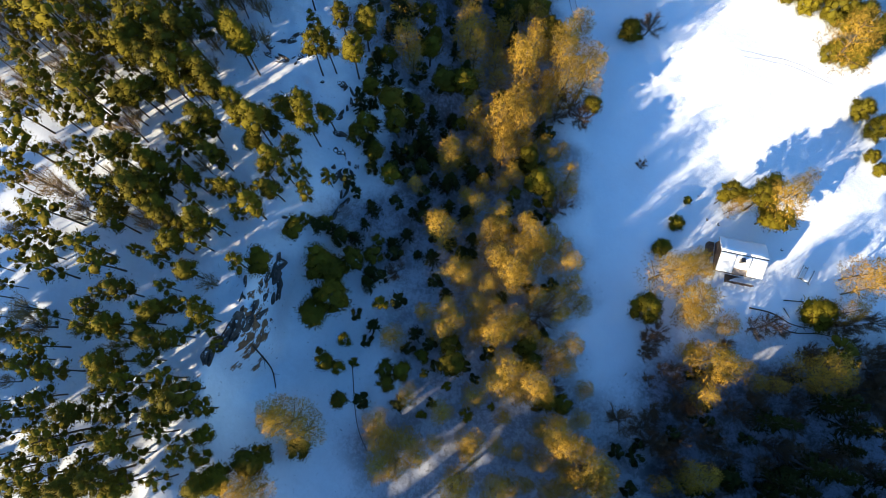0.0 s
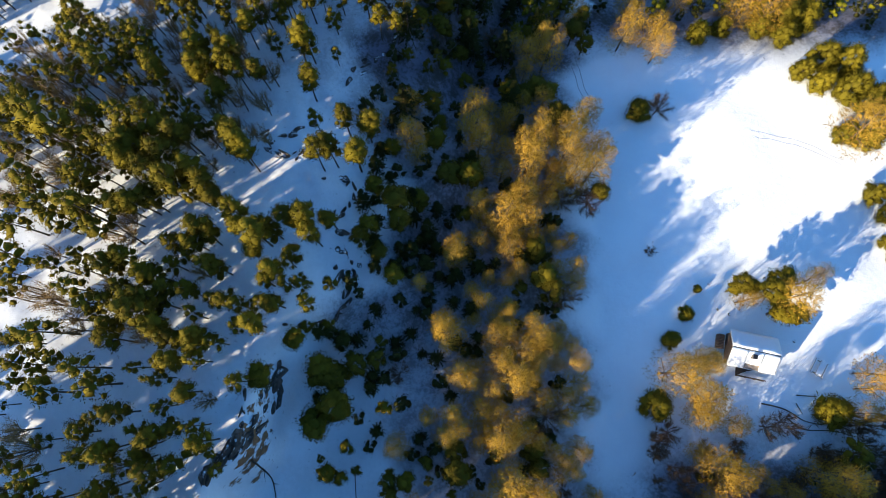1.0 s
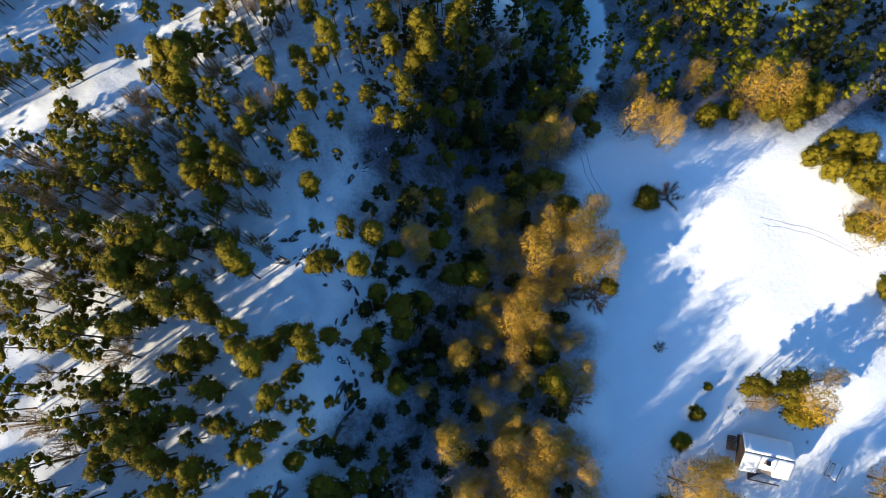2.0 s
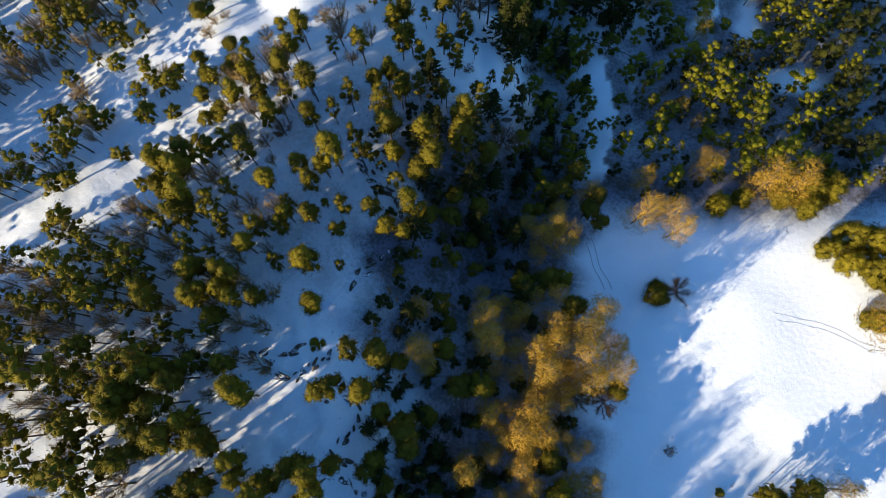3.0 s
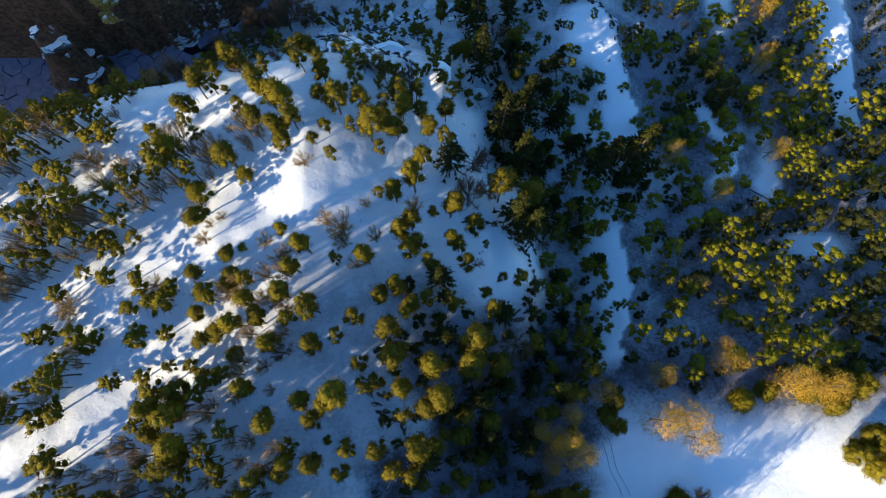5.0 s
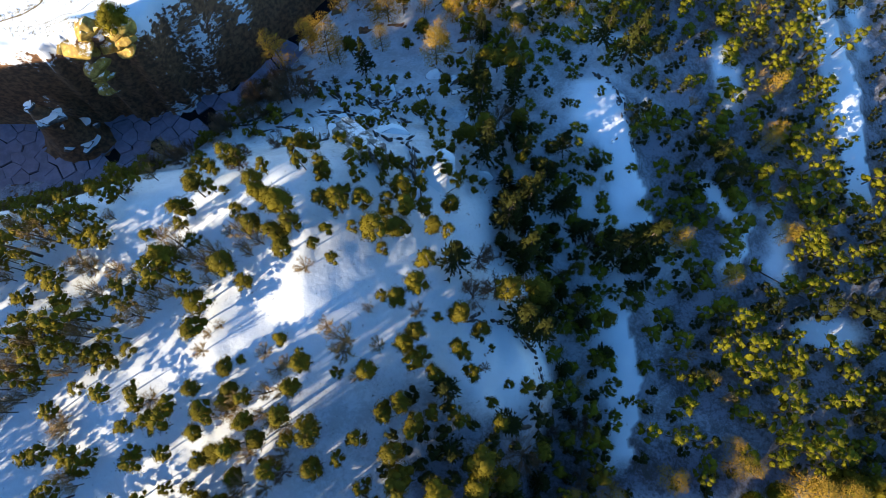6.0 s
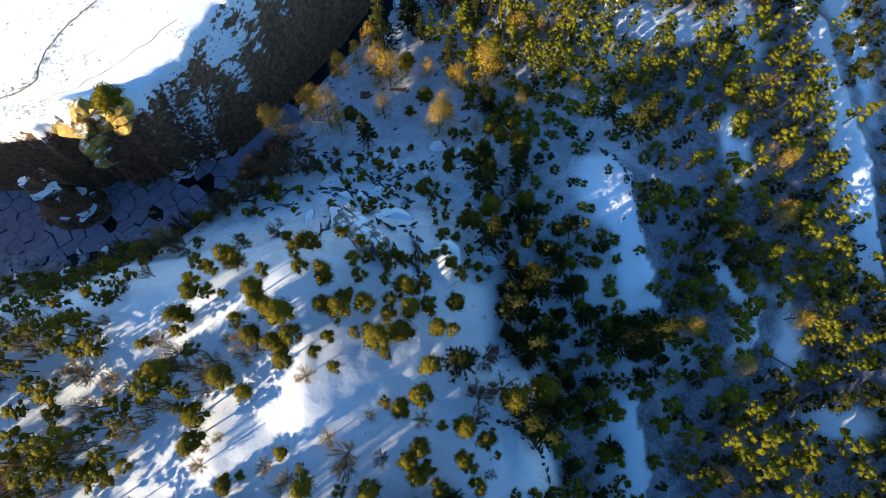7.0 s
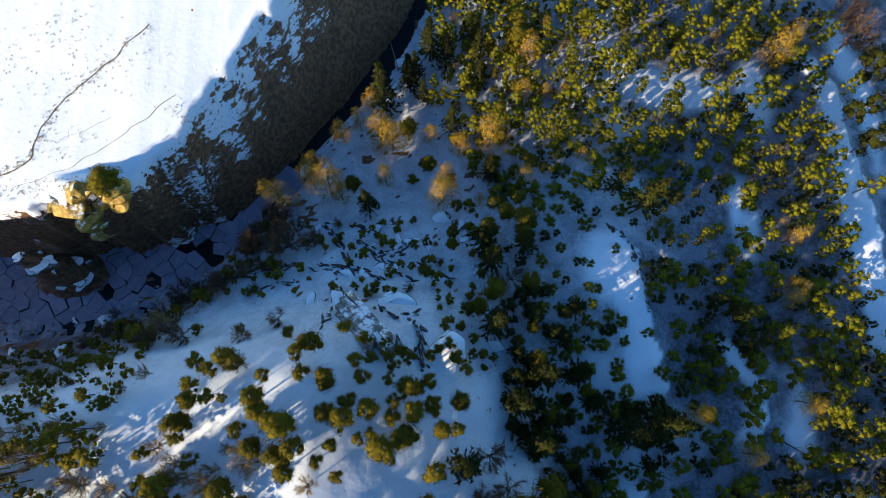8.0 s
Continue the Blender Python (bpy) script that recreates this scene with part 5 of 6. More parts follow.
def in_glade(x, y):
    """Lanes on the ridge, along the sun's way, where trees are shortened to let the sun onto the snow."""
    for a, b, half, back, ahead in ((-29.3, 82.4, 4.8, 34, 26), (-40.0, 92.7, 3.8, 26, 24), (-44.0, 57.5, 4.0, 26, 20), (-17.0, 84.0, 2.6, 30, 16)):
        u, w = (x - a) * 0.809 + (y - b) * 0.588, (y - b) * 0.809 - (x - a) * 0.588
        if -back < u < ahead and abs(w) < half:
            return True
    return False


def hut_light(x, y):
    """Where trees are shortened so that the sun reaches the hut's roof."""
    u, w = (37 - x) * 0.809 + (13 - y) * 0.588, (y - 13) * 0.809 - (x - 37) * 0.588
    return -3 < u < 26 and abs(w) < 4.5


def in_clearing(x, y):
    for ys, xs, back in TERRACES:
        u, there = past_edge(x, y, ys, xs)
        if there > 0.5 and -back < u < 0.8:
            return True
    return any(((x - a) / c) ** 2 + ((y - b) / d) ** 2 < 1 for a, b, c, d in CLEARINGS)


def lee(x, y):
    """Trees in the hollow behind the ridge are shortened so that its shade covers them."""
    return 1.0 - 0.6 * float(sm(52, 44, x) * sm(84, 92, y) * sm(144, 134, y))


rim_wood, slim_wood = [], []
listed = np.array([(x, y) for x, y, r in PINES + NOSE_PINES_A + NOSE_PINES_B + NOSE_PINES_C + BARE_TREES + SPRUCES + BUSHES])
more = np.random.default_rng(31)
infill = []
for x0, x1, y0, y1, number, gap, dark in ((14, 68, 64, 168, 190, 1.7, 0.06), (0, 32, 128, 172, 130, 1.4, 0.05), (-6, 10, 142, 173, 50, 1.25, 0.1), (-66, -26, 30, 94, 330, 1.25, 0.36), (-46, -23, -13, 25, 80, 1.5, 0.2), (-68, -42, 58, 96, 100, 1.15, 0.5)):
    n = 0
    while n < number:
        x, y = float(more.uniform(x0, x1)), float(more.uniform(y0, y1))
        number -= 0.02
        if np.hypot(listed[:, 0] - x, listed[:, 1] - y).min() < gap or in_clearing(x, y) or in_glade(x, y) or near_shore(x) - y < 6:
            continue
        listed = np.vstack([listed, (x, y)])
        infill.append((x, y, float(more.uniform(0.85, 1.3)), more.uniform() < dark))
        n += 1
on_nose = lambda x, y: 88 < y < 113 and -43 < x < 3 and 1.05 * x + y < 103
for x, y, r in PINES:
    if on_nose(x, y) and y > 90:
        continue
    if -0.03 < float(across(x, y)) < 0.9:
        continue
    # pines in deep shade: swapped for dark spruces here, most for bushes
    if x > 22 and y < 1:
        (spruces, bushes)[random.uniform(0, 1) < 0.85].plant(x, y, r * 1.1, stand_of(x, y), random.uniform(0.8, 1.3))
        continue
    on_ridge = x < float(ridge_edge(y))
    wood = x > 10 and y > 60
    r *= 1.13 if on_ridge else 0.9 if wood else 1.15
    tall = 0.95 if on_ridge else 0.85 if wood else 0.45 if x > 44 else 0.56
    if on_ridge and y > 97:
        r, tall = r * 0.8, 0.55
    if in_glade(x, y):
        r, tall = r * 0.86, 0.42
    if x > 44 and 25 < y < 63.5:
        continue
    near = -34 < x < 34 or (20 < y < 62 and x > 0)
    if wood and near:
        slim.plant(x, y, r * 1.06, stand_of(x, y), random.uniform(0.45, 1.2) * 1.2 / r * lee(x, y))
    elif wood:
        slim_wood.append((x, y, min(r * 1.4, 2.2), random.uniform(0.45, 1.2) * 1.1 / r * lee(x, y)))
    elif r < 1.25:
        young.plant(x, y, r * 1.08, stand_of(x, y), tall * random.uniform(0.8, 1.12))
    elif near:
        pines.plant(x, y, r, stand_of(x, y), tall * random.uniform(0.85, 1.1))
    else:
        rim_wood.append((x, y, r, tall * random.uniform(0.75, 1.12)))
for x, y, r in NOSE_PINES_A + NOSE_PINES_B + NOSE_PINES_C:
    (pines if r > 1.2 else young).plant(x, y, r * 1.12, stand_of(x, y), random.uniform(0.5, 0.8))
for x, y, r in RIM_PINES:
    shrubs.plant(x, y, r * 1.18, stand_of(x, y), random.uniform(1.15, 1.5))
for x, y, r, dark in infill:
    if dark:
        bares.plant(x, y, r * 1.1, stand_of(x, y), random.uniform(0.8, 1.1))
    elif x > -8:
        slim_wood.append((x, y, r * 1.5, random.uniform(0.4, 1.0) / r * lee(x, y)))
    else:
        rim_wood.append((x, y, r, random.uniform(0.85, 1.15)))
for nursery, places, lo, hi, grow in ((spruces, SPRUCES, 0.9, 1.15, 1.35), (bares, BARE_TREES, 1.0, 1.25, 1.6), (bushes, BUSHES, 0.8, 1.1, 1.4), (shrubs, ROUND_SHRUBS, 0.9, 1.0, 1.15)):
    for x, y, r in places:
        if -0.03 < float(across(x, y)) < 0.9:
            continue
        tall = random.uniform(lo, hi)
        if nursery is bares:
            if x < float(ridge_edge(y)) and y < 112:
                r *= 0.74
            elif 64 < y and x > 12:
                r *= 0.7
            if in_glade(x, y) or hut_light(x, y):
                tall *= 0.45
                r *= 0.85
            tall *= 0.65 if r > 2.0 else 0.85
        # spruces on this side become bushy pines with shade-dark needles
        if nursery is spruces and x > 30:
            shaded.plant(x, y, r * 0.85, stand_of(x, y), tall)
        elif nursery is bares and (x > float(ridge_edge(y)) or y > 112):
            larches.plant(x, y, r * 1.5, stand_of(x, y), tall * 1.05)
        else:
            nursery.plant(x, y, r * grow, stand_of(x, y), tall)


def build_wood(places, name, label, boughs, per, height, needles, depth=0.6, fine=1.4, full=1.0):
    """Trees past counting, in one object."""
    shapes = [pine_shape(210 + k, 1.6, height, boughs, per, depth, fine, 4, full) for k in range(5)]
    root = tagged(new(name), label, "pine wood", kind="stuff")
    for part_name, mat, pick in (("trunk", M_BARK, 0), ("limb", M_LIMB, 1), ("crown", needles, 2)):
        rng = np.random.default_rng(8)
        vs, fs, ns, o = [], [], [], 0
        for x, y, r, tall in places:
            s, a, k = r / 1.6, rng.uniform(0, 2 * math.pi), int(rng.integers(5))
            v = np.array(shapes[k][pick][0])
            c, d = math.cos(a), math.sin(a)
            vs.append(np.stack([v[:, 0] * c - v[:, 1] * d, v[:, 0] * d + v[:, 1] * c, v[:, 2]], 1) * [s, s, s * tall] + [x, y, ground_z(x, y)])
            if pick == 2:
                q = shapes[k][2][2]
                ns.append(np.stack([q[:, 0] * c - q[:, 1] * d, q[:, 0] * d + q[:, 1] * c, q[:, 2]], 1))
            fs += [tuple(i + o for i in f) for f in map(tuple, shapes[k][pick][1])]
            o += len(v)
        tagged(mesh_object(part_name, np.concatenate(vs), fs, mat, root, normals=np.concatenate(ns) if ns else None), kind="stuff")


build_wood(rim_wood, "pine_wood", "dense stand of olive-green pines at the rim of the wood", 15, 32, 10.4, M_NEEDLE, 0.55, 1.4, 1.25)

build_wood(slim_wood, "slender_pine_wood", "thick growth of slender yellow-green pines in the shaded valley", 13, 26, 8.6, M_SLIM, 0.75, 1.5, 1.2)

extra = 0
while extra < 12:
    x, y = float(more.uniform(-6, 12)), float(more.uniform(42, 78))
    if np.hypot(listed[:, 0] - x, listed[:, 1] - y).min() > 1.0:
        listed = np.vstack([listed, (x, y)])
        spruces.plant(x, y, float(more.uniform(1.3, 2.1)), stand_of(x, y), float(more.uniform(0.7, 0.95)))
        extra += 1
extra = 0
while extra < 36:
    x, y = float(more.uniform(5, 20)), float(more.uniform(58, 98))
    if np.hypot(listed[:, 0] - x, listed[:, 1] - y).min() > 0.9 and x > float(ridge_edge(y)) + 2 and not in_clearing(x, y):
        listed = np.vstack([listed, (x, y)])
        (spruces, bushes, young)[extra % 3].plant(x, y, float(more.uniform(1.1, 1.9)), stand_of(x, y), float(more.uniform(0.6, 0.9)))
        extra += 1
# dark stands, their needle colour darkened for shade: under the cliff, in the hollow behind the ridge, on the slope
# past the hut
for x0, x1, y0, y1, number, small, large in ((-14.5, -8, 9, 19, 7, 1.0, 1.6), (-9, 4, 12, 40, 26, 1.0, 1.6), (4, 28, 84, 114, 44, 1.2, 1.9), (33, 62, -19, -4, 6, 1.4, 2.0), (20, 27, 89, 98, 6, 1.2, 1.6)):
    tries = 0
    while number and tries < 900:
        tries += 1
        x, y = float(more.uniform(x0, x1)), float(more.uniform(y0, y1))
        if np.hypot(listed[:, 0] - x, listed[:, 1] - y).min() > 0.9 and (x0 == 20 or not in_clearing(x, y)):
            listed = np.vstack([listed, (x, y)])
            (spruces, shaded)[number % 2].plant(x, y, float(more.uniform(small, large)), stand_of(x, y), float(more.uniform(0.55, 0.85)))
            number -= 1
extra = 0
while extra < 74:
    x, y = float(more.uniform(3, 17)), float(more.uniform(-13, 50))
    if np.hypot(listed[:, 0] - x, listed[:, 1] - y).min() > 1.5 and open_field(x, y) < 0.4:
        listed = np.vstack([listed, (x, y)])
        larches.plant(x, y, float(more.uniform(1.2, 2.0)), stand_of(x, y), float(more.uniform(0.75, 1.05)))
        extra += 1
for k in range(100):
    x, y = (float(more.uniform(24, 58)), float(more.uniform(-13, 4))) if k < 64 else (float(more.uniform(38, 60)), float(more.uniform(-3, 8.5)))
    bushes.plant(x, y, float(more.uniform(1.3, 2.2)), stand_of(x, y), float(more.uniform(0.9, 1.3)))
low = []
while len(low) < 210:
    x, y = float(more.uniform(-74, 2 if len(low) < 110 else -30)), float(more.uniform(90, 127))
    if near_shore(x) - y < 7 or np.hypot(listed[:, 0] - x, listed[:, 1] - y).min() < 1.1 or (in_glade(x, y) and more.uniform() < 0.7) or math.hypot(x + 14, y - 108) < 4.5 or on_nose(x, y):
        continue
    listed = np.vstack([listed, (x, y)])
    if len(low) % 5 == 0:
        bushes.plant(x, y, float(more.uniform(0.7, 1.3)), stand_of(x, y), 0.8)
    low.append((x, y, float(more.uniform(0.5, 1.15)), float(more.uniform(0.5, 0.8))))
build_wood(low, "small_pines", "scattered low pines on the snowy slope above the river", 11, 30, 8.0, M_NEEDLE, 0.75, 1.4, 1.4)

thin = 0
while thin < 140:
    x, y = float(more.uniform(-62, -20 if thin < 110 else -40)), float(more.uniform(36, 94))
    if np.hypot(listed[:, 0] - x, listed[:, 1] - y).min() > 0.9 and not in_glade(x, y):
        listed = np.vstack([listed, (x, y)])
        bares.plant(x, y, float(more.uniform(1.0, 1.7)), stand_of(x, y), float(more.uniform(1.0, 1.4)))
        thin += 1
for k in range(46):
    x, y = (float(more.normal(-33, 3.0)), float(more.normal(124, 3.2))) if k < 24 else (float(more.uniform(-60, -36)), float(more.uniform(106, 117)))
    if near_shore(x) - y > 1.5:
        bushes.plant(x, y, float(more.uniform(1.4, 2.6)), stand_of(x, y), float(more.uniform(0.9, 1.5)))

# undergrowth between the listed trees of the shaded wood, but for its clearings
taken = listed
fill = np.random.default_rng(77)
under = []
while len(under) < 530:
    x, y = float(fill.uniform(-4, 78)), float(fill.uniform(58, 172))
    if len(under) > 440:
        x, y = float(fill.uniform(-11, 16)), float(fill.uniform(-4, 78))
        if y < 58 and fill.uniform() < 0.6:
            continue
    elif len(under) > 390:
        x, y = float(fill.uniform(20, 62)), float(fill.uniform(-18, 6))
    if (x < float(ridge_edge(y)) + 2 and y > 76) or float(across(x, y)) > -0.8 or open_field(x, y) > 0.2 or x < -12:
        continue
    if in_clearing(x, y) or (x < 24 and 80 < y < 124 and fill.uniform() < 0.75):
        continue
    if np.hypot(taken[:, 0] - x, taken[:, 1] - y).min() < 1.3 or any(math.hypot(x - a, y - b) < 1.5 for a, b, r, h in under):
        continue
    under.append((x, y, float(fill.uniform(0.8, 1.4)), 1.0))
# the dark needles here carry the wood's shade in their colour
build_wood(under, "undergrowth", "low growth with shade-dark needles filling the wood between the pines", 11, 24, 5.2, M_SHADE_NEEDLE, 0.85, 1.5, 1.35)

# unseen wood past the view, added and sized to cast the shade
beyond = np.random.default_rng(21)
shade_wood = []
for x0, x1, y0, y1, number, big in ((18, 80, -62, -21, 110, 2.1), (7, 34, -32, -16, 45, 2.0), (-48, 18, -60, -18, 115, 1.25), (-130, -80, 20, 100, 45, 0.85), (-100, -50, -60, 6, 100, 1.3), (-110, -68, 5, 58, 95, 1.0), (-100, -70, 55, 92, 85, 0.85), (84, 125, -10, 170, 60, 1.0)):
    shade_wood += [(float(beyond.uniform(x0, x1)), float(beyond.uniform(y0, y1)), big * float(beyond.uniform(1.5, 2.2)), 1.0) for k in range(number)]
build_wood(shade_wood, "far_pine_wood", "unseen pine wood added round the valley to cast shade", 8, 8, 8.2, M_NEEDLE, 0.65, 2.2, 1.7)


# ---- rocks ----
def boulder(x, y, size, turn, seed, label, sink=0.35, tilt=(0, 0), name="boulder", mat=None):
    """A worn block with broken faces; snow lies on its level side."""
    bm = bmesh.new()
    bmesh.ops.create_icosphere(bm, subdivisions=4 if max(size) > 1.8 else 3, radius=1.0)
    rng = np.random.default_rng(seed)
    cuts = [(Vector(unit(rng)), rng.uniform(0.35, 0.7)) for k in range(11)]
    for v in bm.verts:
        p = v.co.copy()
        for n, d in cuts:
            over = p.dot(n) - d
            if over > 0:
                p -= n * over * 0.92
        p += p.normalized() * 0.07 * noise.fractal(p * 2.3 + Vector((seed, 0, 0)), 1.0, 2.0, 4)
        v.co = Vector((p.x * size[0], p.y * size[1], p.z * size[2]))
    me = bpy.data.meshes.new(name)
    bm.to_mesh(me)
    bm.free()
    me.shade_smooth()
    me.materials.append(mat or M_ROCK)
    ob = tagged(new(name, me), label, "boulder", "rocks on the ridge")
    ob.matrix_basis = pose(x, y, ground_z(x, y) - sink * size[2] + 0.3 * size[2], tilt[0], tilt[1], turn)
    return ob


def along(points, step):
    """Evenly spaced places on a smooth line through the points."""
    out = []
    p = [Vector(q) for q in points]
    for k in range(len(p) - 1):
        a, b, c, d = p[max(k - 1, 0)], p[k], p[k + 1], p[min(k + 2, len(p) - 1)]
        n = max(2, int((c - b).length / step))
        for j in range(n):
            u = j / n
            out.append(0.5 * ((2 * b) + (c - a) * u + (2 * a - 5 * b + 4 * c - d) * u * u + (3 * b - a - 3 * c + d) * u ** 3))
    out.append(p[-1])
    return out


def shard(at, way, length, wide, high, rng):
    """One broken splinter of rock, laid along way."""
    bm = bmesh.new()
    bmesh.ops.create_icosphere(bm, subdivisions=2, radius=1.0)
    cuts = [(Vector(unit(rng)), rng.uniform(0.3, 0.75)) for k in range(7)]
    verts = []
    turn = math.atan2(way.y, way.x) + rng.normal(0, 0.35)
    m = Matrix.Translation(at) @ pose(0, 0, 0, float(rng.normal(0, 12)), float(rng.normal(0, 12)), math.degrees(turn))
    for v in bm.verts:
        p = v.co.copy()
        for n, d in cuts:
            over = p.dot(n) - d
            if over > 0:
                p -= n * over
        verts.append(tuple(m @ Vector((p.x * length, p.y * wide, p.z * high))))
    bm.verts.index_update()
    faces = [tuple(v.index for v in f.verts) for f in bm.faces]
    bm.free()
    return verts, faces


def rock_ledge(points, rise, seed, scatter=0.35, big=1.0, mat=None, label="broken dark rock ledge coming through the snow", slim=1.0):
    """A line of dark, broken rock that comes through the snow."""
    line = along([(*q, 0) for q in points], 0.42)
    rng = np.random.default_rng(seed)
    ledge = tagged(new("rock_ledge"), label, "rock ledge", "rocks on the ridge")
    ledge.matrix_basis = pose(line[0].x, line[0].y, ground_z(line[0].x, line[0].y))
    for k in range(len(line) - 1):
        if rng.uniform() < 0.22:
            continue
        d = (line[k + 1] - line[k]).normalized()
        x, y = line[k].x + rng.normal(0, scatter), line[k].y + rng.normal(0, scatter)
        at = Vector((x, y, ground_z(x, y) + rng.uniform(-0.08, 0.12) * rise)) - ledge.matrix_basis.translation
        mesh_object("shard", *shard(at, d, rng.uniform(0.35, 1.15) * big, rng.uniform(0.14, 0.4) * big * slim, rng.uniform(0.2, 0.45) * rise, rng), mat or M_CRAG, ledge)
    return ledge


face = np.random.default_rng(27)
for k, q in enumerate(along([(-18.7, 13.1, 0), (-18.4, 10.3, 0), (-18.9, 8.2, 0), (-20.6, 5.9, 0), (-22.8, 4.2, 0), (-24.4, 2.0, 0)], 0.5)):
    x, y, w = q.x + float(face.normal(-0.3, 0.45)), q.y + float(face.normal(0, 0.3)), float(face.uniform(0.4, 1.0))
    boulder(x, y, (w * float(face.uniform(1.2, 2.4)), w * 0.7, w * 1.1), float(face.uniform(35, 85)), 600 + k, "dark angular rock of a broken cliff with snow on it", 0.25, (float(face.uniform(-20, 20)), float(face.uniform(-20, 20))), "boulder", M_CRAG)
rock_ledge([(-20.9, 10.4), (-21.2, 7.6), (-21.9, 5.2)], 1.2, 2, 0.6, big=0.8)
rock_ledge([(-20.0, 6.2), (-21.4, 4.8), (-23.4, 3.6)], 1.2, 22, 0.5, big=1.6)
rock_ledge([(-23.2, 40.0), (-20.9, 38.4), (-18.6, 37.4), (-16.2, 38.4), (-14.9, 40.6)], 0.9, 3)
rock_ledge([(-21.4, 39.6), (-18.5, 40.0), (-16.4, 41.4)], 0.7, 4)
rock_ledge([(-14.0, 34.8), (-11.6, 34.6), (-11.9, 31.4), (-13.4, 29.2), (-11.2, 28.0)], 0.9, 5)
rock_ledge([(-12.7, 24.4), (-11.5, 22.0), (-12.2, 19.4), (-15.0, 17.6), (-18.2, 17.6)], 1.0, 6)
rock_ledge([(-12.8, 26.6), (-10.9, 25.0), (-10.6, 22.9)], 0.8, 7)
rock_ledge([(-11.4, 63.2), (-10.0, 60.2), (-7.4, 58.4), (-6.5, 55.2)], 1.0, 8)
rock_ledge([(-12.2, 48.4), (-10.6, 50.6), (-7.6, 52.4), (-6.0, 55.0)], 0.9, 9)
rock_ledge([(0.2, 83.8), (4.6, 83.2), (8.6, 79.8), (9.4, 75.2), (7.4, 71.6), (3.0, 69.6)], 1.3, 10)
rock_ledge([(-7.9, 108.4), (-7.3, 105.6), (-7.0, 102.4), (-6.4, 99.4)], 1.2, 13)
rock_ledge([(17.5, 124.5), (22.0, 123.0), (25.4, 117.6), (26.4, 110.8)], 0.7, 14)
# thin dark shards stand in for cracks and edges between the blocks
for seed, (points, rise, big) in enumerate((
        ([(-21.7, 118.3), (-16.7, 117.2), (-12.2, 115.1)], 1.1, 1.3), ([(-15.7, 120.8), (-11.6, 117.6), (-8.5, 115.2)], 1.2, 1.4), ([(-10.6, 106.0), (-9.5, 104.6), (-7.8, 103.2)], 1.3, 1.3),
        ([(-7.6, 108.1), (-7.3, 105.4), (-7.1, 102.8)], 1.5, 1.2), ([(-13.6, 110.6), (-10.8, 109.2), (-8.2, 110.4)], 1.0, 1.2), ([(-17.3, 122.4), (-13.5, 120.2), (-10.0, 121.2)], 1.0, 1.3),
        ([(-23.9, 118.4), (-20.1, 116.7)], 1.0, 1.2), ([(-38.1, 116.7), (-32.8, 117.6), (-27.5, 118.5)], 1.2, 1.4), ([(-20.2, 107.9), (-19.4, 110.7), (-19.1, 113.0)], 1.2, 1.2),
        ([(-19.5, 125.9), (-15.6, 124.6), (-13.0, 126.2)], 1.1, 1.4), ([(-23.4, 126.1), (-19.9, 121.4), (-18.1, 118.2)], 1.2, 1.4), ([(-8.2, 118.2), (-5.5, 116.3), (-3.0, 115.3)], 1.0, 1.2), ([(-32.6, 113.6), (-30.3, 115.0), (-26.0, 115.4)], 0.9, 1.1))):
    rock_ledge(points, rise * 1.2, 300 + seed, 0.4, big * 1.0, slim=0.75)
boulder(-19.0, 111.6, (2.2, 1.6, 1.2), -30, 32, "angular snow-topped boulder beside a tilted slab")
boulder(-10.6, 111.6, (3.6, 1.5, 0.8), -18, 33, "flat snow-covered rock slab with a dark front edge", 0.25, (-6, 4), "rock_slab")
boulder(-3.9, 103.2, (4.3, 4.6, 1.7), 12, 34, "large rounded boulder under smooth snow with thin cracks", 0.5, (0, 0), "boulder", M_DOME)
boulder(2.4, 106.0, (2.2, 0.9, 0.8), -35, 35, "narrow snow-capped rock among small pines")
boulder(-4.6, 126.6, (2.3, 1.6, 1.1), 20, 36, "pale angular boulder dusted with snow")
boulder(-1.9, 124.9, (1.6, 1.2, 0.9), 50, 37, "pale angular boulder dusted with snow")



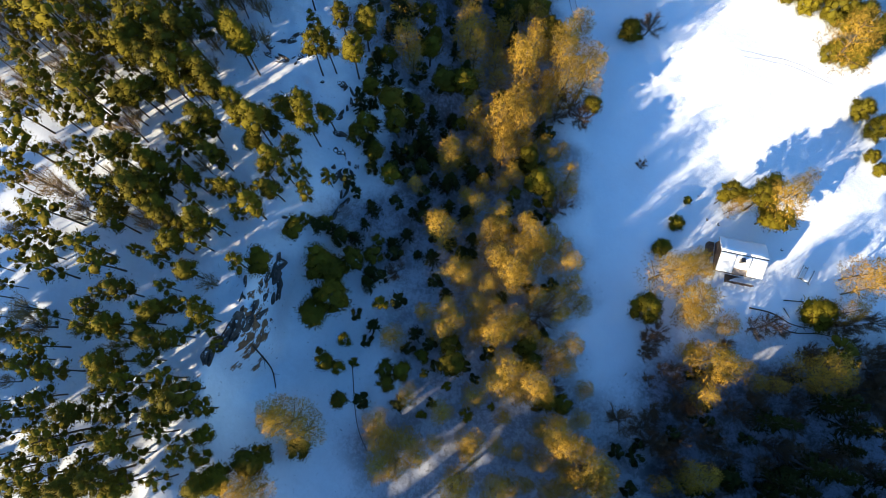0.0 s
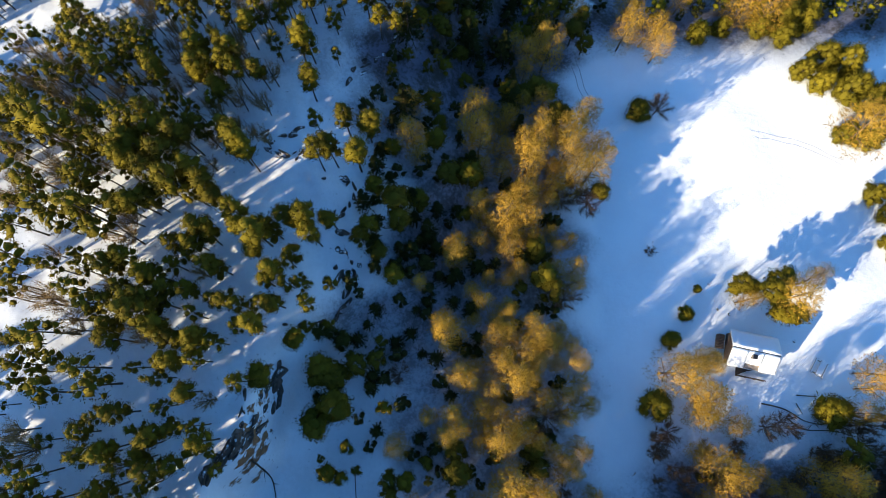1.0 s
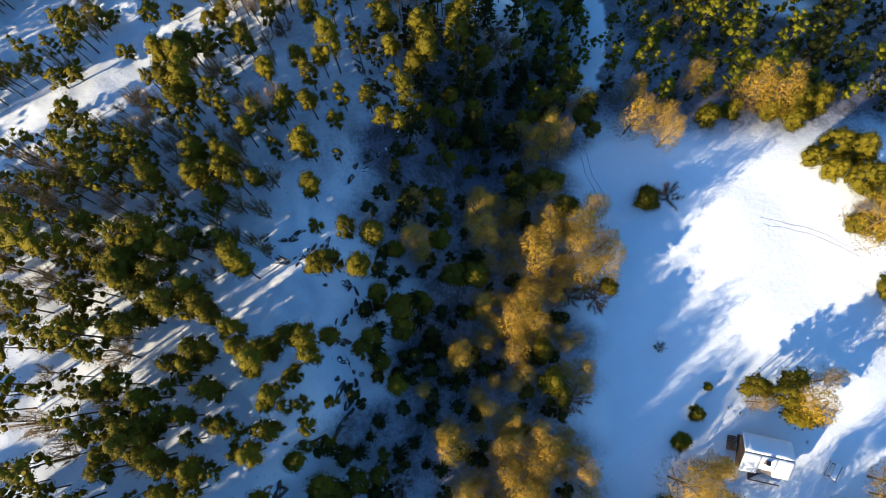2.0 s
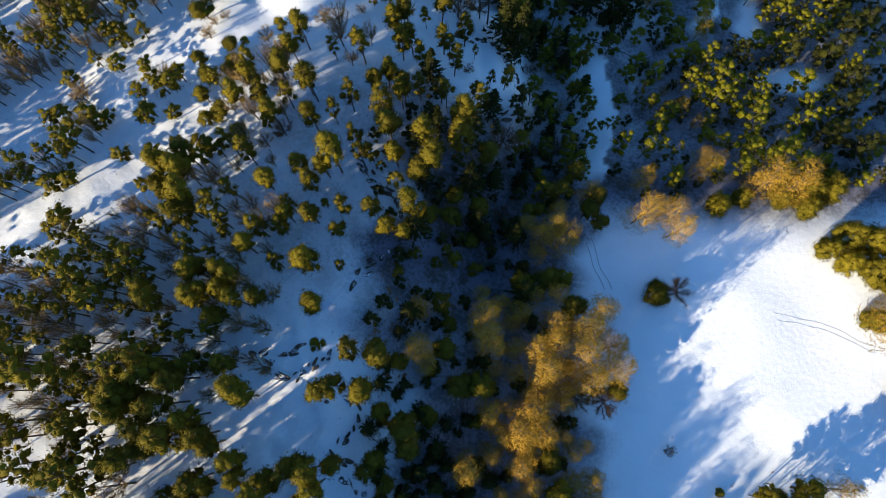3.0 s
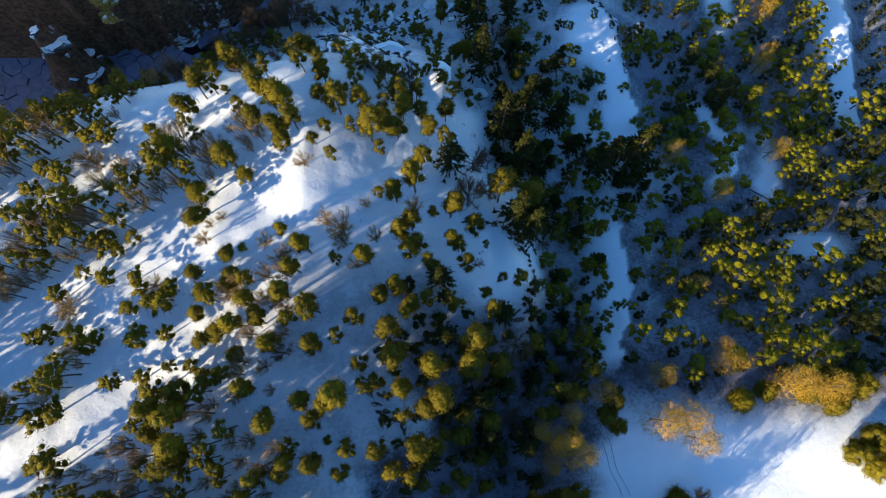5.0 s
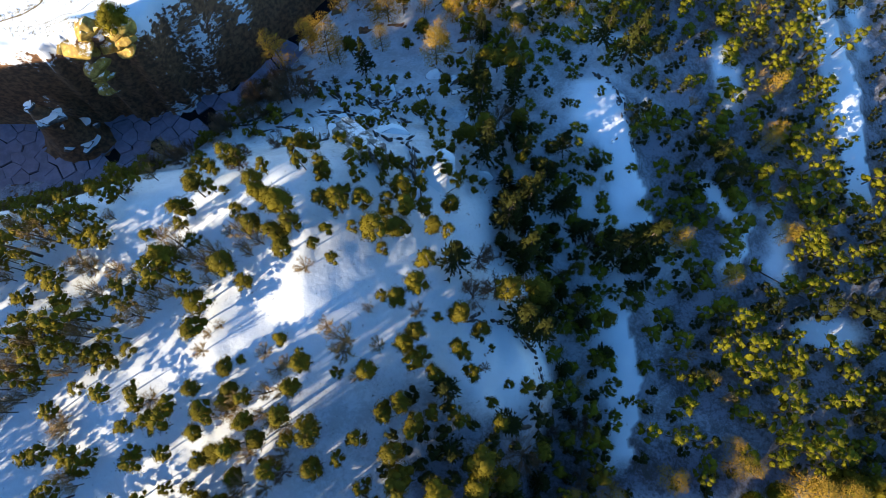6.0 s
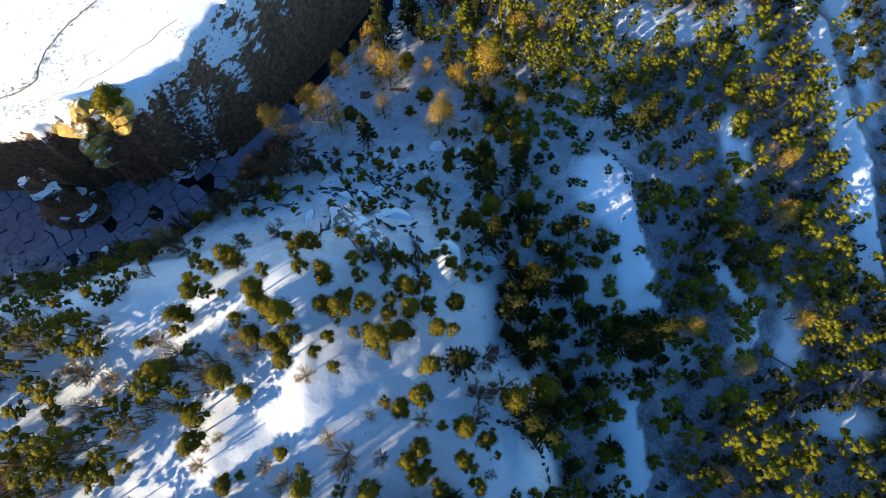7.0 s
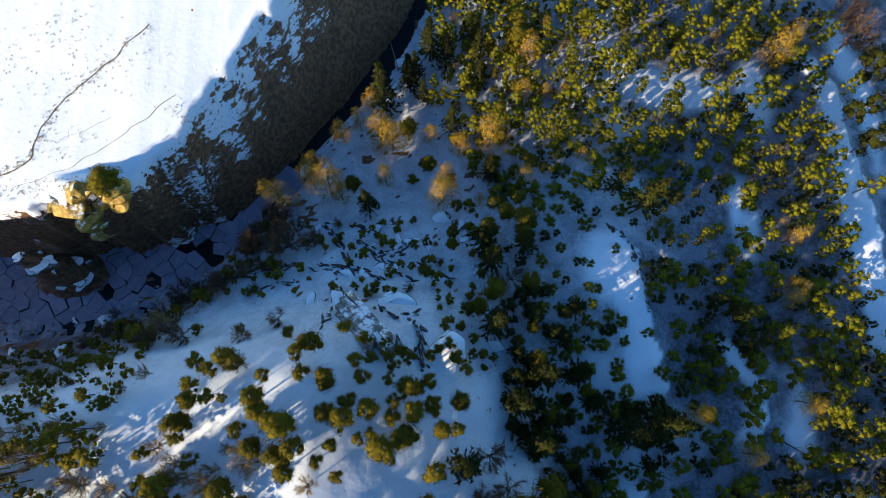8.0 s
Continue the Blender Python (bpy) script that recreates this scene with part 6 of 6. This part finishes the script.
def tilted_slab():
    """Bedrock split into long plates that step down to one side."""
    slab = tagged(new("rock_slab"), "long tilted grey rock slab split into parallel plates", "rock slab", "rocks on the ridge")
    rng = np.random.default_rng(9)
    for k in range(4):
        bm = bmesh.new()
        bmesh.ops.create_cube(bm, size=1.0)
        bmesh.ops.subdivide_edges(bm, edges=bm.edges, cuts=7, use_grid_fill=True)
        length, wide = 8.6 - 0.9 * abs(k - 1) + float(rng.uniform(-0.6, 0.6)), float(rng.uniform(0.75, 1.05))
        for v in bm.verts:
            p = Vector((v.co.x * length, v.co.y * wide, v.co.z * 2.6))
            p.y *= 1.0 - 0.45 * v.co.x
            p.z += 0.16 * noise.noise((p.x * 0.9, k * 3.0, 1.0)) + 0.3 * math.sin(p.x * 0.5 + k)
            p.y += 0.16 * noise.noise((p.x * 1.3, k * 5.0, p.z))
            p.x += 0.4 * noise.noise((p.y * 2.0, k * 2.0, 3.0))
            v.co = p
        bmesh.ops.transform(bm, matrix=pose(float(rng.uniform(-0.4, 0.4)), -1.2 + 0.8 * k, -0.95 + 0.10 * k + float(rng.uniform(-0.15, 0.15)), float(rng.uniform(8, 24)), float(rng.uniform(-3, 3)), 0), verts=bm.verts)
        me = bpy.data.meshes.new("plate")
        bm.to_mesh(me)
        bm.free()
        me.materials.append(M_SLAB)
        new("plate", me).parent = slab
    slab.matrix_basis = pose(-15.4, 107.9, ground_z(-15.4, 107.9) + 0.55, 0, 33, 134) @ Matrix.Diagonal((1.3, 1.15, 0.8, 1))


tilted_slab()
heap = np.random.default_rng(66)
for k in range(26):
    x, y = float(heap.uniform(-25, 3)), float(heap.uniform(109, 126))
    w = float(heap.uniform(0.45, 1.25))
    boulder(x, y, (w * float(heap.uniform(1.2, 2.2)), w, w * 0.6), float(heap.uniform(0, 180)), 150 + k, "angular block of rock with a snow cap", 0.45, (float(heap.uniform(-20, 20)), float(heap.uniform(-20, 20))))

# blocks along the foot of the gorge
strew = np.random.default_rng(44)
for k in range(20):
    x = float(strew.uniform(-76, -12))
    a, b = float(near_shore(x)), float(far_brink(x))
    y = a - float(strew.uniform(-0.1, 0.75)) * min(12.0, b - a)
    s = float(strew.uniform(0.5, 1.5))
    boulder(x, y, (s * 1.3, s, s * 0.7), float(strew.uniform(0, 180)), 50 + k, "dark river boulder with a cap of snow", 0.3)
spur = np.random.default_rng(19)
for k in range(16):
    x, y, w = float(spur.uniform(-74, -65)), float(spur.uniform(116.4, 121.8)), float(spur.uniform(0.6, 1.5))
    boulder(x, y, (w * float(spur.uniform(1.1, 1.8)), w, w * 0.8), float(spur.uniform(-30, 60)), 500 + k, "craggy brown rock with snow in the sun beside the river", 0.3, (float(spur.uniform(-25, 25)), float(spur.uniform(-25, 25))))
crag = np.random.default_rng(71)
for k in range(24):
    x = -60.5 + 0.42 * k + float(crag.normal(0, 0.4))
    y = float(far_brink(x)) - 0.7 + float(crag.normal(0, 0.6))
    w = float(crag.uniform(0.9, 2.0))
    boulder(x, y, (w * float(crag.uniform(1.2, 1.8)), w, w * 0.9), float(crag.uniform(-20, 60)), 400 + k, "sunlit ochre rock on the brink of the gorge", 0.4, (float(crag.uniform(-25, 25)), float(crag.uniform(-25, 25))), "boulder", M_OCHRE)


# ---- the hut and what lies round it ----
def part(name, bm, mat, parent, label="", smooth=False):
    me = bpy.data.meshes.new(name)
    bm.normal_update()
    bm.to_mesh(me)
    bm.free()
    if smooth:
        me.shade_smooth()
    me.materials.append(mat)
    ob = new(name, me)
    ob.parent = parent
    return tagged(ob, label) if label else ob


def block(size, at=(0, 0, 0), turn=(0, 0, 0), bevel=0.02, rough=0.0):
    """A bevelled block; rough: how uneven its faces are."""
    bm = bmesh.new()
    bmesh.ops.create_cube(bm, size=1.0)
    bmesh.ops.scale(bm, vec=size, verts=bm.verts)
    if rough:
        bmesh.ops.subdivide_edges(bm, edges=bm.edges, cuts=5, use_grid_fill=True)
        for v in bm.verts:
            v.co += Vector((noise.noise(v.co * 1.9), noise.noise(v.co * 1.9 + Vector((7, 0, 0))), 0.7 * noise.noise(v.co * 1.9 + Vector((0, 9, 0))))) * rough
    elif bevel:
        bmesh.ops.bevel(bm, geom=bm.edges, offset=bevel, segments=2, affect="EDGES")
    bmesh.ops.transform(bm, matrix=pose(*at, *turn), verts=bm.verts)
    return bm


def build_hut():
    hut = tagged(new("hut"), "small dark timber hut with a thick snow-covered gable roof", "hut")
    L, D, wall, top = 5.4, 3.6, 1.95, 3.05
    part("wall", block((L, 0.14, wall), (0, -D / 2, wall / 2)), M_TIMBER, hut)
    part("wall", block((L, 0.14, wall), (0, D / 2, wall / 2)), M_TIMBER, hut)
    for s in (-1, 1):
        bm = block((0.14, D - 0.14, wall), (s * (L / 2 - 0.07), 0, wall / 2))
        part("wall", bm, M_TIMBER, hut)
        bm = bmesh.new()
        xs = (s * (L / 2 - 0.14), s * (L / 2))
        vs = [bm.verts.new(p) for x in xs for p in ((x, -D / 2, wall), (x, D / 2, wall), (x, 0, top - 0.05))]
        for f in ((0, 1, 2), (5, 4, 3), (0, 3, 4, 1), (1, 4, 5, 2), (2, 5, 3, 0)):
            bm.faces.new([vs[i] for i in f])
        bmesh.ops.recalc_face_normals(bm, faces=bm.faces)
        part("gable", bm, M_TIMBER, hut)
    # log courses on the front and left walls
    for k in range(9):
        part("log", block((L + 0.1, 0.10, 0.17), (0, -D / 2 - 0.09, 0.14 + k * 0.205), bevel=0.05), M_TIMBER, hut)
    pitch = math.degrees(math.atan2(top - wall, D / 2))
    run = math.hypot(top - wall, D / 2) + 0.42
    for s in (-1, 1):
        c = (0, s * (run / 2) * math.cos(radians(pitch)), top - (run / 2) * math.sin(radians(pitch)) + 0.05)
        roof = part("roof", block((6.0, run, 0.09), c, (-s * pitch, 0, 0), 0.01), M_PLANK, hut)
        up = Vector((0, s * math.sin(radians(pitch)), math.cos(radians(pitch)))) * 0.17
        if s > 0:
            part("snow_cap", block((5.96, run - 0.06, 0.24), Vector(c) + up, (-s * pitch, 0, 0), 0, 0.05), M_SNOW, roof, "smooth thick snow", True)
        else:
            for x0, x1, keep in ((-2.98, -1.0, 1.0), (-1.0, 0.95, 0.70), (0.95, 2.98, 1.0)):
                mid = Vector((0.5 * (x0 + x1), -(run * keep / 2) * math.cos(radians(pitch)), top - (run * keep / 2) * math.sin(radians(pitch)) + 0.05)) + up
                part("snow_cap", block((x1 - x0 + 0.04, run * keep - 0.04, 0.24), mid, (pitch, 0, 0), 0, 0.05), M_SNOW, roof, "smooth thick snow", True)
    chimney = part("chimney", block((0.42, 0.42, 1.0), (-0.35, -0.75, top + 0.05)), M_ROCK, hut, "short stone chimney")
    part("chimney_lid", block((0.56, 0.56, 0.06), (-0.35, -0.75, top + 0.62)), M_METAL, chimney)
    door = part("door", block((0.9, 0.08, 1.75), (0.1, -D / 2 - 0.17, 0.88)), M_PLANK, hut, "grey plank door")
    part("door_handle", block((0.04, 0.06, 0.14), (0.45, -D / 2 - 0.23, 0.95), bevel=0.01), M_METAL, door)
    window = part("window_frame", block((0.8, 0.08, 0.6), (1.6, -D / 2 - 0.17, 1.2)), M_PLANK, hut)
    part("pane", block((0.66, 0.03, 0.46), (1.6, -D / 2 - 0.215, 1.2), bevel=0), M_GLASS, window)
    porch = part("porch_deck", block((3.4, 1.1, 0.12), (0.6, -D / 2 - 0.85, 0.3)), M_TIMBER, hut, "dark timber porch deck")
    for x in (-1.0, 0.1, 1.2, 2.2):
        part("porch_post", block((0.14, 0.14, 1.1), (x, -D / 2 - 1.36, 0.75)), M_TIMBER, porch)
    for z in (0.75, 1.28):
        part("porch_rail", block((3.5, 0.12, 0.12), (0.6, -D / 2 - 1.36, z)), M_TIMBER, porch)
    hut.matrix_basis = pose(38.1, 15.2, ground_z(38.1, 15.2) - 0.15, 0, 0, -12)
    shed = tagged(new("woodpile"), "stack of split firewood against the end wall of the hut", "woodpile")
    rng = np.random.default_rng(3)
    for j in range(6):
        for k in range(9):
            bm = bmesh.new()
            bmesh.ops.create_cone(bm, segments=7, radius1=float(rng.uniform(0.07, 0.1)), radius2=float(rng.uniform(0.07, 0.1)), depth=0.75, cap_ends=True)
            bmesh.ops.transform(bm, matrix=pose(float(rng.normal(0, 0.02)), k * 0.2 - 0.8, 0.1 + j * 0.19, 0, 90, 0), verts=bm.verts)
            part("log", bm, M_TIMBER, shed)
    shed.matrix_basis = pose(34.75, 16.6, ground_z(34.75, 16.6) - 0.05, 0, 0, -12)


def build_picnic_table():
    table = tagged(new("picnic_table"), "wooden picnic table with two benches under a layer of snow", "picnic table")
    for k in range(4):
        part("tabletop_board", block((2.1, 0.17, 0.05), (0, -0.27 + k * 0.18, 0.74), bevel=0.012), M_PLANK, table)
    for s in (-1, 1):
        bench = part("bench", block((2.1, 0.26, 0.05), (0, s * 0.75, 0.44), bevel=0.012), M_PLANK, table)
        part("snow_cap", block((2.0, 0.15, 0.10), (0, s * 0.75, 0.51), (0, 0, 0), 0, 0.03), M_SNOW, bench, "layer of fresh snow", True)
        for e in (-0.8, 0.8):
            part("leg", block((0.07, 0.07, 0.92), (e, s * 0.42, 0.36), (s * 28, 0, 0), 0.01), M_TIMBER, table)
        part("crossbar", block((0.06, 1.75, 0.09), (s * 0.86, 0, 0.38), (0, 0, 0), 0.01), M_TIMBER, table)
    part("snow_cap", block((2.06, 0.68, 0.13), (0, 0, 0.83), (0, 0, 0), 0, 0.03), M_SNOW, table, "layer of fresh snow", True)
    table.matrix_basis = pose(47.1, 13.2, ground_z(47.1, 13.2) - 0.05, 0, 0, 58)


build_hut()
build_picnic_table()


def fallen_log(points, radius, label, lift=0.0, forks=0, seed=0, name="fallen_log", mat=None):
    """A trunk or branch lying on the snow, with a few side stubs."""
    line = along([(*q, 0) for q in points], 0.5)
    rng = np.random.default_rng(seed)
    path = [(q.x, q.y, ground_z(q.x, q.y) + radius * 0.7 + lift) for q in line]
    pieces = [tube(path, np.linspace(radius, radius * 0.45, len(path)), 7)]
    for k in range(forks):
        i = int(rng.integers(1, len(path) - 1))
        a = rng.uniform(0, 2 * math.pi)
        r = rng.uniform(0.5, 1.3)
        p = Vector(path[i])
        pieces.append(tube([tuple(p), tuple(p + Vector((math.cos(a) * r, math.sin(a) * r, 0.25)))], [radius * 0.45, radius * 0.12], 4))
    ob = mesh_object(name, *joined(pieces), mat or M_BARK, None, True)
    return tagged(ob, label, "fallen log")


fallen_log([(39.1, 8.9), (41.9, 8.2), (44.2, 6.8), (46.6, 6.3)], 0.10, "long dark fallen branch lying in the snow", 0.02, 5, 1)
fallen_log([(42.0, 7.2), (44.0, 5.8), (47.5, 5.6), (50.0, 5.0)], 0.09, "long dark fallen branch lying in the snow", 0.02, 5, 2)
fallen_log([(43.7, 9.9), (46.3, 9.7)], 0.08, "short dark log lying in the snow", 0.02, 0, 3)
fallen_log([(43.5, 8.9), (44.1, 7.6)], 0.07, "short dark log lying in the snow", 0.02, 0, 4)
fallen_log([(17.1, 102.8), (16.8, 99.5), (16.6, 96.1)], 0.13, "pale straight fallen trunk on shaded snow", 0.05, 0, 5, "fallen_log", M_PLANK)
fallen_log([(22.0, 89.4), (25.0, 88.5), (28.0, 87.1)], 0.09, "thin fallen trunk across a snowy clearing", 0.05, 3, 6)
fallen_log([(45.0, 92.5), (48.2, 90.4), (51.5, 88.0)], 0.09, "thin fallen trunk across a snowy clearing", 0.05, 3, 7)
fallen_log([(-20.4, 3.6), (-19.4, 1.2), (-18.8, -1.0)], 0.11, "dark fallen trunk at the foot of a cliff", 0.05, 3, 8)
fallen_log([(-10.5, 1.5), (-9.8, -4.8), (-8.6, -8.0)], 0.06, "thin broken branch on snow", 0.0, 4, 9)
for k, (x, y) in enumerate(((42.6, 19.2), (44.6, 16.6), (36.6, 20.0), (35.2, 20.8))):
    boulder(x, y, (0.32, 0.24, 0.28), 40 * k, 120 + k, "small dark stone sticking out of the snow", 0.1, (0, 0), "stone")


def standing_pole(x, y, height, lean_x, lean_y):
    z = ground_z(x, y)
    ob = mesh_object("dead_trunk", *tube([(0, 0, -0.5), (lean_x * 0.5, lean_y * 0.5, height * 0.5), (lean_x, lean_y, height)], [0.13, 0.10, 0.05], 7), M_PLANK, None, True)
    ob.matrix_basis = pose(x, y, z)
    return tagged(ob, "pale bare dead trunk leaning over the river", "dead trunk")


standing_pole(-12.6, 158.6, 6.0, -1.2, 2.6)


# ---- tracks and grass on the far meadow ----
def trodden(name, points, width, label, mat, seed):
    """A worn line in the snow that follows the ground."""
    line = along([(*q, 0) for q in points], 0.4)
    verts, faces = [], []
    for k, q in enumerate(line):
        d = (line[min(k + 1, len(line) - 1)] - line[max(k - 1, 0)]).normalized()
        side = Vector((-d.y, d.x, 0))
        w = width * (0.55 + 0.9 * abs(noise.noise((k * 0.31, seed, 2.0))))
        c = q + side * 0.35 * noise.noise((k * 0.17, seed, 5.0))
        for s in (-1, 0, 1):
            p = c + side * s * w * 0.5
            verts.append((p.x, p.y, ground_z(p.x, p.y) + (0.07 if s == 0 else 0.045)))
        if k:
            o = 3 * k
            faces += [(o - 3, o, o + 1, o - 2), (o - 2, o + 1, o + 2, o - 1)]
    return tagged(mesh_object(name, verts, faces, mat), label, "footpath", kind="structure")


M_PATH = plain("trampled_grass", (0.22, 0.17, 0.10), 0.9, 0.5, 3.0, False, 0.3)
trodden("footpath", [(-72.0, 128.6), (-68.4, 129.7), (-66.1, 130.8), (-64.3, 132.5), (-64.0, 135.1), (-61.5, 140.3), (-57.8, 144.4), (-54.0, 148.1), (-51.8, 150.9), (-49.1, 153.7)], 0.26, "trodden path with dry grass through the snow", M_PATH, 1)
trodden("track", [(-66.5, 127.9), (-59.6, 130.6), (-55.1, 133.4), (-50.9, 136.5)], 0.09, "thin track across bright snow", M_PATH, 2)
trodden("track", [(-50.9, 136.5), (-47.5, 139.6), (-44.4, 142.6)], 0.13, "thin track across bright snow", M_PATH, 3)
trodden("track", [(-60.5, 135.2), (-56.4, 137.2), (-53.2, 138.9)], 0.06, "thin track across bright snow", M_PATH, 4)

# grey strips laid on the snow: shade of the tracks put into the colour
M_TRACK_SHADE = plain("track_shade", (0.30, 0.30, 0.33), 0.8, 0.3, 2.0, False, 0.3)
for seed, (points, wide) in enumerate((([(42.1, 45.9), (45.7, 45.1), (49.9, 43.9), (55.1, 41.2)], 0.05), ([(42.6, 45.0), (46.0, 44.3), (50.2, 43.0), (55.3, 40.4)], 0.05), ([(17.8, 55.7), (18.8, 52.0), (20.1, 48.9)], 0.12), ([(18.6, 56.0), (19.6, 52.2), (21.0, 49.0)], 0.12))):
    trodden("track", points, wide, "faint old track pressed into the meadow's snow", M_TRACK_SHADE, 20 + seed)


def build_tufts():
    """Dry tufts that stick out of the snow, on the far meadow and the brink."""
    rng = np.random.default_rng(12)
    roots = []
    for cx, cy, sx, sy, n in ((-63.0, 152.5, 4.0, 2.5, 60), (-57.5, 145.5, 3.5, 2.5, 60), (-60.0, 134.8, 3.0, 1.2, 40), (-70.5, 146.0, 4.0, 2.5, 60), (-57.0, 127.6, 9.0, 0.8, 260), (-43.0, 139.0, 1.5, 1.5, 50), (-52.0, 148.0, 3.0, 3.0, 30)):
        roots += [(rng.normal(cx, sx), rng.normal(cy, sy)) for k in range(n)]
    for a, b in ((( -72.0, 128.6), (-64.3, 132.5)), ((-64.3, 132.5), (-61.5, 140.3)), ((-61.5, 140.3), (-49.1, 153.7))):
        for k in range(70):
            u = rng.uniform()
            roots.append((a[0] + (b[0] - a[0]) * u + rng.normal(0, 0.45), a[1] + (b[1] - a[1]) * u + rng.normal(0, 0.45)))
    base, way, length = [], [], []
    for x, y in roots:
        z = ground_z(x, y)
        for k in range(9):
            base.append((x + rng.normal(0, 0.07), y + rng.normal(0, 0.07), z - 0.02))
            way.append(rng.normal(size=3) * 0.6 + [0, 0, 0.8])
            length.append(rng.uniform(0.12, 0.4))
    v, f, n = blades(np.array(base), normed(np.array(way)), np.array(length), rng.uniform(0.03, 0.07, len(base)), rng, np.tile([0.0, 0.0, 1.0], (len(base), 1)))
    return tagged(mesh_object("dry_grass", v, f, M_GRASS), "dry yellow grass tufts sticking out of snow", "grass", kind="stuff")


build_tufts()
